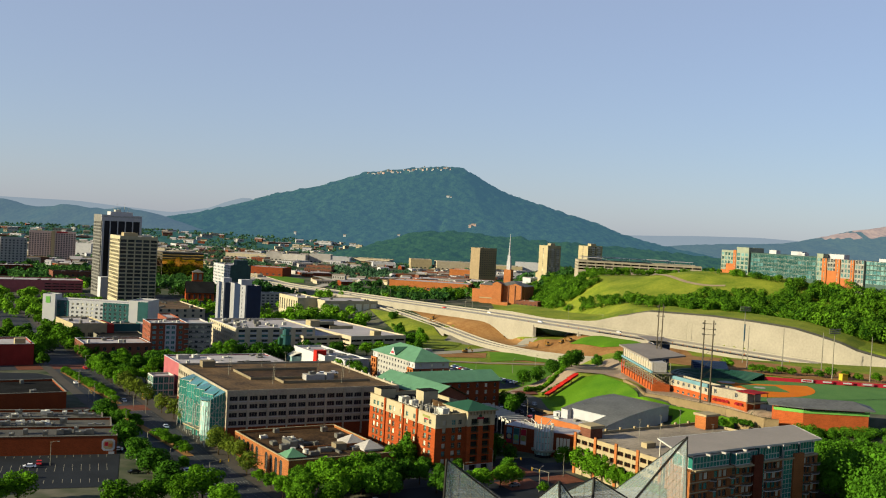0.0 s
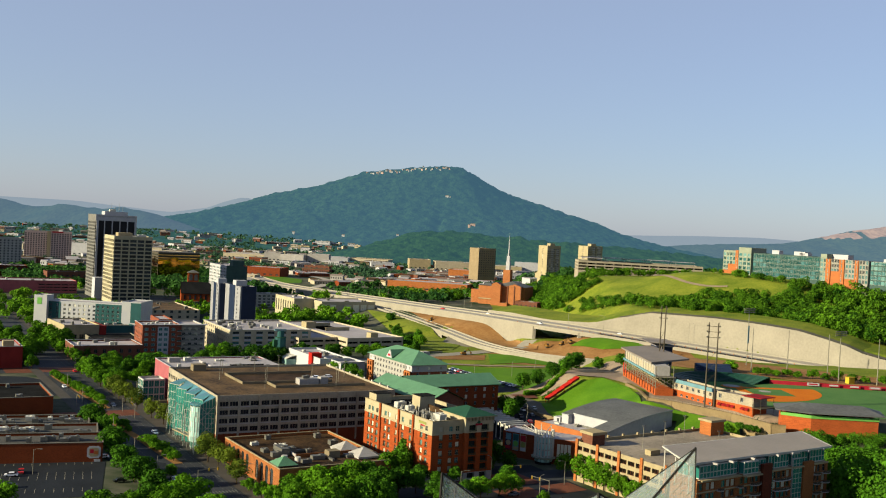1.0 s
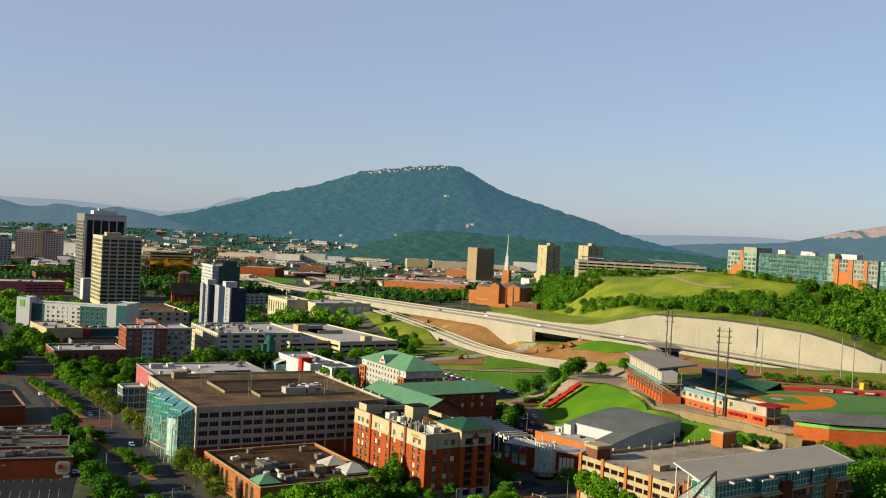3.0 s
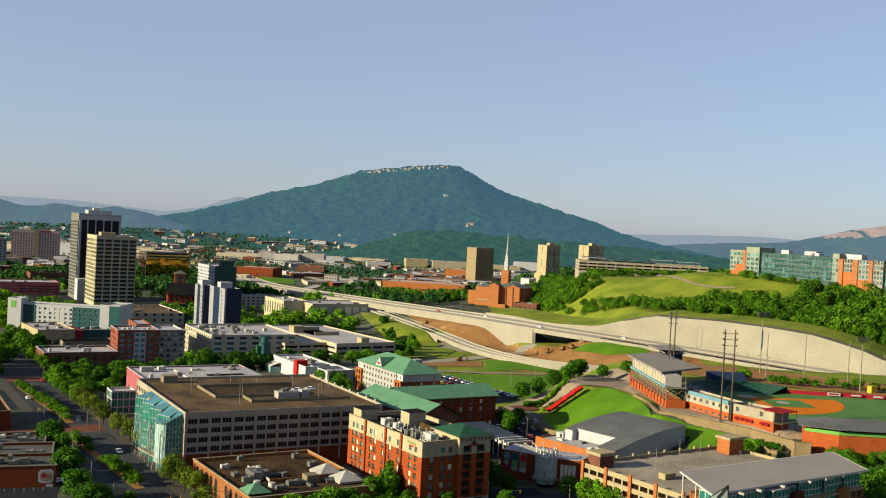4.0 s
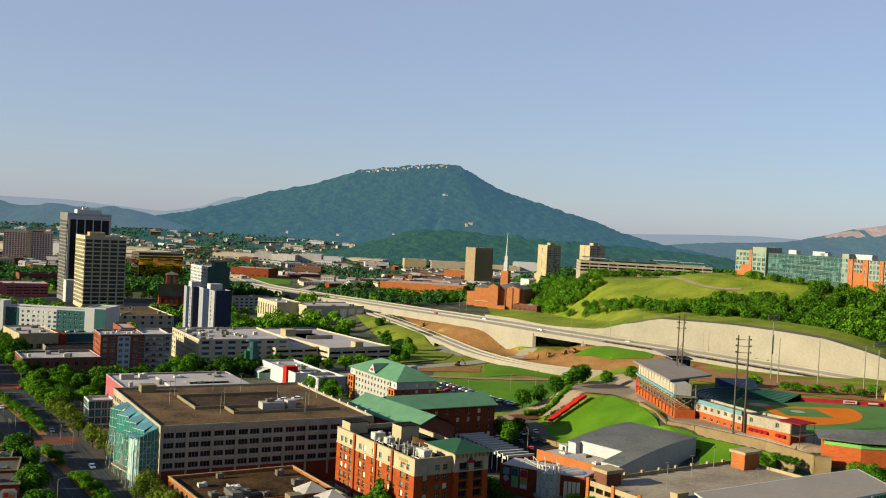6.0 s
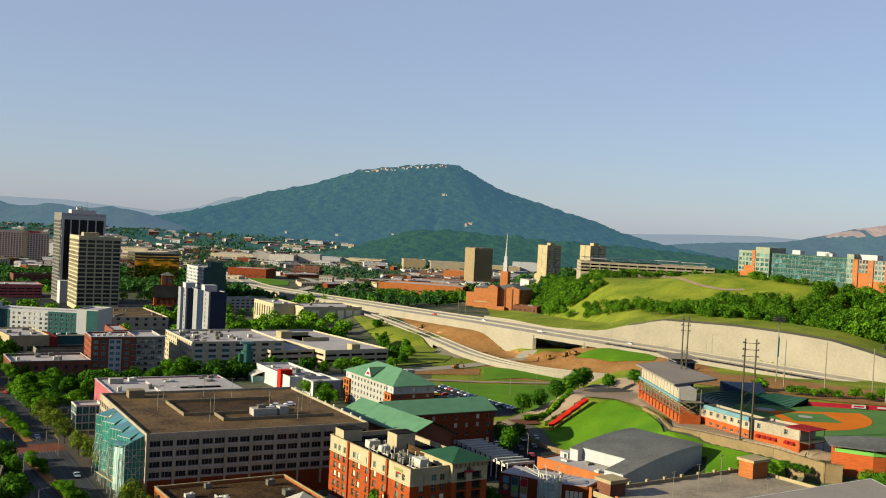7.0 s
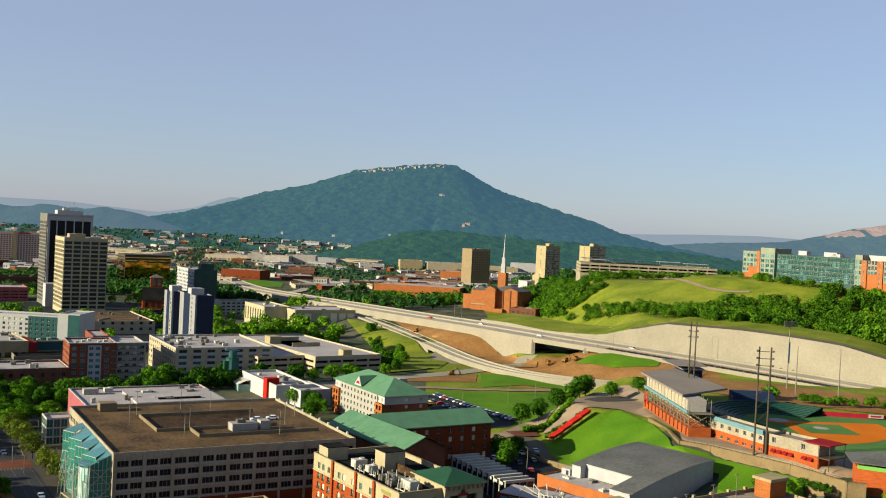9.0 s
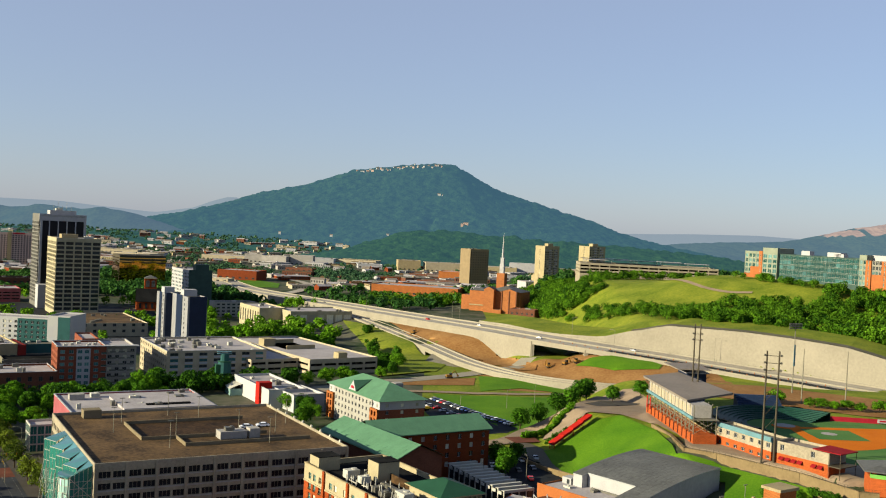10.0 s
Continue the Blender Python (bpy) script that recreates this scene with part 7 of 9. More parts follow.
drape("bare_earth", [(-30, 990), (-8, 905), (20, 845), (50, 800), (70, 806), (30, 880), (0, 955), (-18, 1000)], "dirt", "bare brown earth between the roads", "earth", 0.35)
drape("bare_earth", [(-10, 700), (34, 712), (36, 740), (-4, 722)], "dirt", "bare brown earth of road works", "earth", 0.2)
drape("bare_earth", [(116, 662), (150, 690), (205, 662), (260, 630), (340, 588), (340, 558), (250, 580), (205, 592), (182, 606), (140, 632)], "dirt", "bare brown earth strip beside the highway", "earth", 0.3)
tagged(part("path", ribbon(spline([(216, 1040), (221, 1012), (224, 994), (229, 974), (238, 957), (249, 945), (262, 938)], 6), -2.2, 2.2, 0.5), "paving_tan"), "pale winding drive on the grassy hill", "path", kind="structure")
tagged(part("road", ribbon(spline([(-60, 664), (-20, 706), (20, 742), (60, 790), (100, 850), (120, 900)], 6), -6, 6, 0.35), "concrete_new"), "pale new road under the bridges", "road", kind="structure")
tagged(part("road", ribbon(spline([(-80, 655), (0, 680), (50, 683), (90, 690), (140, 668)], 6), -3, 3, 0.45), "paving_tan"), "narrow pale service road", "road", kind="structure")
tagged(part("pavement", ribbon(spline([(22, 556), (42, 560), (56, 585), (72, 610), (92, 632), (112, 650)], 6), -5, 5, 0.5), "paving_tan"), "tan paved path up to the ball park", "pavement", kind="structure")
drape("pavement", [(43, 558), (52, 557), (60, 544), (70, 528), (75, 520), (68, 513), (57, 525), (47, 540)], "asphalt_pale", "grey path below the grass bank", "pavement", 0.45, 2)
drape("pavement", [(82, 606), (92, 622), (104, 630), (110, 614), (98, 604), (87, 598)], "paving", "grey asphalt forecourt on the terrace", "pavement", 0.62, 2)
drape("plaza", [(42, 566), (55, 572), (57, 560), (46, 556)], "paving_red", "red brick paved square at the foot of the stair canopy", "plaza", 0.6, 2)
s = Shape()
for (ax, ay), (bx, by) in (((43, 545), (46, 534)), ((46, 534), (55, 523.5)), ((55, 523.5), (66, 511))):
    d = Vector((by - ay, ax - bx)).normalized() * 0.3
    za, zb = height(ax, ay) + 1.6, height(bx, by) + 1.6
    s.poly([(ax + d.x, ay + d.y, za), (ax - d.x, ay - d.y, za), (bx - d.x, by - d.y, zb), (bx + d.x, by + d.y, zb)])
    for k in (1, -1):
        q = [(ax + k * d.x, ay + k * d.y, za - 4), (bx + k * d.x, by + k * d.y, zb - 4), (bx + k * d.x, by + k * d.y, zb), (ax + k * d.x, ay + k * d.y, za)]
        s.poly(q if k < 0 else q[::-1])
tagged(part("wall_path", s, "bank_stone"), "low tan stone wall between the path and the car park", "wall", kind="structure")
tagged(drape("pavement", [(90, 660), (74, 608), (62, 578), (58, 562), (66, 560), (78, 575), (92, 570), (102, 550), (108, 520), (104, 500), (116, 492), (134, 470), (146, 461.5), (153, 461), (163, 464), (174, 468), (170, 482), (146, 492), (130, 500), (116, 560), (114, 640), (104, 656)], "paving_tan", "pavement", "pavement", 0.45, 2), "tan paved terrace round the ball park", "pavement", kind="structure")
drape("road", [(-440, 1010), (-345, 985), (-250, 830), (-150, 800), (-130, 960), (-200, 1060), (-300, 1130), (-420, 1120)], "asphalt", "dark asphalt streets between the downtown blocks", "road", 0.06)
drape("car_park", [(6, 664), (20, 642), (34, 612), (50, 590), (44, 578), (22, 572), (10, 610), (0, 650)], "asphalt", "asphalt car park with parked cars", "car park", 0.15)
drape("car_park", [(22, 470), (58, 470), (66, 505), (48, 545), (34, 540), (24, 505)], "asphalt", "shaded asphalt car park", "car park", 0.15)
AVE = [(-40, 303), (-72, 356), (-106.5, 415), (-139.5, 472), (-174, 530), (-212, 594), (-262, 680), (-330, 800), (-420, 960)]
ave = spline(AVE, 6)
tagged(part("road", ribbon(ave, -10.5, 10.5, 0.08), "asphalt_mid"), "broad avenue of worn asphalt with a planted median", "road", kind="structure")
tagged(part("pavement", ribbon(ave, -19, -10.5, 0.2), "paving"), "concrete sidewalk along the avenue", "pavement", kind="structure")
tagged(part("pavement", ribbon(ave, 10.5, 16, 0.2), "paving"), "concrete sidewalk along the avenue", "pavement", kind="structure")
for q0, q1 in (((-95, 398), (-143, 468)), ((-155, 497), (-214, 583))):
    a0, a1 = Vector(q0), Vector(q1)
    line = [tuple(a0.lerp(a1, i / 12)) for i in range(13)]
    tagged(part("median", ribbon(line, -1.8, 1.8, 0.3), "dirt"), "planted bark-mulched median of the avenue", "median", kind="structure")
mk = Shape()
for off in (-9.2, -6.0, -2.9, 6.9):
    for i in range(4, len(ave) - 1):
        seg = ave[i:i + 2]
        a0, c0 = sides(seg, off - 0.09), sides(seg, off + 0.09)
        for f0, f1 in ((0.0, 0.22), (0.33, 0.55), (0.66, 0.88)):
            pp = [Vector(e[0]).lerp(Vector(e[1]), f) for e, f in ((a0, f0), (a0, f1), (c0, f1), (c0, f0))]
            mk.poly([(p.x, p.y, height(p.x, p.y) + 0.14) for p in pp])
tagged(part("lane_mark", mk, "line_worn"), "white lane lines of the avenue", "road marking", kind="structure")
for y0, w in ((606, 10), (487, 7)):
    c = (-174 - (y0 - 530) * 0.593, y0)
    d = Vector((math.cos(radians(30)), math.sin(radians(30))))
    line = [(c[0] + d.x * t, c[1] + d.y * t) for t in range(-120, 140, 10)]
    tagged(part("road", ribbon(line, -w, w, 0.11), "asphalt_mid"), "cross street of worn asphalt", "road", kind="structure")
    tagged(part("crossing", ribbon(line[9:16], -w, w, 0.16), "paving_red"), "red brick paved crossing", "crossing", kind="structure")
d = Vector((math.cos(radians(33)), math.sin(radians(33))))
line = [(-78 + d.x * t, 330 + d.y * t) for t in range(-40, 190, 10)]
tagged(part("road", ribbon(line, -7, 7, 0.09), "asphalt_mid"), "street of worn asphalt below the hotel", "road", kind="structure")
tagged(part("crossing", ribbon(line[14:19], -8, 8, 0.14), "paving_red"), "red brick paved plaza", "crossing", kind="structure")
drape("car_park", [(-215, 312), (-108, 349), (-122, 396), (-225, 361)], "asphalt", "asphalt car park with white bay lines", "car park", 0.1)
cu, sv = Vector((math.cos(radians(19)), math.sin(radians(19)))), Vector((math.sin(radians(19)), -math.cos(radians(19))))
s = Shape()
for i in range(30):
    for v0, v1 in ((1.5, 5.0), (16, 21), (21.3, 26.3), (38, 43)):
        if v0 == 16 and i % 9 > 6:
            continue
        p = Vector((-127, 395)) - cu * (3.0 * i)
        q = [p + sv * v0, p + cu * 0.13 + sv * v0, p + cu * 0.13 + sv * v1, p + sv * v1]
        s.poly([(*w, height(*w) + 0.17) for w in q][::-1])
tagged(part("bay_line", s, "line"), "white parking bay lines", "road marking", kind="structure")

drape("car_park", [(-330, 500), (-232, 440), (-205, 500), (-176, 545), (-226, 575), (-300, 560)], "asphalt", "dark asphalt yard behind the stores", "car park", 0.06)
drape("plaza", [(-62, 296), (86, 300), (96, 340), (76, 366), (58, 398), (42, 428), (18, 420), (6, 388), (-14, 360), (-50, 330)], "asphalt", "dark asphalt of the plaza streets", "road", 0.07)
for q in ([(30, 372), (44, 381), (38, 392), (24, 383)], [(48, 384), (60, 392), (54, 402), (42, 394)], [(18, 388), (40, 402), (34, 414), (12, 399)]):
    drape("crossing", q, "paving_red", "red brick paved crossing in the plaza", "crossing", 0.16, 3)
drape("pavement", [(-100, 398), (-92, 386), (-84, 372), (-92, 366), (-108, 384), (-124, 400), (-120, 408)], "asphalt", "dark asphalt strip beside the car park", "car park", 0.14, 3)


def lamp_post(x, y, z, h, az, label="tall grey street lamp with a curved arm", arm=2.4):
    b = thing("street_lamp", (x, y, z), label, "street lamp", "street lamps", az)
    s = Shape()
    s.bar((0, 0, 0), (0, 0, h), 0.13, sides=6, r2=0.08)
    part("pole", s, "pole", b)
    s = Shape()
    s.bar((0, 0, h - 0.3), (arm * 0.5, 0, h + 0.2), 0.06, sides=4)
    s.bar((arm * 0.5, 0, h + 0.2), (arm, 0, h + 0.25), 0.06, sides=4)
    part("arm", s, "pole", b)
    s = Shape()
    s.box((arm - 0.2, -0.18, h + 0.12), (arm + 0.7, 0.18, h + 0.3))
    part("lamp_head", s, "metal", b)


for x, y, az in ((-112, 398, 30), (-133, 438, 30), (-150, 470, 30), (-168, 500, 30), (-190, 540, 30), (-96, 372, 30), (-106, 448, 210), (-126, 482, 210), (-90, 420, 210), (-60, 368, 210), (-150, 526, 210), (24, 398, 120), (40, 372, 60), (12, 374, 0), (52, 398, 200), (30, 560, 20), (48, 640, 60), (64, 660, 60), (30, 500, 100), (47, 512, 100), (24, 620, 30), (-160, 352, 0), (-140, 372, 0)):
    lamp_post(x, y, height(x, y) + 0.1, 9.0, az)
for i, t in enumerate((0.30, 0.36, 0.42, 0.48, 0.54, 0.60, 0.66)):
    q = sides(MAIN, -19 if i % 2 else 19)[int(t * (len(MAIN) - 1))]
    lamp_post(q[0], q[1], q[2], 15, 140 if i % 2 else -40, "tall grey highway lamp beside the deck", 3.0)


def digger(x, y, az):
    z = height(x, y) + 0.2
    b = thing("excavator", (x, y, z), "yellow brown excavator on bare earth", "excavator", "excavators", az)
    for k in (-1.2, 0.7):
        s = Shape()
        s.prism([(-2.0, k), (2.0, k), (2.0, k + 0.6), (-2.0, k + 0.6)], 0, 0.9)
        part("track", s, "steel_dark", b)
    s = Shape()
    s.box((-1.9, -1.2, 0.95), (1.5, 1.2, 2.0), 0)
    s.box((-0.1, -1.1, 2.0), (1.4, 0.1, 3.1), 1)
    part("cab", s, ["digger_paint", "glass"], b)
    s = Shape()
    s.bar((1.2, 0.5, 1.8), (3.6, 0.5, 4.4), 0.28, sides=4)
    s.bar((3.6, 0.5, 4.4), (5.6, 0.5, 1.8), 0.22, sides=4)
    s.box((5.2, 0.1, 0.8), (6.2, 0.9, 1.8))
    part("boom", s, "digger_paint", b)


M["digger_paint"] = plain("worn_yellow_paint", (0.50, 0.26, 0.06))
for x, y, az in ((94, 772, 40), (101, 768, 200), (84, 778, 100), (-6, 912, 60), (20, 735, 20)):
    digger(x, y, az)
cone = Shape()
cone.bar((0, 0, 0), (0, 0, 1.0), 0.32, sides=8, r2=0.26)
cone_me = cone.mesh("drum", "orange_panel")
edge = [q for q in sides(MAIN, -5.5) if 95 < q[0] < 330] + [q for q in sides(MAIN, -16.5) if 60 < q[0] < 330]
for q in edge:
    b = thing("traffic_drum", (q[0], q[1], q[2] + 0.03), "orange traffic drum on the highway deck", "traffic drum", "traffic drums")
    part("drum", cone_me, None, b)

# painted crossings on the avenue
for (cx, cy) in ((-158, 500), (-147, 479), (-222, 612), (-206, 588), (-84, 378), (-74, 360)):
    d = Vector((-0.51, 0.86))
    n = Vector((d.y, -d.x))
    s = Shape()
    for k in range(-8, 9):
        c = Vector((cx, cy)) + n * (k * 1.15)
        q = [c + n * 0.25 + d * 1.4, c - n * 0.25 + d * 1.4, c - n * 0.25 - d * 1.4, c + n * 0.25 - d * 1.4]
        s.poly([(*w, height(*w) + 0.2) for w in q])
    tagged(part("crosswalk", s, "line_worn"), "white painted crosswalk bars", "road marking", kind="structure")


def signal(x, y, az):
    b = thing("traffic_signal", (x, y, height(x, y)), "dark traffic signal on a long arm over the street", "traffic signal", "traffic signals", az)
    s = Shape()
    s.bar((0, 0, 0), (0, 0, 6.4), 0.12, sides=6)
    part("pole", s, "pole", b)
    s = Shape()
    s.bar((0, 0, 6.1), (8, 0, 6.5), 0.08, sides=5)
    part("arm", s, "pole", b)
    for k in (4.2, 7.6):
        s = Shape()
        s.box((k - 0.2, -0.2, 5.5), (k + 0.2, 0.15, 6.6))
        part("signal_head", s, "car_signal", b)


M["car_signal"] = plain("signal_yellow", (0.55, 0.36, 0.03))
for x, y, az in ((-146, 492, 30), (-170, 498, -60), (-136, 478, 120), (28, 396, 20), (44, 378, 140), (-80, 366, 40), (-212, 612, 30)):
    signal(x, y, az)



def stop_canopy(x, y, az, n):
    """A pavement shelter: tan beams on paired posts, with slats between them."""
    b = thing("shelter", (x, y, height(x, y)), "tan steel bus stop shelter on slim posts beside the pavement", "shelter", "bus shelters", az)
    L = n * 3.4
    for k in (0, 2.6):
        s = Shape()
        s.box((0, k - 0.14, 4.0), (L, k + 0.14, 4.4))
        part("beam", s, "gold_stone", b)
    for i in range(n + 1):
        s = Shape()
        s.bar((i * 3.3 + 0.2, 1.3, 0), (i * 3.3 + 0.2, 1.3, 3.4), 0.14)
        s.bar((i * 3.3 + 0.2, 1.3, 3.3), (i * 3.3 + 0.2, 0, 4.0), 0.09)
        s.bar((i * 3.3 + 0.2, 1.3, 3.3), (i * 3.3 + 0.2, 2.6, 4.0), 0.09)
        part("post", s, "pole", b)
    for i in range(n * 4):
        s = Shape()
        s.box((i * 0.85 + 0.1, 0.141, 4.1), (i * 0.85 + 0.3, 2.459, 4.25))
        part("slat", s, "metal_white", b)


stop_canopy(-109, 441, -52, 5)
stop_canopy(-97.5, 425, -52, 4)

# ---- ball park ----


def ball_park():
    b = building("grandstand", 108.6, 509, 18.2, 0, "ball park grandstand with brick base, steel frame and flat grey roof")
    # main stand along the terrace: base, box row, roof
    W, D = 12.0, 58.0
    az = 97 - 31
    m = pose(0, 0, 0, 0, 0, 93.5)
    s = Shape()
    s.box((0, -9, -1), (66, 0, 4.0))
    part("brick_base", s, "park_brick", b, m=m)
    for i in range(12):
        s = Shape()
        s.box((2 + i * 5.5, 0.003, 1.0), (2.6 + i * 5.5, 0.3, 4.2))
        part("pier", s, "brick_dark", b, m=m)
    s = Shape()
    for i in range(14):
        x = 1 + i * 4.9
        s.bar((x, -0.3, 4), (x, -0.3, 15), 0.16)
        s.bar((x, -9, 4), (x, -9, 15), 0.16)
        if i < 13:
            s.bar((x, -0.3, 5.2), (x + 4.9, -0.3, 9.4), 0.09)
            s.bar((x, -0.3, 9.4), (x + 4.9, -0.3, 5.2), 0.09)
        s.bar((x, -0.3, 4.2), (x, -9, 9.4), 0.1)
    for z in (5.1, 7.4):
        for y in (-9.8, -5, -0.2):
            s.bar((0, y, z), (66, y, z), 0.11, sides=4)
    s.box((0, -10, 9.5), (66, 0.2, 9.66))
    part("steel_frame", s, "frame_grey", b, m=m)
    s = Shape()
    s.box((4, -8, 9.8), (64, -0.4, 14.6), 0)
    for i in range(20):
        s.box((5 + i * 2.9, -0.42, 10.8), (7.0 + i * 2.9, -0.3, 13.9), 1)
    s.box((2, -0.5, 9.4), (66, 0.3, 10.4), 2)
    part("suite_level", s, ["concrete", "beige", "blue_sign"], b, m=m)
    s = Shape()
    s.prism([(30, -25.5), (86, -20), (70, 1.0), (8, 0.5)], 15.0, 15.8)
    part("flat_roof", s, "roof_taupe", b, m=m)
    for i in range(10):
        for k in range(5):
            s = Shape()
            s.box((3 + i * 6.2, -8 + k * 1.3, 4.5 + k * 0.7), (8.6 + i * 6.2, -7.2 + k * 1.3, 4.62 + k * 0.7))
            s.box((3 + i * 6.2, -7.3 + k * 1.3, 4.62 + k * 0.7), (8.6 + i * 6.2, -7.2 + k * 1.3, 5.1 + k * 0.7))
            part("seat_row", s, "seat_tan", b, m=m)
    for x in (58, 63):
        s = Shape()
        s.box((x, 0.4, 3.0), (x + 1.1, 0.55, 8.2))
        part("red_banner", s, "slide_red", b, m=m)
    # second canopy beyond
    s = Shape()
    s.box((82, -34, 17.5), (104, -18, 17.9))
    for x in (84, 102):
        s.bar((x, -26, 3), (x, -26, 17.5), 0.3)
    part("far_canopy", s, "roof_taupe", b, m=m)
    s = Shape()
    s.box((86, -33, -1), (100, -24, 15.5), 0)
    for i in range(6):
        s.box((87 + i * 2.2, -23.99, 9.5), (88.8 + i * 2.2, -23.9, 13.5), 1)
    s.box((85, -34, 15.5), (101, -23, 16.0), 2)
    part("press_box", s, ["navy", "glass", "roof_white"], b, "navy press box with white roof", m=m)


ball_park()


M["car_yellow_box"] = plain("yellow_painted_box", (0.85, 0.62, 0.06))


def fence(pts, z, h, label, mat="steel_dark", gapm=2.5):
    """A light railing: posts and two rails along a line on the plan."""
    b = thing("railing", (pts[0][0], pts[0][1], z), label, "railing")
    o = Vector((pts[0][0], pts[0][1], 0))
    for p, q in zip(pts, pts[1:]):
        p, q = Vector((*p, 0)) - o, Vector((*q, 0)) - o
        n = max(1, round((q - p).length / gapm))
        for zz in (h, h * 0.5):
            rail = Shape()
            rail.bar(p + UP * zz, q + UP * zz, 0.04, sides=4)
            part("rail", rail, mat, b)
        for i in range(n):
            s = Shape()
            s.bar((0, 0, 0), (0, 0, h), 0.05, sides=4)
            part("post", s, mat, b, m=pose(*p.lerp(q, i / n)))


fence([(102, 524), (101.5, 500), (112, 492.5), (133, 467.5), (144.5, 445.5), (151, 443.5)], 19.0, 1.2, "dark steel railing on the terrace wall")
bl = building("bleachers", 116, 528, 18.2, -60, "open steel bleachers with tan boards beside the stand", "bleachers")
for k in range(9):
    s = Shape()
    s.box((0, k * 1.1, 0.6 + k * 0.75), (13, k * 1.1 + 0.9, 0.72 + k * 0.75))
    part("bench_board", s, "tan", bl)
for i in range(5):
    s = Shape()
    x = 0.3 + i * 3.1
    s.bar((x, 9.6, 0), (x, 9.6, 7.4), 0.1, sides=4)
    s.bar((x, 0, 0.5), (x, 9.6, 7.3), 0.09, sides=4)
    s.bar((x, 4.8, 0), (x, 4.8, 3.8), 0.08, sides=4)
    part("brace_frame", s, "steel_dark", bl)
yb = building("equipment_box", 236, 590, 18.0, 20, "yellow equipment box behind the ball field", "box")
s = Shape()
s.box((0, 0, 0), (4, 3, 4.2))
s.box((-0.2, -0.2, 4.2), (4.2, 3.2, 4.45))
part("box_body", s, "car_yellow_box", yb)
tr = building("trailer", 262, 566, 18.2, 8, "white trailer with dark stripe behind the outfield wall", "trailer")
s = Shape()
s.box((0, 0, 0.8), (9, 2.6, 3.6), 0)
s.box((0.01, -0.02, 1.6), (8.99, -0.005, 2.0), 1)
part("trailer_body", s, ["white", "navy"], tr)
for x in (2.0, 3.2):
    s = Shape()
    s.bar((x, 0.1, 0.45), (x, 0.4, 0.45), 0.45, sides=10)
    part("wheel", s, "steel_black", tr)
for i in range(6):
    s = Shape()
    s.box((0, 0, 0), (6.5, 0.2, 1.6), 0)
    s.box((0.8, -0.02, 0.4), (5.6, -0.005, 1.2), 1)
    sb = building("sign_board", 206 + i * 11, 572.5 - i * 0.9, 19.0, -5, "sponsor board with plain colour bars on the outfield wall", "sign board", "sponsor boards")
    part("board", s, (["white", "red_sign"], ["red_sign", "white"], ["red_sign", "white"], ["pink_paint", "white"], ["red_sign", "white"], ["navy", "white"])[i], sb)


def bowl():
    """Seating tiers round home plate."""
    b = building("seating_bowl", 161, 556, 18.4, 0, "curved green and navy seating tiers round the ball field", "seating")
    for k in range(8):
        s = Shape()
        r0, r1, z = 17 + k * 1.9, 18.9 + k * 1.9, 0.4 + k * 0.45
        n = 26
        for i in range(n + 1):
            w = radians(38 + i * 7.4)
            for r, h in ((r0, -0.5), (r0, z), (r1, z), (r1, -0.5)):
                s.v.append((r * math.cos(w), r * math.sin(w), h))
        for i in range(n):
            for k4 in range(3):
                s.f.append((i * 4 + k4, i * 4 + k4 + 1, i * 4 + k4 + 5, i * 4 + k4 + 4)[::-1])
                s.m.append(0)
        part("seating_tier", s, "seat_green", b)
    # upper blue stand
    for k in range(7):
        s = Shape()
        s.box((-10, 42 + k * 1.6, 0), (10, 43.6 + k * 1.6, 2.0 + k * 0.85))
        part("upper_tier", s, "seat_blue", b, m=pose(-2, -14, 0))
    return b


bowl()
# curved club building under the bowl and the ticket office
b = building("club_building", 118.5, 513, 18.2, -66, "curved club building, brick below and pale stucco above")
spec = {"F": (even(7, 30, 1.8), [(1.0, 2.2), (5.0, 6.6)])}
block(b, 30, 8, 8.4, ["park_brick", "deck_wall"], "roof_grey", spec, bands=[(-2.5, 0), (3.8, 1)], frame_mat="white")
s = Shape()
s.box((-0.3, -0.5, 7.2), (30.2, -0.003, 8.9))
part("fascia", s, "blue_sign", b)
b = building("ticket_office", 131.2, 484, 18.2, -53, "brick ticket office with red awnings and pale upper floor", "office")
block(b, 21, 10, 8.4, ["park_brick", "deck_wall"], "roof_taupe", {"F": ([(2, 3.5), (14, 15.5)], [(5.4, 7.4)])}, bands=[(-2.5, 0), (4.2, 1)], frame_mat="white")
for i in range(6):
    s = Shape()
    x = 2 + i * 2.4 + (3 if i > 3 else 0)
    s.poly([(x, -0.02, 3.3), (x + 1.9, -0.02, 3.3), (x + 1.9, -1.2, 2.5), (x, -1.2, 2.5)])
    s.poly([(x, -1.2, 2.5), (x + 1.9, -1.2, 2.5), (x + 1.9, -1.2, 2.2), (x, -1.2, 2.2)])
    part("awning", s, "awning_red", b)
s = Shape()
s.prism([(15.5, -1.5), (26, -1.5), (26, 9), (15.5, 9)], 8.6, 8.9)
part("porch_roof", s, "awning_red", b)
s = Shape()
for x, y in ((25.6, -1), (25.6, 8.5), (21.4, -1)):
    s.bar((x, y, 0), (x, y, 8.6), 0.12)
s.box((21.1, -1.2, 3.9), (25.9, 9, 4.2))
part("porch_frame", s, "steel_dark", b)
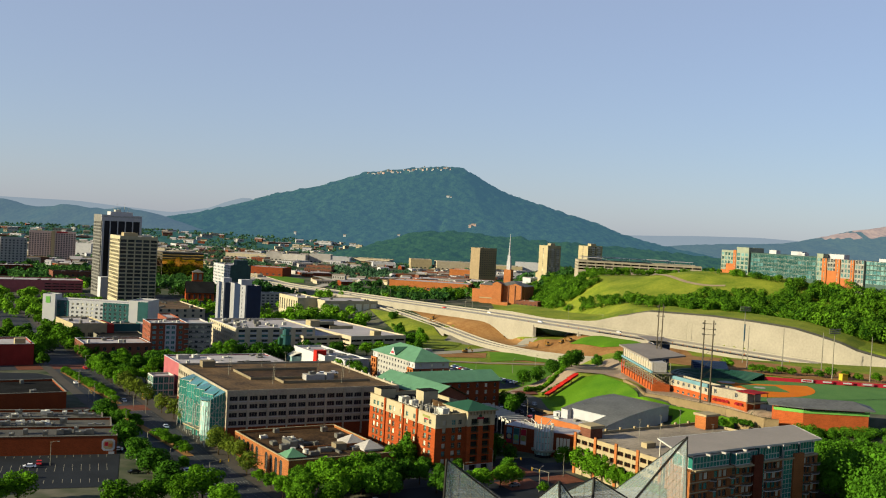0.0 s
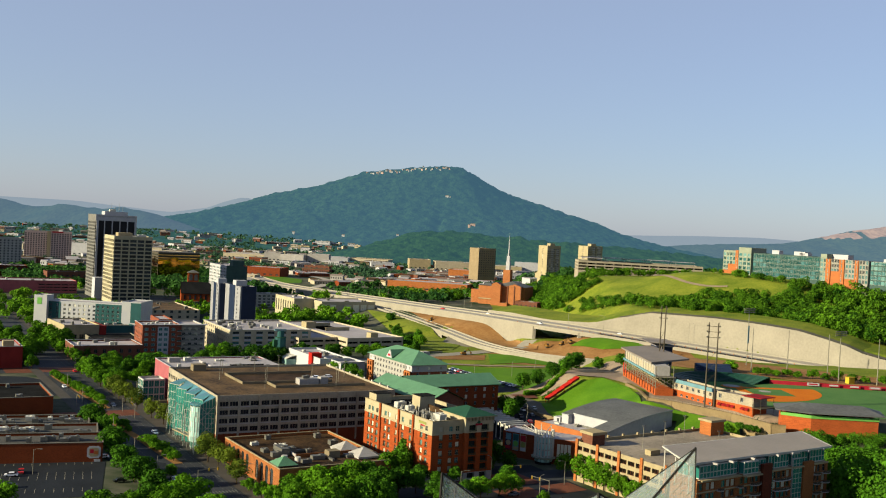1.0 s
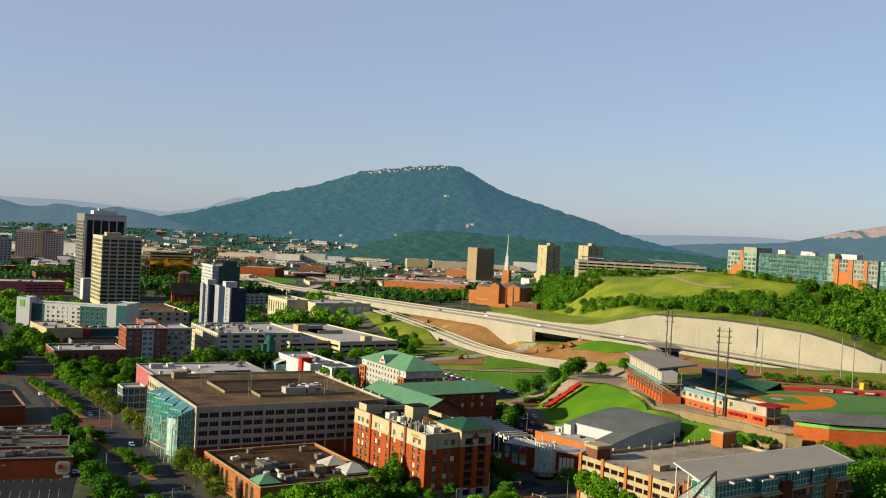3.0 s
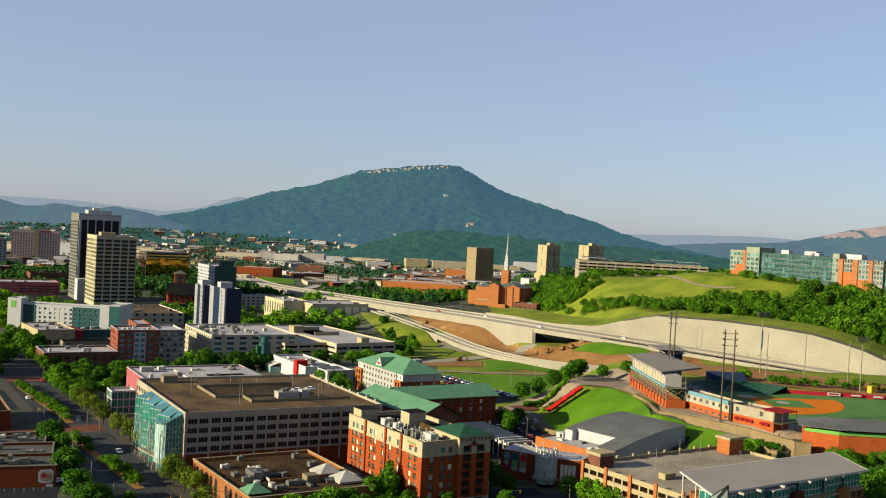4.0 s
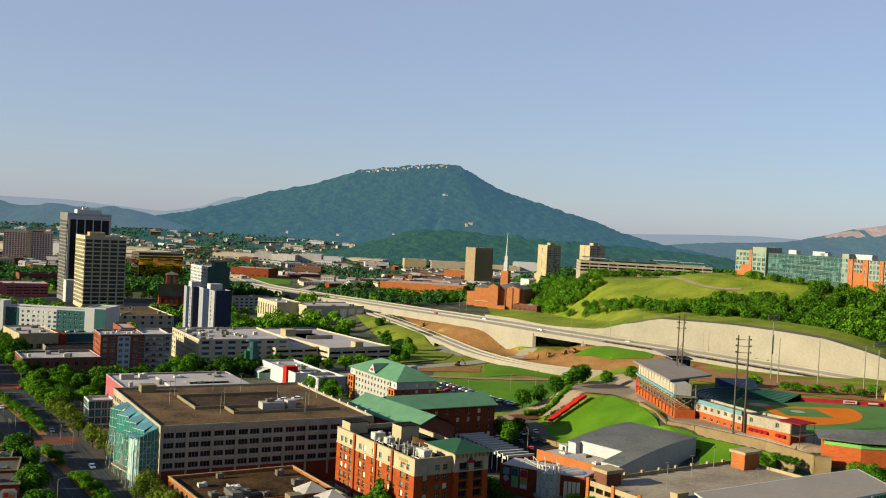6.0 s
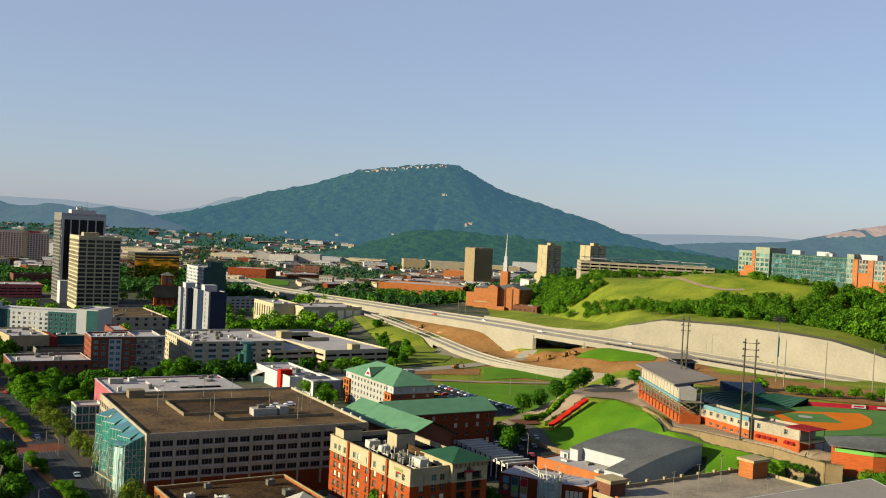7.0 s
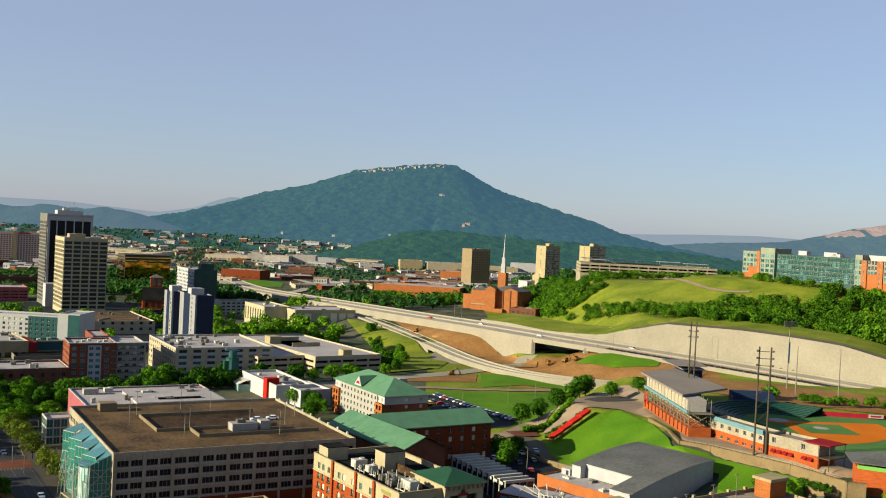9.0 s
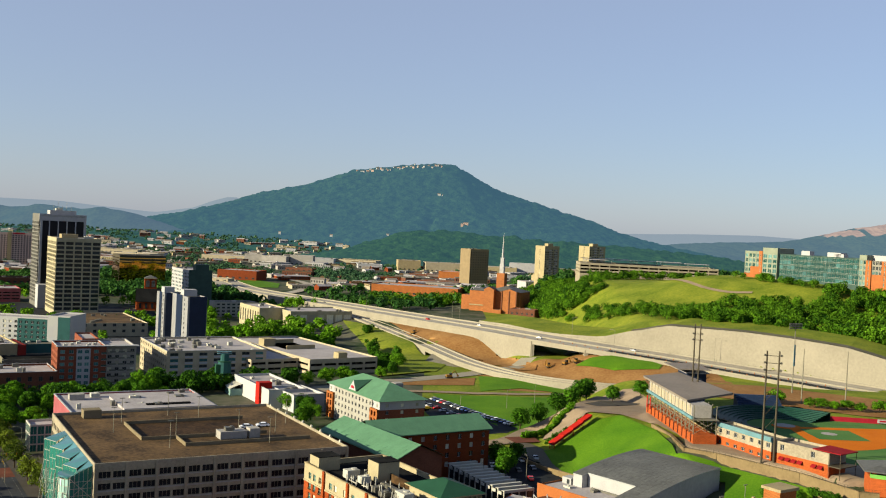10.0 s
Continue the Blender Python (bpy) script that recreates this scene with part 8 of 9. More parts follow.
# covered party deck
b = building("party_deck", 151, 451, 18.0, -14, "brick party deck with lime green fascia under a grey hipped roof", "pavilion")
s = Shape()
s.prism([(0, 0), (12, -3), (40, 4), (40, 16), (0, 12)], -6, 4.5)
part("brick_base", s, "park_brick", b)
s = Shape()
s.prism([(-0.2, -0.2), (12, -3.3), (40.2, 3.7), (40.2, 5.0), (12, -1.8), (-0.2, 1.2)], 4.51, 5.8)
part("lime_fascia", s, "lime", b)
s = Shape()
for x, y in ((0, 0), (6, -1.5), (12, -3), (21, -0.7), (30, 1.5), (40, 4), (40, 16), (0, 12)):
    s.bar((x, y, 4.5), (x, y, 7.2), 0.18)
part("deck_post", s, "steel_dark", b)
s = Shape()
e = [(-2.5, -2), (12, -5), (42.5, 2.5), (42.5, 18), (-2.5, 14)]
r0, r1 = (9, 7), (34, 11)
z, zr = 7.1, 9.6
s.poly([(*e[0], z), (*e[1], z), (*r0, zr)])
s.poly([(*e[1], z), (*e[2], z), (*r1, zr), (*r0, zr)])
s.poly([(*e[2], z), (*e[3], z), (*r1, zr)])
s.poly([(*e[3], z), (*e[4], z), (*r0, zr), (*r1, zr)])
s.poly([(*e[4], z), (*e[0], z), (*r0, zr)])
s.prism(e, z - 0.4, z - 0.01)
part("hip_roof", s, "roof_slate", b)
# field
HOME, FZ = Vector((160, 556)), 18.46


def disc(c, r, n=32, a0=0, a1=360):
    return [(c[0] + r * math.cos(radians(a0 + (a1 - a0) * i / n)), c[1] + r * math.sin(radians(a0 + (a1 - a0) * i / n))) for i in range(n + (0 if a1 - a0 == 360 else 1))]


def flat(name, pts, z, mat, label, category):
    s = Shape()
    s.poly([(*p, z) for p in pts])
    return tagged(part(name, s, mat), label, category, kind="structure")


flat("ball_field", [(144, 560), (152, 573), (190, 575), (230, 572), (330, 562), (330, 490), (230, 476), (190, 478), (158, 486), (144, 520)], 18.5, "turf", "green turf of the ball field", "field")
flat("infield", [tuple(HOME)] + disc(HOME, 45, 24, -92, 6), 18.55, "clay", "orange clay infield", "field")
e1, e2 = Vector((math.cos(radians(-88)), math.sin(radians(-88)))), Vector((math.cos(radians(2)), math.sin(radians(2))))
flat("infield_grass", [tuple(HOME + e1 * 4 + e2 * 4), tuple(HOME + e1 * 25 + e2 * 4), tuple(HOME + e1 * 25 + e2 * 25), tuple(HOME + e1 * 4 + e2 * 25)], 18.6, "turf", "green turf square of the infield", "field")
flat("home_circle", disc(HOME, 6), 18.63, "clay", "clay circle at home plate", "field")
flat("home_mat", disc(HOME + Vector((0, 2)), 4.5), 18.66, "concrete", "pale mat at home plate", "field")
flat("pitcher_mound", disc(HOME + e1 * 13 + e2 * 13, 3.2), 18.66, "concrete", "pale pitcher's mound cover", "field")
# outfield wall with sponsor boards
line = spline([(186, 575), (208, 573), (232, 571.5), (280, 568), (330, 562)], 5)
s = Shape()
for a, c in zip(line, line[1:]):
    s.poly([(*a, 18), (*c, 18), (*c, 20.6), (*a, 20.6)])
tagged(part("outfield_wall", s, "red_sign"), "crimson padded outfield wall", "wall", kind="structure")
# terrace retaining wall
line = [(100, 545), (103, 525), (102.5, 500), (113, 493), (134, 468), (145, 446), (151, 444)]
s = Shape()
for a, c in zip(line, line[1:]):
    z0 = min(height(a[0] - 6, a[1] - 8), height(c[0] - 6, c[1] - 8)) - 3
    n = Vector((c[1] - a[1], a[0] - c[0])).normalized() * 0.5
    A, C = Vector(a) - n * 3.2, Vector(c) - n * 3.2
    s.poly([(*A, z0), (*C, z0), (*C, 19.0), (*A, 19.0)])
    s.poly([(*A, 19.0), (*C, 19.0), (*(C + n * 2), 19.0), (*(A + n * 2), 19.0)])
    s.poly([(*(C + n * 2), z0), (*(A + n * 2), z0), (*(A + n * 2), 19.0), (*(C + n * 2), 19.0)])
tagged(part("wall_terrace", s, "bank_stone"), "brown stone retaining wall of the ball park terrace", "retaining wall", kind="structure")


def twin_mast(x, y, z, h, gap_, label):
    b = thing("floodlight_mast", (x, y, z), label, "mast", "floodlights", -8)
    for k in (0, gap_):
        s = Shape()
        s.bar((k, 0, 0), (k, 0, h), 0.42, sides=8, r2=0.28)
        part("pole", s, "steel_dark", b)
    for i in range(3):
        z0 = h - 7 + i * 2.6
        s = Shape()
        s.box((-1, -0.15, z0), (gap_ + 1, 0.15, z0 + 0.2))
        part("crossarm", s, "steel_dark", b)
    for i in range(3):
        s = Shape()
        s.bar((0, 0, h * 0.3 + i * 5), (gap_, 0, h * 0.3 + i * 5 + 5), 0.08)
        part("brace", s, "steel_dark", b)
    lamp = Shape()
    lamp.bar((0, 0, 0), (0, -0.5, -0.15), 0.3, sides=8, r2=0.42)
    me = lamp.mesh("floodlight", "metal")
    for i in range(3):
        for k in range(2):
            part("floodlight", me, None, b, m=pose(k * gap_ + 0.7 * (1 if k else -1), 0, h - 6.6 + i * 2.6))


twin_mast(126.5, 484, 18, 40, 4.2, "twin weathered steel floodlight mast beside the club building")
twin_mast(122.5, 568, 18, 41, 2.3, "twin weathered steel floodlight mast behind the grandstand")


def single_mast(x, y, z, h, label, lights=True, banner=False):
    b = thing("floodlight_mast" if lights else "net_pole", (x, y, z), label, "mast", "floodlights" if lights else "net poles", 20)
    s = Shape()
    s.bar((0, 0, 0), (0, 0, h), 0.35, sides=8, r2=0.2)
    part("pole", s, "pole", b)
    if lights:
        s = Shape()
        for i in range(3):
            s.box((-4, -0.1, h - i * 1.1), (4, 0.1, h - i * 1.1 + 0.15))
            for k in range(8):
                s.box((-3.9 + k * 1.05, -0.4, h - i * 1.1 + 0.15), (-3.3 + k * 1.05, 0.1, h - i * 1.1 + 0.7))
        part("floodlight", s, "metal", b)
    if banner:
        s = Shape()
        s.box((-0.5, -0.5, h * 0.42), (0.5, -0.36, h * 0.72))
        part("banner", s, "blue_sign", b)


single_mast(196, 652, 17, 37, "tall floodlight mast with pale blue banner", True, True)
single_mast(231.5, 594, 17.5, 30, "tall floodlight mast with rows of lamps")
for x, y in ((189, 619), (210, 618), (228, 602), (252, 590)):
    single_mast(x, y, 18, 27, "slender net pole by the ball field", False)

# red stair canopy up the grass bank: sloping roofs, one above the other
b = thing("stair_canopy", (60.3, 549, 6.7), "bright red stepped canopy over stairs up the bank", "canopy", "", 39)
for i in range(4):
    s = Shape()
    x, z = i * 5.6, i * 2.55
    for lo, hi in ((1.5, 1.75), (0.2, 0.45)):
        s.poly([(x, -1.5, z + lo + 0.25), (x + 6.0, -1.5, z + hi + 2.3), (x + 6.0, 1.5, z + hi + 2.3), (x, 1.5, z + lo + 0.25)], 0 if lo > 1 else 1)
    for y in (-1.5, 1.5):
        s.poly([(x, y, z + 0.9), (x + 6.0, y, z + 3.2), (x + 6.0, y, z + 4.05), (x, y, z + 1.75)], 0)
    s.poly([(x, -1.5, z + 0.9), (x, 1.5, z + 0.9), (x, 1.5, z + 1.75), (x, -1.5, z + 1.75)], 0)
    part("canopy_roof", s, ["slide_red", "concrete_grey"], b)
    for y in (-1.3, 1.3):
        s = Shape()
        s.bar((x + 0.6, y, z - 1.5), (x + 0.6, y, z + 1.2), 0.12)
        part("post", s, "slide_red", b)

# ---- cars ----
CARS = {}


def car_parts(paint):
    if paint not in CARS:
        body = Shape()
        prof = [(0, 0.35), (0, 0.8), (0.9, 0.95), (1.5, 1.42), (3.2, 1.45), (4.0, 0.98), (4.5, 0.85), (4.5, 0.35)]
        for (x0, z0), (x1, z1) in zip(prof, prof[1:]):
            body.poly([(x0, 0, z0), (x1, 0, z1), (x1, 1.8, z1), (x0, 1.8, z0)][::-1], 1 if (z0 > 0.94 and z1 > 0.94 and abs(z1 - z0) > 0.2) else 0)
        body.poly([(x, 0, z) for x, z in prof][::-1])
        body.poly([(x, 1.8, z) for x, z in prof])
        body.box((1.15, -0.01, 0.98), (3.7, 1.81, 1.3), 1)
        wheel = Shape()
        wheel.bar((0, 0, 0), (0, 0.22, 0), 0.33, sides=10)
        CARS[paint] = body.mesh("body", [paint, "glass"]), wheel.mesh("wheel", "rubber")
    return CARS[paint]


M["rubber"] = plain("tyre_rubber", (0.02, 0.02, 0.02))
for nm, col in (("white", (0.75, 0.75, 0.75)), ("silver", (0.4, 0.41, 0.43)), ("black", (0.015, 0.015, 0.017)), ("red", (0.45, 0.02, 0.02)), ("blue", (0.03, 0.06, 0.2)), ("grey", (0.12, 0.12, 0.13)), ("yellow", (0.8, 0.5, 0.02))):
    M["car_" + nm] = glassy(nm + "_car_paint", col, 0.25, 0.15, 0.5)


def car(x, y, z, az, paint):
    b = thing("car", (x, y, z), paint + " parked car on asphalt", "car", "parked cars", az)
    body, wheel = car_parts("car_" + paint)
    part("body", body, None, b)
    for wx, wy in ((0.85, -0.02), (3.6, -0.02), (0.85, 1.6), (3.6, 1.6)):
        part("wheel", wheel, None, b, m=pose(wx, wy, 0.33))


rc = random.Random(7)
PAINT = ["white", "silver", "black", "grey", "white", "silver", "blue", "grey", "red", "black"]
for i in range(22):
    t = i / 21
    x, y = 10 + 36 * t, 655 - 62 * t
    car(x, y, height(x, y) + 0.16, 35, rc.choice(PAINT))
    if i % 2 == 0 and i < 20:
        car(x - 9, y - 8, height(x - 9, y - 8) + 0.16, 35, rc.choice(PAINT))
for x, y, a in ((-147.6, 366, 20), (-142.8, 371, 110), (-109.3, 366, 30), (-126.4, 399, 20)):
    car(x, y, height(x, y) + 0.2, a, rc.choice(PAINT))
car(6, 628, height(6, 628) + 0.2, 20, "yellow")
for i in range(16):
    x, y = 30 + (i % 4) * 6 + (i // 4) * 2, 488 + (i // 4) * 12 + (i % 4) * 3.5
    car(x, y, height(x, y) + 0.16, 100 + rc.uniform(-4, 4), rc.choice(PAINT))
for x, y, p, a in ((-56, 479, "white", 20), (-51, 483, "white", 20), (-112, 384, "white", 20), (-142, 352, "black", 20), (-160, 346, "silver", 110), (9, 362, "white", 30), (-20, 345, "silver", 33), (30, 376, "grey", 33), (-88, 372, "white", 118), (-196, 590, "red", 30)):
    z = 22.55 if 474 < y < 486 and x < -40 else height(x, y) + 0.2
    car(x, y, z, a, p)
for off, i, pt in ((-7.5, 15, "white"), (-4.5, 21, "silver"), (8, 18, "grey"), (7.5, 26, "white"), (-7.5, 30, "red"), (-4.5, 11, "black"), (8, 34, "white")):
    q0, q1 = sides(ave, off)[i], sides(ave, off)[i + 1]
    car(q0[0], q0[1], height(q0[0], q0[1]) + 0.1, math.degrees(math.atan2(q1[1] - q0[1], q1[0] - q0[0])), pt)
for i, t in enumerate((0.42, 0.47, 0.53, 0.6)):
    p = sides(MAIN, 5 if i % 2 else -6)[int(t * (len(MAIN) - 1))]
    car(p[0], p[1], p[2] + 0.05, -50, ("red", "white", "white", "silver")[i])

# ---- trees ----
TREES = {}


def tree_meshes(kind, seed, mat, lobes, leaves, leaf, spread=1.0, cone=False):
    """Trunk, limbs and a crown of many small leaf clumps round several lobes, one metre high in all."""
    key = (kind, seed)
    if key in TREES:
        return TREES[key]
    r = random.Random(seed * 7 + len(kind))
    t = Shape()
    t.bar((0, 0, -0.03), (0.01, 0, 0.22), 0.028, r2=0.02)
    t.bar((0.01, 0, 0.22), (0.02, 0.02, 0.62), 0.02, r2=0.008)
    cs = [(Vector((0, 0, 0.5)), 0.25, 0.75)]
    for i in range(lobes):
        if cone:
            f = i / max(1, lobes - 1)
            w, d, zc, q = r.uniform(0, 6.28), 0.13 * (1 - f), 0.22 + 0.62 * f, 0.20 - 0.12 * f
        else:
            f = (i + 0.5) / lobes
            w, el = i * 2.4 + r.uniform(-0.5, 0.5), math.asin(1 - 1.75 * f)
            d, zc, q = 0.27 * spread * math.cos(el) * r.uniform(0.75, 1.1), 0.52 + 0.28 * math.sin(el) * r.uniform(0.85, 1.1), r.uniform(0.13, 0.21)
        c = Vector((d * math.cos(w), d * math.sin(w), zc))
        cs.append((c, q, r.uniform(0.8, 1.0)))
        t.bar((0.01, 0, r.uniform(0.16, 0.36)), c, 0.011, r2=0.004, sides=4)
    s = Shape()
    tot = sum(q * q for _, q, _k in cs)
    for c, q, sq in cs:
        for _ in range(int(leaves * q * q / tot)):
            n = Vector((r.gauss(0, 1), r.gauss(0, 1), r.gauss(0.25, 1))).normalized()
            p = c + Vector((n.x, n.y, n.z * sq)) * q * (r.uniform(0.86, 1.1) if r.random() < 0.75 else r.uniform(0.4, 0.86))
            n = (n + Vector((r.uniform(-0.7, 0.7), r.uniform(-0.7, 0.7), r.uniform(-0.4, 0.7)))).normalized()
            a = n.orthogonal().normalized()
            b = n.cross(a)
            k = leaf * r.uniform(0.55, 1.3)
            ph = r.uniform(0, 6.28)
            u, v = a * math.cos(ph) + b * math.sin(ph), b * math.cos(ph) - a * math.sin(ph)
            s.poly([p - u * k - v * k * 0.6, p + u * k - v * k * 0.7 - n * k * 0.3, p + u * k * 0.8 + v * k * 0.7, p - u * k * 0.9 + v * k * 0.6 - n * k * 0.3])
    TREES[key] = t.mesh("trunk", "bark"), s.mesh("crown", mat)
    return TREES[key]


SORTS = {"street": ("leaf", 11, 2000, 0.028, 1.05, "rounded green street tree"), "deep": ("leaf_deep", 12, 2000, 0.028, 0.95, "dense dark green tree"), "olive": ("leaf_olive", 9, 1200, 0.028, 1.05, "thin olive green street tree"), "wide": ("leaf", 13, 2100, 0.028, 1.3, "broad bright green tree"), "cone": ("leaf_deep", 9, 1800, 0.025, 1.0, "narrow conical green tree")}


def tree(x, y, h, sort="street", z=None, seed=None, where="", squash=1.0):
    mat, lobes, leaves, leaf, spread, label = SORTS[sort]
    k = rc.randrange(4) if seed is None else seed
    trunk, crown = tree_meshes(sort, k, mat, lobes, leaves, leaf, spread, sort == "cone")
    b = thing("tree", (x, y, height(x, y) if z is None else z), label + (" " + where if where else " on the town ground"), "tree", "trees " + where)
    b.matrix_world = pose(x, y, height(x, y) if z is None else z, 0, 0, rc.uniform(0, 360)) @ Matrix.Diagonal((h * squash * rc.uniform(0.9, 1.15), h * squash * rc.uniform(0.9, 1.15), h, 1))
    part("trunk", trunk, None, b)
    part("crown", crown, None, b)


# avenue: median clumps and both kerbs
for q0, q1, n in (((-97, 402), (-118, 431), 8), ((-130, 449), (-142, 466), 5), ((-158, 503), (-213, 581), 21)):
    for i in range(n):
        q = Vector(q0).lerp(Vector(q1), i / (n - 1))
        tree(q.x + rc.uniform(-1.1, 1.1), q.y + rc.uniform(-1.1, 1.1), rc.uniform(3.4, 5.2), "wide", where="on the avenue median", squash=1.25)
AVENUE = {"deep": [(-145, 447, 13), (-138, 441, 9), (-122, 403, 13), (-110, 380, 11.5), (-103, 369, 10), (-99, 362, 11.5), (-90, 348, 10.5), (-88, 332, 10)],
          "olive": [(-129, 480, 9), (-120, 468, 9), (-113, 461, 8), (-88, 412, 9), (-152, 515, 9), (-163, 533, 10), (-85, 403, 9), (-80, 398, 8), (-75, 394, 8), (-68, 374, 8), (-141, 498, 9), (-158, 524, 9)],
          "street": [(-62, 365, 5), (-86, 369, 4.5), (-92, 376, 5.5), (-170, 546, 10), (-178, 556, 10), (-186, 570, 11), (-176, 562, 9), (-168, 556, 10), (-192, 582, 11), (-160, 560, 11), (-152, 552, 10)],
          "wide": [(-76, 339, 12), (-80, 330, 11), (-66, 326, 10), (-132, 324, 11), (-138, 318, 10), (-100, 324, 10), (-92, 328, 9), (-172, 322, 13), (-178, 314, 12)]}
for sort, spots in AVENUE.items():
    for x, y, h in spots:
        tree(x, y, h * (1.2 if sort == "olive" else 1.05), sort, where="along the avenue", squash=1.05 if sort == "olive" else 1.12)
east, west = sides(ave, -14), sides(ave, 15)
for i in range(27, len(ave) - 6):
    tree(east[i][0] + rc.uniform(-1.2, 1.2), east[i][1] + rc.uniform(-2, 2), rc.uniform(7.5, 10), "street", where="along the avenue")
    tree(east[i][0] + rc.uniform(4, 9), east[i][1] + rc.uniform(-2, 6), rc.uniform(8, 11), "deep", where="along the avenue")
for i in range(31, len(ave) - 3):
    tree(west[i][0] + rc.uniform(-3, 3), west[i][1] + rc.uniform(-2, 2), rc.uniform(9, 12), "street", where="along the avenue")
# clumps in front of the restaurant and the hotel
for x, y, h, so in ((-45, 353, 11, "wide"), (-40, 367 - 8, 12, "wide"), (-36, 352, 14, "street"), (-33, 360, 13, "wide"), (-27, 366, 14, "street"), (-22, 371, 13, "deep"), (-16, 363, 13, "deep"), (-24, 356, 13, "wide"), (-30, 347, 13, "wide"), (-42, 340, 12, "street"), (-10, 368, 12, "deep"),
                    (-10, 398, 16, "cone"), (-13, 388, 13, "street"), (-4, 374, 10, "deep"), (2.5, 364, 9, "deep"), (-32, 333, 11, "wide"), (-42, 328, 11, "wide"), (-20, 350, 12, "deep"), (-14, 352, 11, "deep"), (-3, 384, 9, "deep"), (-50, 345, 9, "street"), (-56, 356, 7, "wide"),
                    (3, 384, 7, "deep"), (10, 392, 7, "deep"), (6, 358, 10, "deep"), (19, 372, 9, "wide"), (26, 377, 9, "street"), (31, 381, 8, "wide"), (14, 366, 9, "deep"), (60, 402, 13, "wide"), (66, 392, 12, "wide"), (63, 397, 11, "street"), (70, 382, 10, "street"), (74, 374, 10, "wide"), (54, 416, 9, "wide"), (41.5, 370, 5, "wide"), (78, 366, 9, "street"), (81, 359, 9, "wide"),
                    (30, 394, 8, "deep"), (22, 408, 11, "deep"), (26, 420, 12, "deep"), (24, 430, 11, "deep"), (32, 414, 9, "deep"), (36, 528, 10, "deep"), (40, 520, 11, "deep"), (44, 530, 9, "deep"), (38, 514, 9, "deep"), (12, 478, 7, "street"), (20, 455, 9, "deep")):
    tree(x, y, h, so)
# behind the parking building and the avenue blocks
for i in range(70):
    t = rc.random()
    x, y = -208 + 150 * t + rc.uniform(-8, 8), 590 + 75 * t + rc.uniform(-24, 28)
    if not (x > -122 and y > 618) and not (-150 < x < -60 and y < 590 + 0.57 * (x + 129)) and gap(x, y, -198, 680, -165, 700) > 14:
        tree(x, y, rc.uniform(7.5, 12), rc.choice(["street", "deep", "street", "wide"]))
for x, y in ((-40, 560), (-30, 545), (-36, 535), (-46, 572), (-28, 530), (-20, 525), (-58, 680), (-48, 690), (-40, 700), (-34, 694), (-66, 672), (-58, 609), (-51, 606), (-43, 590), (-47, 598), (-20, 720), (-14, 735), (-18, 750), (-12, 765), (-20, 780), (-14, 800), (7, 486), (0, 482)):
    tree(x, y, rc.uniform(8, 11), rc.choice(["street", "deep", "wide"]))
# the row by the path and the ball park
for x, y, h in ((50.5, 587, 11.5), (59.5, 595, 11.5), (70, 612, 12.5), (78, 624, 12), (84, 634, 14), (88, 640, 13), (98, 621, 9.5), (113, 628.5, 9)):
    tree(x, y, h, "deep", where="beside the ball park path")
for x, y, h in ((176, 617, 7.5), (189, 608, 5.5), (194, 606, 6), (199, 604, 5), (206, 606, 5.5), (211, 602, 5), (220, 603, 6.5), (226, 599, 5), (233, 600, 7.5), (240, 596, 6), (247, 594, 5), (256, 590, 6.5), (266, 586, 5), (276, 582, 6)):
    tree(x, y, h, "wide", where="behind the ball field", squash=1.25)
def woods(name, spots, label, mat, seed, per=70, leaf=0.11):
    """Uncountable far trees: many small crowns in one mesh."""
    r = random.Random(seed)
    s = Shape()
    for x, y, z, h in spots:
        c0 = Vector((x, y, z + h * 0.52))
        lobes = [(c0, 0.36)] + [(c0 + Vector((r.uniform(-0.3, 0.3), r.uniform(-0.3, 0.3), r.uniform(-0.12, 0.28))) * h, r.uniform(0.16, 0.27)) for _ in range(4 if per > 60 else 2)]
        tot = sum(q * q for _c, q in lobes)
        for c, q in lobes:
            for _ in range(max(4, int(per * q * q / tot))):
                n = Vector((r.gauss(0, 1), r.gauss(0, 1), r.gauss(0.35, 0.9))).normalized()
                p = c + n * h * q * r.uniform(0.8, 1.12)
                n = (n + Vector((r.uniform(-0.8, 0.8), r.uniform(-0.8, 0.8), r.uniform(-0.5, 0.8)))).normalized()
                a = n.orthogonal().normalized()
                b = n.cross(a)
                k = h * leaf * r.uniform(0.6, 1.3)
                s.poly([p - a * k - b * k * 0.7, p + a * k - b * k * 0.6, p + a * k * 0.7 + b * k, p - a * k * 0.8 + b * k * 0.8])
    tagged(part(name, s, mat), label, "trees", kind="stuff")


rw = random.Random(11)
spots = []
def belt(q):
    """The near and far edge of the woods up the slope, along the highway wall."""
    near = [(-160, 130), (-72, 68), (26, 3), (72, 7), (111, 16), (160, 20), (300, 20)]
    far = [(-160, 130), (-90, 104), (-10, 50), (31, 98), (73, 114), (86, 124), (94, 146), (124, 152), (160, 186), (300, 186)]
    out = []
    for line in (near, far):
        for (a, u), (c, v) in zip(line, line[1:]):
            if a <= q <= c:
                out.append(u + (v - u) * (q - a) / (c - a))
                break
        else:
            out.append(0)
    return out


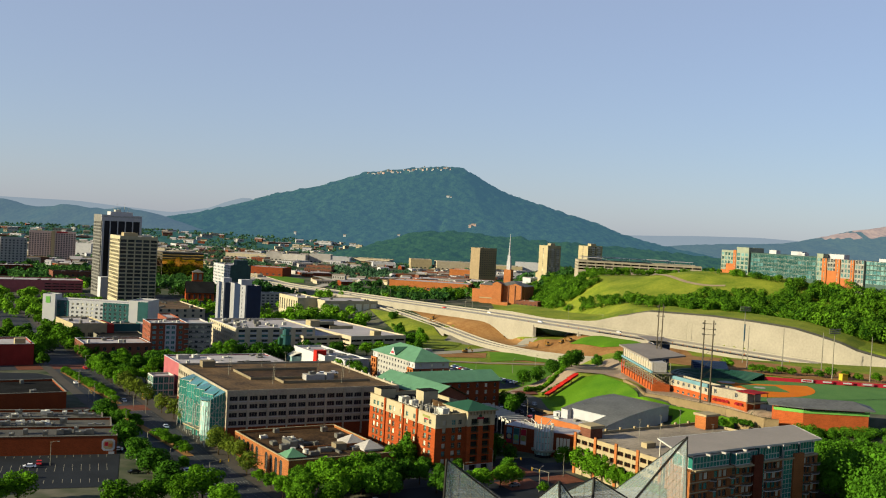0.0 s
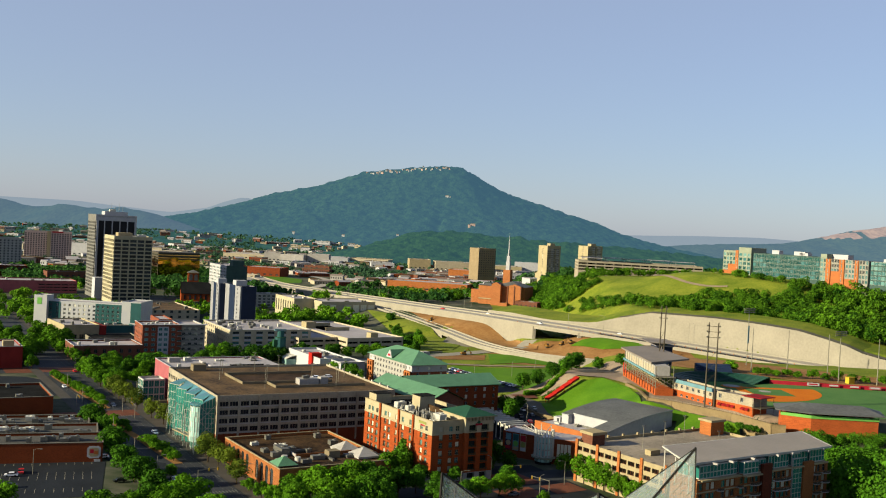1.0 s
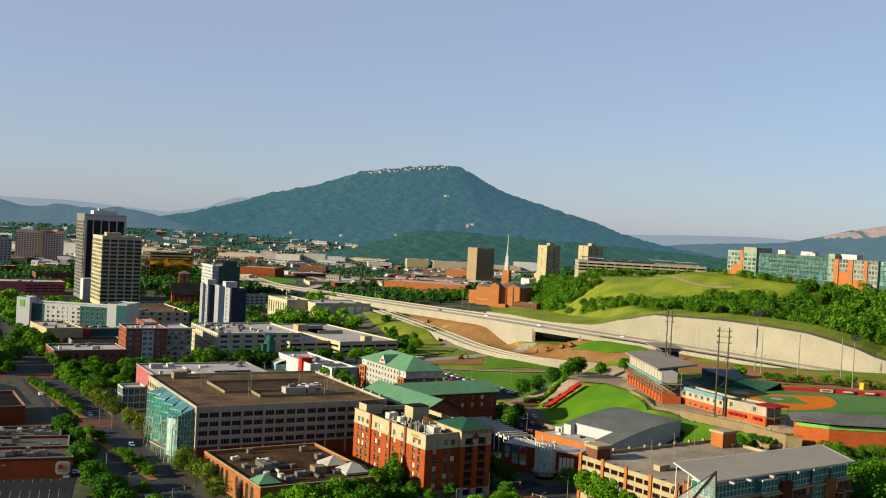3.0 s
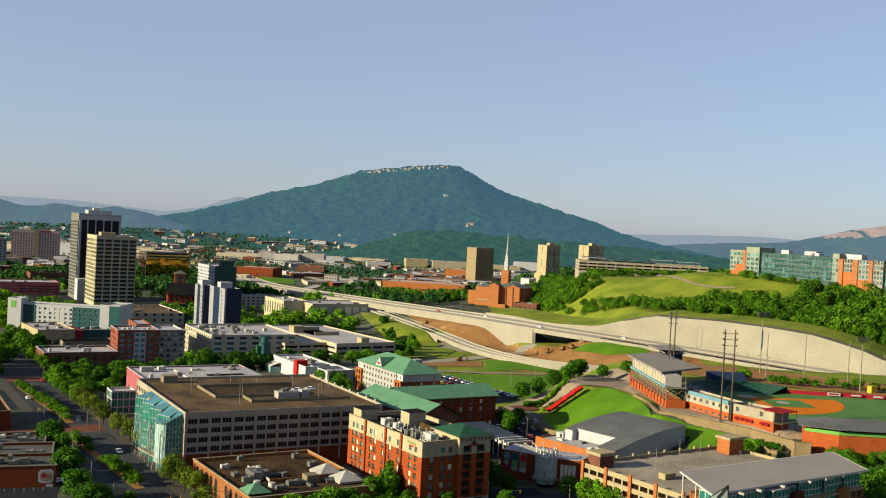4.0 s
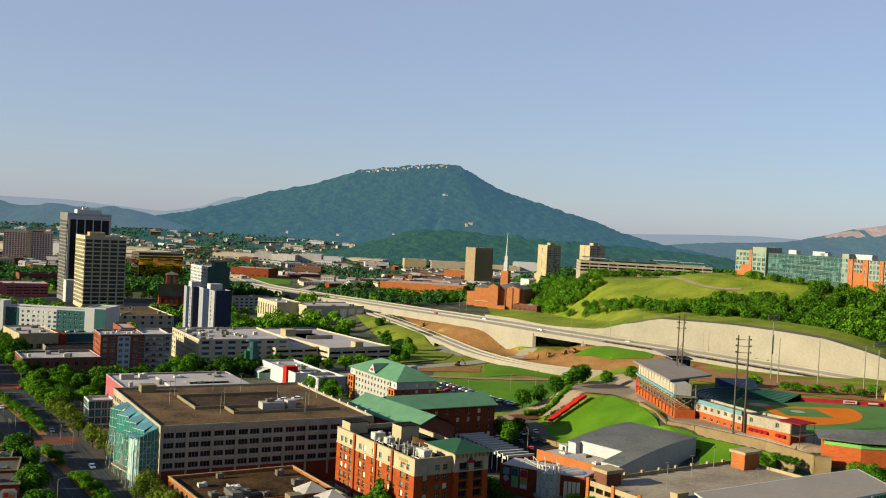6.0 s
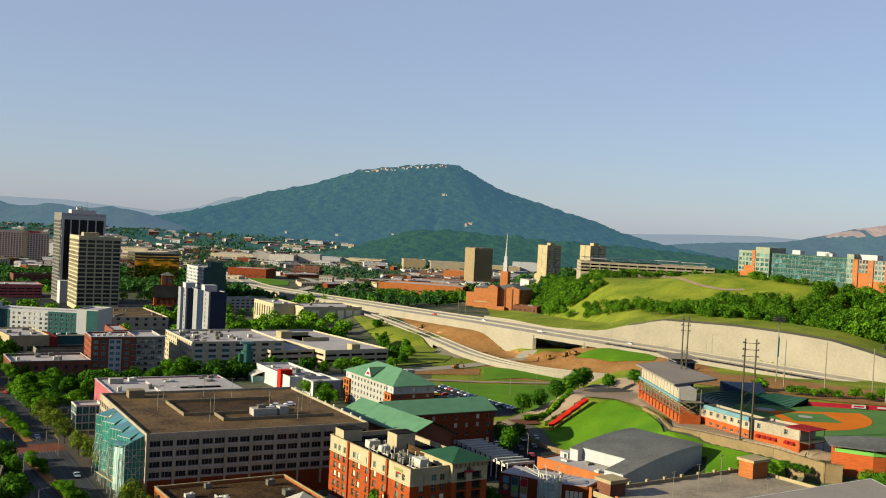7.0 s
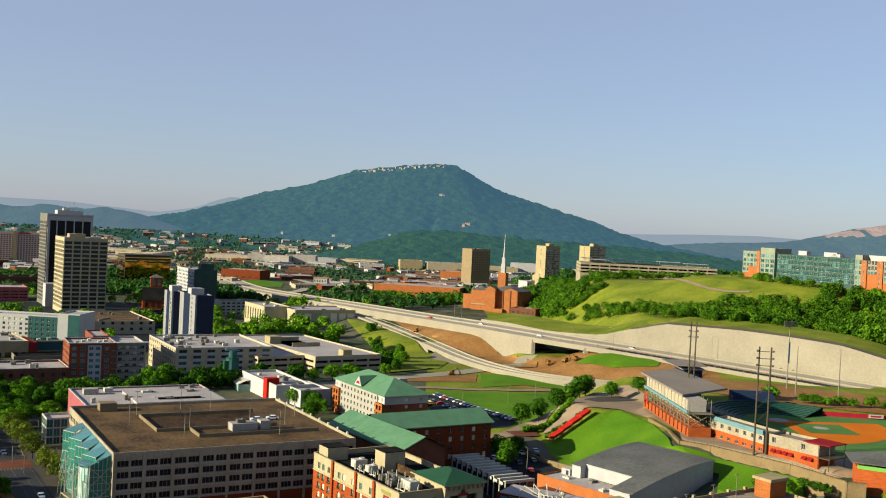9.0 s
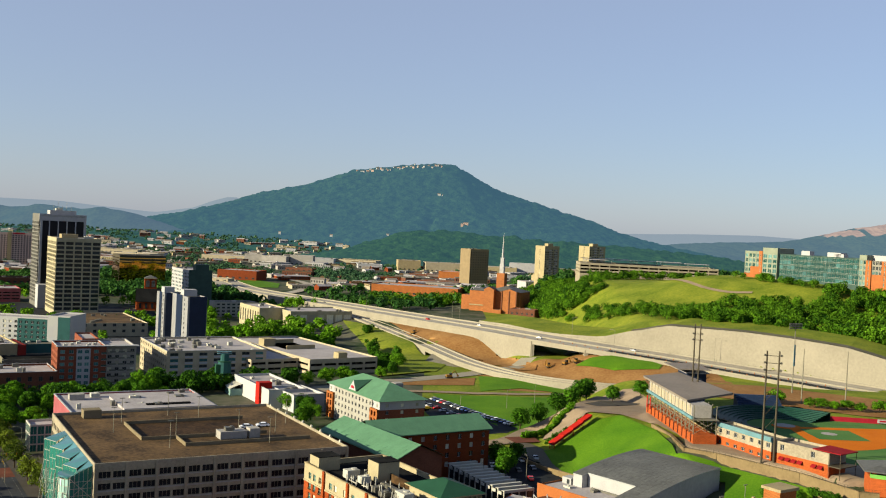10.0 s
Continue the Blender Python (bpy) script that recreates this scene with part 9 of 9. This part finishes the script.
while len(spots) < 640:
    x, y = rw.uniform(110, 480), rw.uniform(700, 1120)
    s_, q_ = 0.66 * (x - 150) + 0.75 * (y - 860), 0.75 * (x - 150) - 0.66 * (y - 860)
    near_, far_ = belt(q_)
    if near_ < s_ < far_ and -150 < q_ < 300:
        spots.append((x, y, height(x, y) - 1, rw.uniform(7.5, 10.5) if q_ < 25 else rw.uniform(8.5, 14) if q_ < 140 else rw.uniform(11, 18)))
woods("hill_woods", spots, "dense green woods on the hillside above the highway", "leaf_hill", 1, 460, 0.038)
spots = []
while len(spots) < 330:
    x, y = rw.uniform(70, 250), rw.uniform(1000, 1300)
    s_, q_ = 0.66 * (x - 150) + 0.75 * (y - 860), 0.75 * (x - 150) - 0.66 * (y - 860)
    if q_ < -135 and (y > 1300 or x > 132) and not (1150 < y < 1240 and x > 145) and gap(x, y, 40, 1240, 100, 1240) > 30:
        z = height(x, y) - 1
        spots.append((x, y, z, max(5.5, min(15, 56 - 0.037 * (y - 950) - z) * rw.uniform(0.75, 1.0))))
for _ in range(34):
    t = rw.random()
    spots.append((262 + 90 * t + rw.uniform(-3, 3), 996 - 130 * t + rw.uniform(-5, 5), height(262 + 90 * t, 996 - 130 * t) - 1, rw.uniform(6, 9)))
for _ in range(70):
    t = rw.random()
    spots.append((140 + 135 * t, 1138 + rw.uniform(-8, 8), height(140 + 135 * t, 1138) - 1, rw.uniform(6.5, 11)))
FLANK = [(90, 1010), (96, 978), (112, 940), (122, 950), (136, 1000), (150, 1030), (166, 1060), (150, 1078), (142, 1130), (134, 1263), (112, 1350), (104, 1290), (108, 1180), (100, 1080)]

n_ = 0
while n_ < 230:
    x, y = rw.uniform(88, 200), rw.uniform(930, 1360)
    if inside(x, y, FLANK) and y > 1045 and x > 119 + (1040 - y) * (0.18 if y < 1040 else 0.056):
        z = height(x, y) - 1
        spots.append((x, y, z, max(5.5, min(14 if y > 1070 else 9, 56 - 0.037 * (y - 950) - z) * rw.uniform(0.75, 1.0))))
        n_ += 1
n_ = 0
while n_ < 210:
    x, y = rw.uniform(-80, 150), rw.uniform(1285, 1400)
    if gap(x, y, 52, 1424, 60, 1424) > 24 and gap(x, y, 143, 1388, 160, 1398) > 14:
        spots.append((x, y, height(x, y) - 1, rw.uniform(9, 15)))
        n_ += 1
woods("hill_woods", spots, "dark green woods round the church and hill towers", "leaf_hill", 2, 330, 0.043)
spots = []
blocked = {(int((x + i * 6) // 12), int((y - j * 12) // 12)) for x, y, W, D, H in HOUSES + [f[:5] for f in FARB] for i in range(int(W // 6) + 1) for j in range(6 if W < 25 else 9)}
while len(spots) < 6800:
    y = 1180 + 1950 * rw.random() ** 1.15
    x = rw.uniform(-0.47, 0.33) * y
    if (y < 1450 and -150 < x < 75 and rw.random() < 0.6) or gap(x, y, -420, 1820, -75, 1130) < 48 or (-340 < x < -150 and 1440 < y < 1730) or (int(x // 12), int(y // 12)) in blocked or noise.noise(Vector((x * 0.006, y * 0.004, 5))) < -0.22:
        continue
    if gap(x, y, -330, 1660, -60, 1130) > 26 and not (x > 20 and y < 1330) and not (x > -300 and y > 2320) and gap(x, y, -390, 1180, -350, 1180) > 60 and gap(x, y, -80, 1445, 60, 1430) > 42 and gap(x, y, -310, 1600, -250, 1600) > 40:
        spots.append((x, y, max(height(x, y), slope_at(FOOT, 2780, 3080, 5, 7.0, x, y) if y > 2780 else -9) - 1, rw.uniform(8, 15) if y < 1650 else rw.uniform(6, 11.5)))
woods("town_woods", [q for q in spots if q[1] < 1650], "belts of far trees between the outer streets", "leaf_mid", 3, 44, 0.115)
# the farther belts take the leaf colour with haze painted in
woods("town_woods", [q for q in spots if q[1] >= 1650], "belts of far trees below the mountain, haze put into their leaf colour", "leaf_far", 3, 34, 0.12)
spots = []
while len(spots) < 260:
    x, y = rw.uniform(-480, -60), rw.uniform(840, 1180)
    if gap(x, y, -370, 1100, -300, 1050) > 60 and gap(x, y, -150, 1010, -70, 1030) > 45 and gap(x, y, -250, 905, -210, 920) > 40 and gap(x, y, -80, 1130, -20, 930) > 45 and gap(x, y, -530, 1060, -400, 1130) > 45 and gap(x, y, -320, 805, -235, 830) > 35 and gap(x, y, -275, 1100, -248, 1112) > 26:
        spots.append((x, y, height(x, y) - 1, rw.uniform(8, 13)))
woods("town_woods", spots, "green trees between the downtown blocks", "leaf_hill", 4, 160, 0.07)
spots = []
for i in range(44):
    t = rw.random()
    x, y = -45 + 20 * t + rw.uniform(-1, 5), 940 - 185 * t + rw.uniform(-5, 5)
    spots.append((x, y, height(x, y) - 0.5, rw.uniform(4, 8)))
spots_h = [(50 + 25 * t + rw.uniform(-1.2, 1.2), 566 + 24 * t + rw.uniform(-1.2, 1.2)) for t in (i / 70 for i in range(70))]
woods("thicket", [(x, y, height(x, y), rw.uniform(2.4, 3.4)) for x, y in spots_h], "clipped bright green bushes beside the stair canopy", "leaf", 13, 110, 0.08)
woods("thicket", spots, "dark green bushes along the garage wall and the bank", "leaf_deep", 12, 260, 0.06)
spots = [(rw.uniform(-345, -245), rw.uniform(640, 735), -2, rw.uniform(10, 16)) for _ in range(46)]
woods("park_trees", spots, "green crowns of a leafy park block", "leaf_park", 5, 700, 0.038)
spots = [(-150 + rw.uniform(0, 85), 830 + rw.uniform(0, 110), 0, rw.uniform(9, 14)) for _ in range(44)]
woods("park_trees", spots, "bright green crowns between downtown blocks", "leaf", 6, 260, 0.06)
spots = []
while len(spots) < 250:
    x, y = rw.uniform(150, 262), rw.uniform(330, 437)
    if y < 441 - 0.05 * (x - 150) and (x > 158 or y < 395):
        z = height(x, y) - 1
        spots.append((x, y, z, max(5, 18.6 - z + rw.uniform(-4, 0)) if y > 400 else rw.uniform(14, 21)))
for i in range(46):
    x = 160 + 2.3 * i
    y = 441.5 - 0.05 * (x - 150) + rw.uniform(-2.5, 1)
    z = height(x, y) - 1
    spots.append((x, y, z, 18.8 - z + rw.uniform(-1.5, 0.8)))
# darker leaf colour here paints in the shadow of the apartment block
woods("slope_woods", spots, "dense trees on the slope below the ball park, shade put into their leaf colour", "leaf_deep", 7, 1000, 0.024)

spots = [(61 + 17 * t + rw.uniform(-1, 1) - 2.4, 553 + 14 * t + rw.uniform(-1, 1) + 2.6, height(61 + 17 * t - 2.4, 553 + 14 * t + 2.6) - 0.5, rw.uniform(1.8, 2.8)) for t in [i / 13 for i in range(14)]]
spots += [(134 + u + rw.uniform(-1, 1), 458 - 1.6 * u + rw.uniform(-1, 1), 14.2, rw.uniform(2.6, 3.6)) for u in [i * 0.5 for i in range(14)]]
spots += [(119 + rw.uniform(0, 14), 462 + rw.uniform(-9, 3), height(125, 462) - 0.6, rw.uniform(2.5, 4)) for _ in range(16)]
woods("hedge", spots, "clipped green shrubs below the terrace wall and beside the stairs", "leaf_deep", 8, 320, 0.05)

spots = []
for _ in range(70):
    t = rw.random()
    x, y = -205 + 140 * t + rw.uniform(-6, 6), 612 + 72 * t + rw.uniform(-20, 14)
    if not (-150 < x < -60 and y < 598 + 0.57 * (x + 129)):
        spots.append((x, y, height(x, y) - 1, rw.uniform(8, 12)))
woods("block_trees", spots, "dense dark green trees between the downtown blocks", "leaf_deep", 9, 420, 0.042)
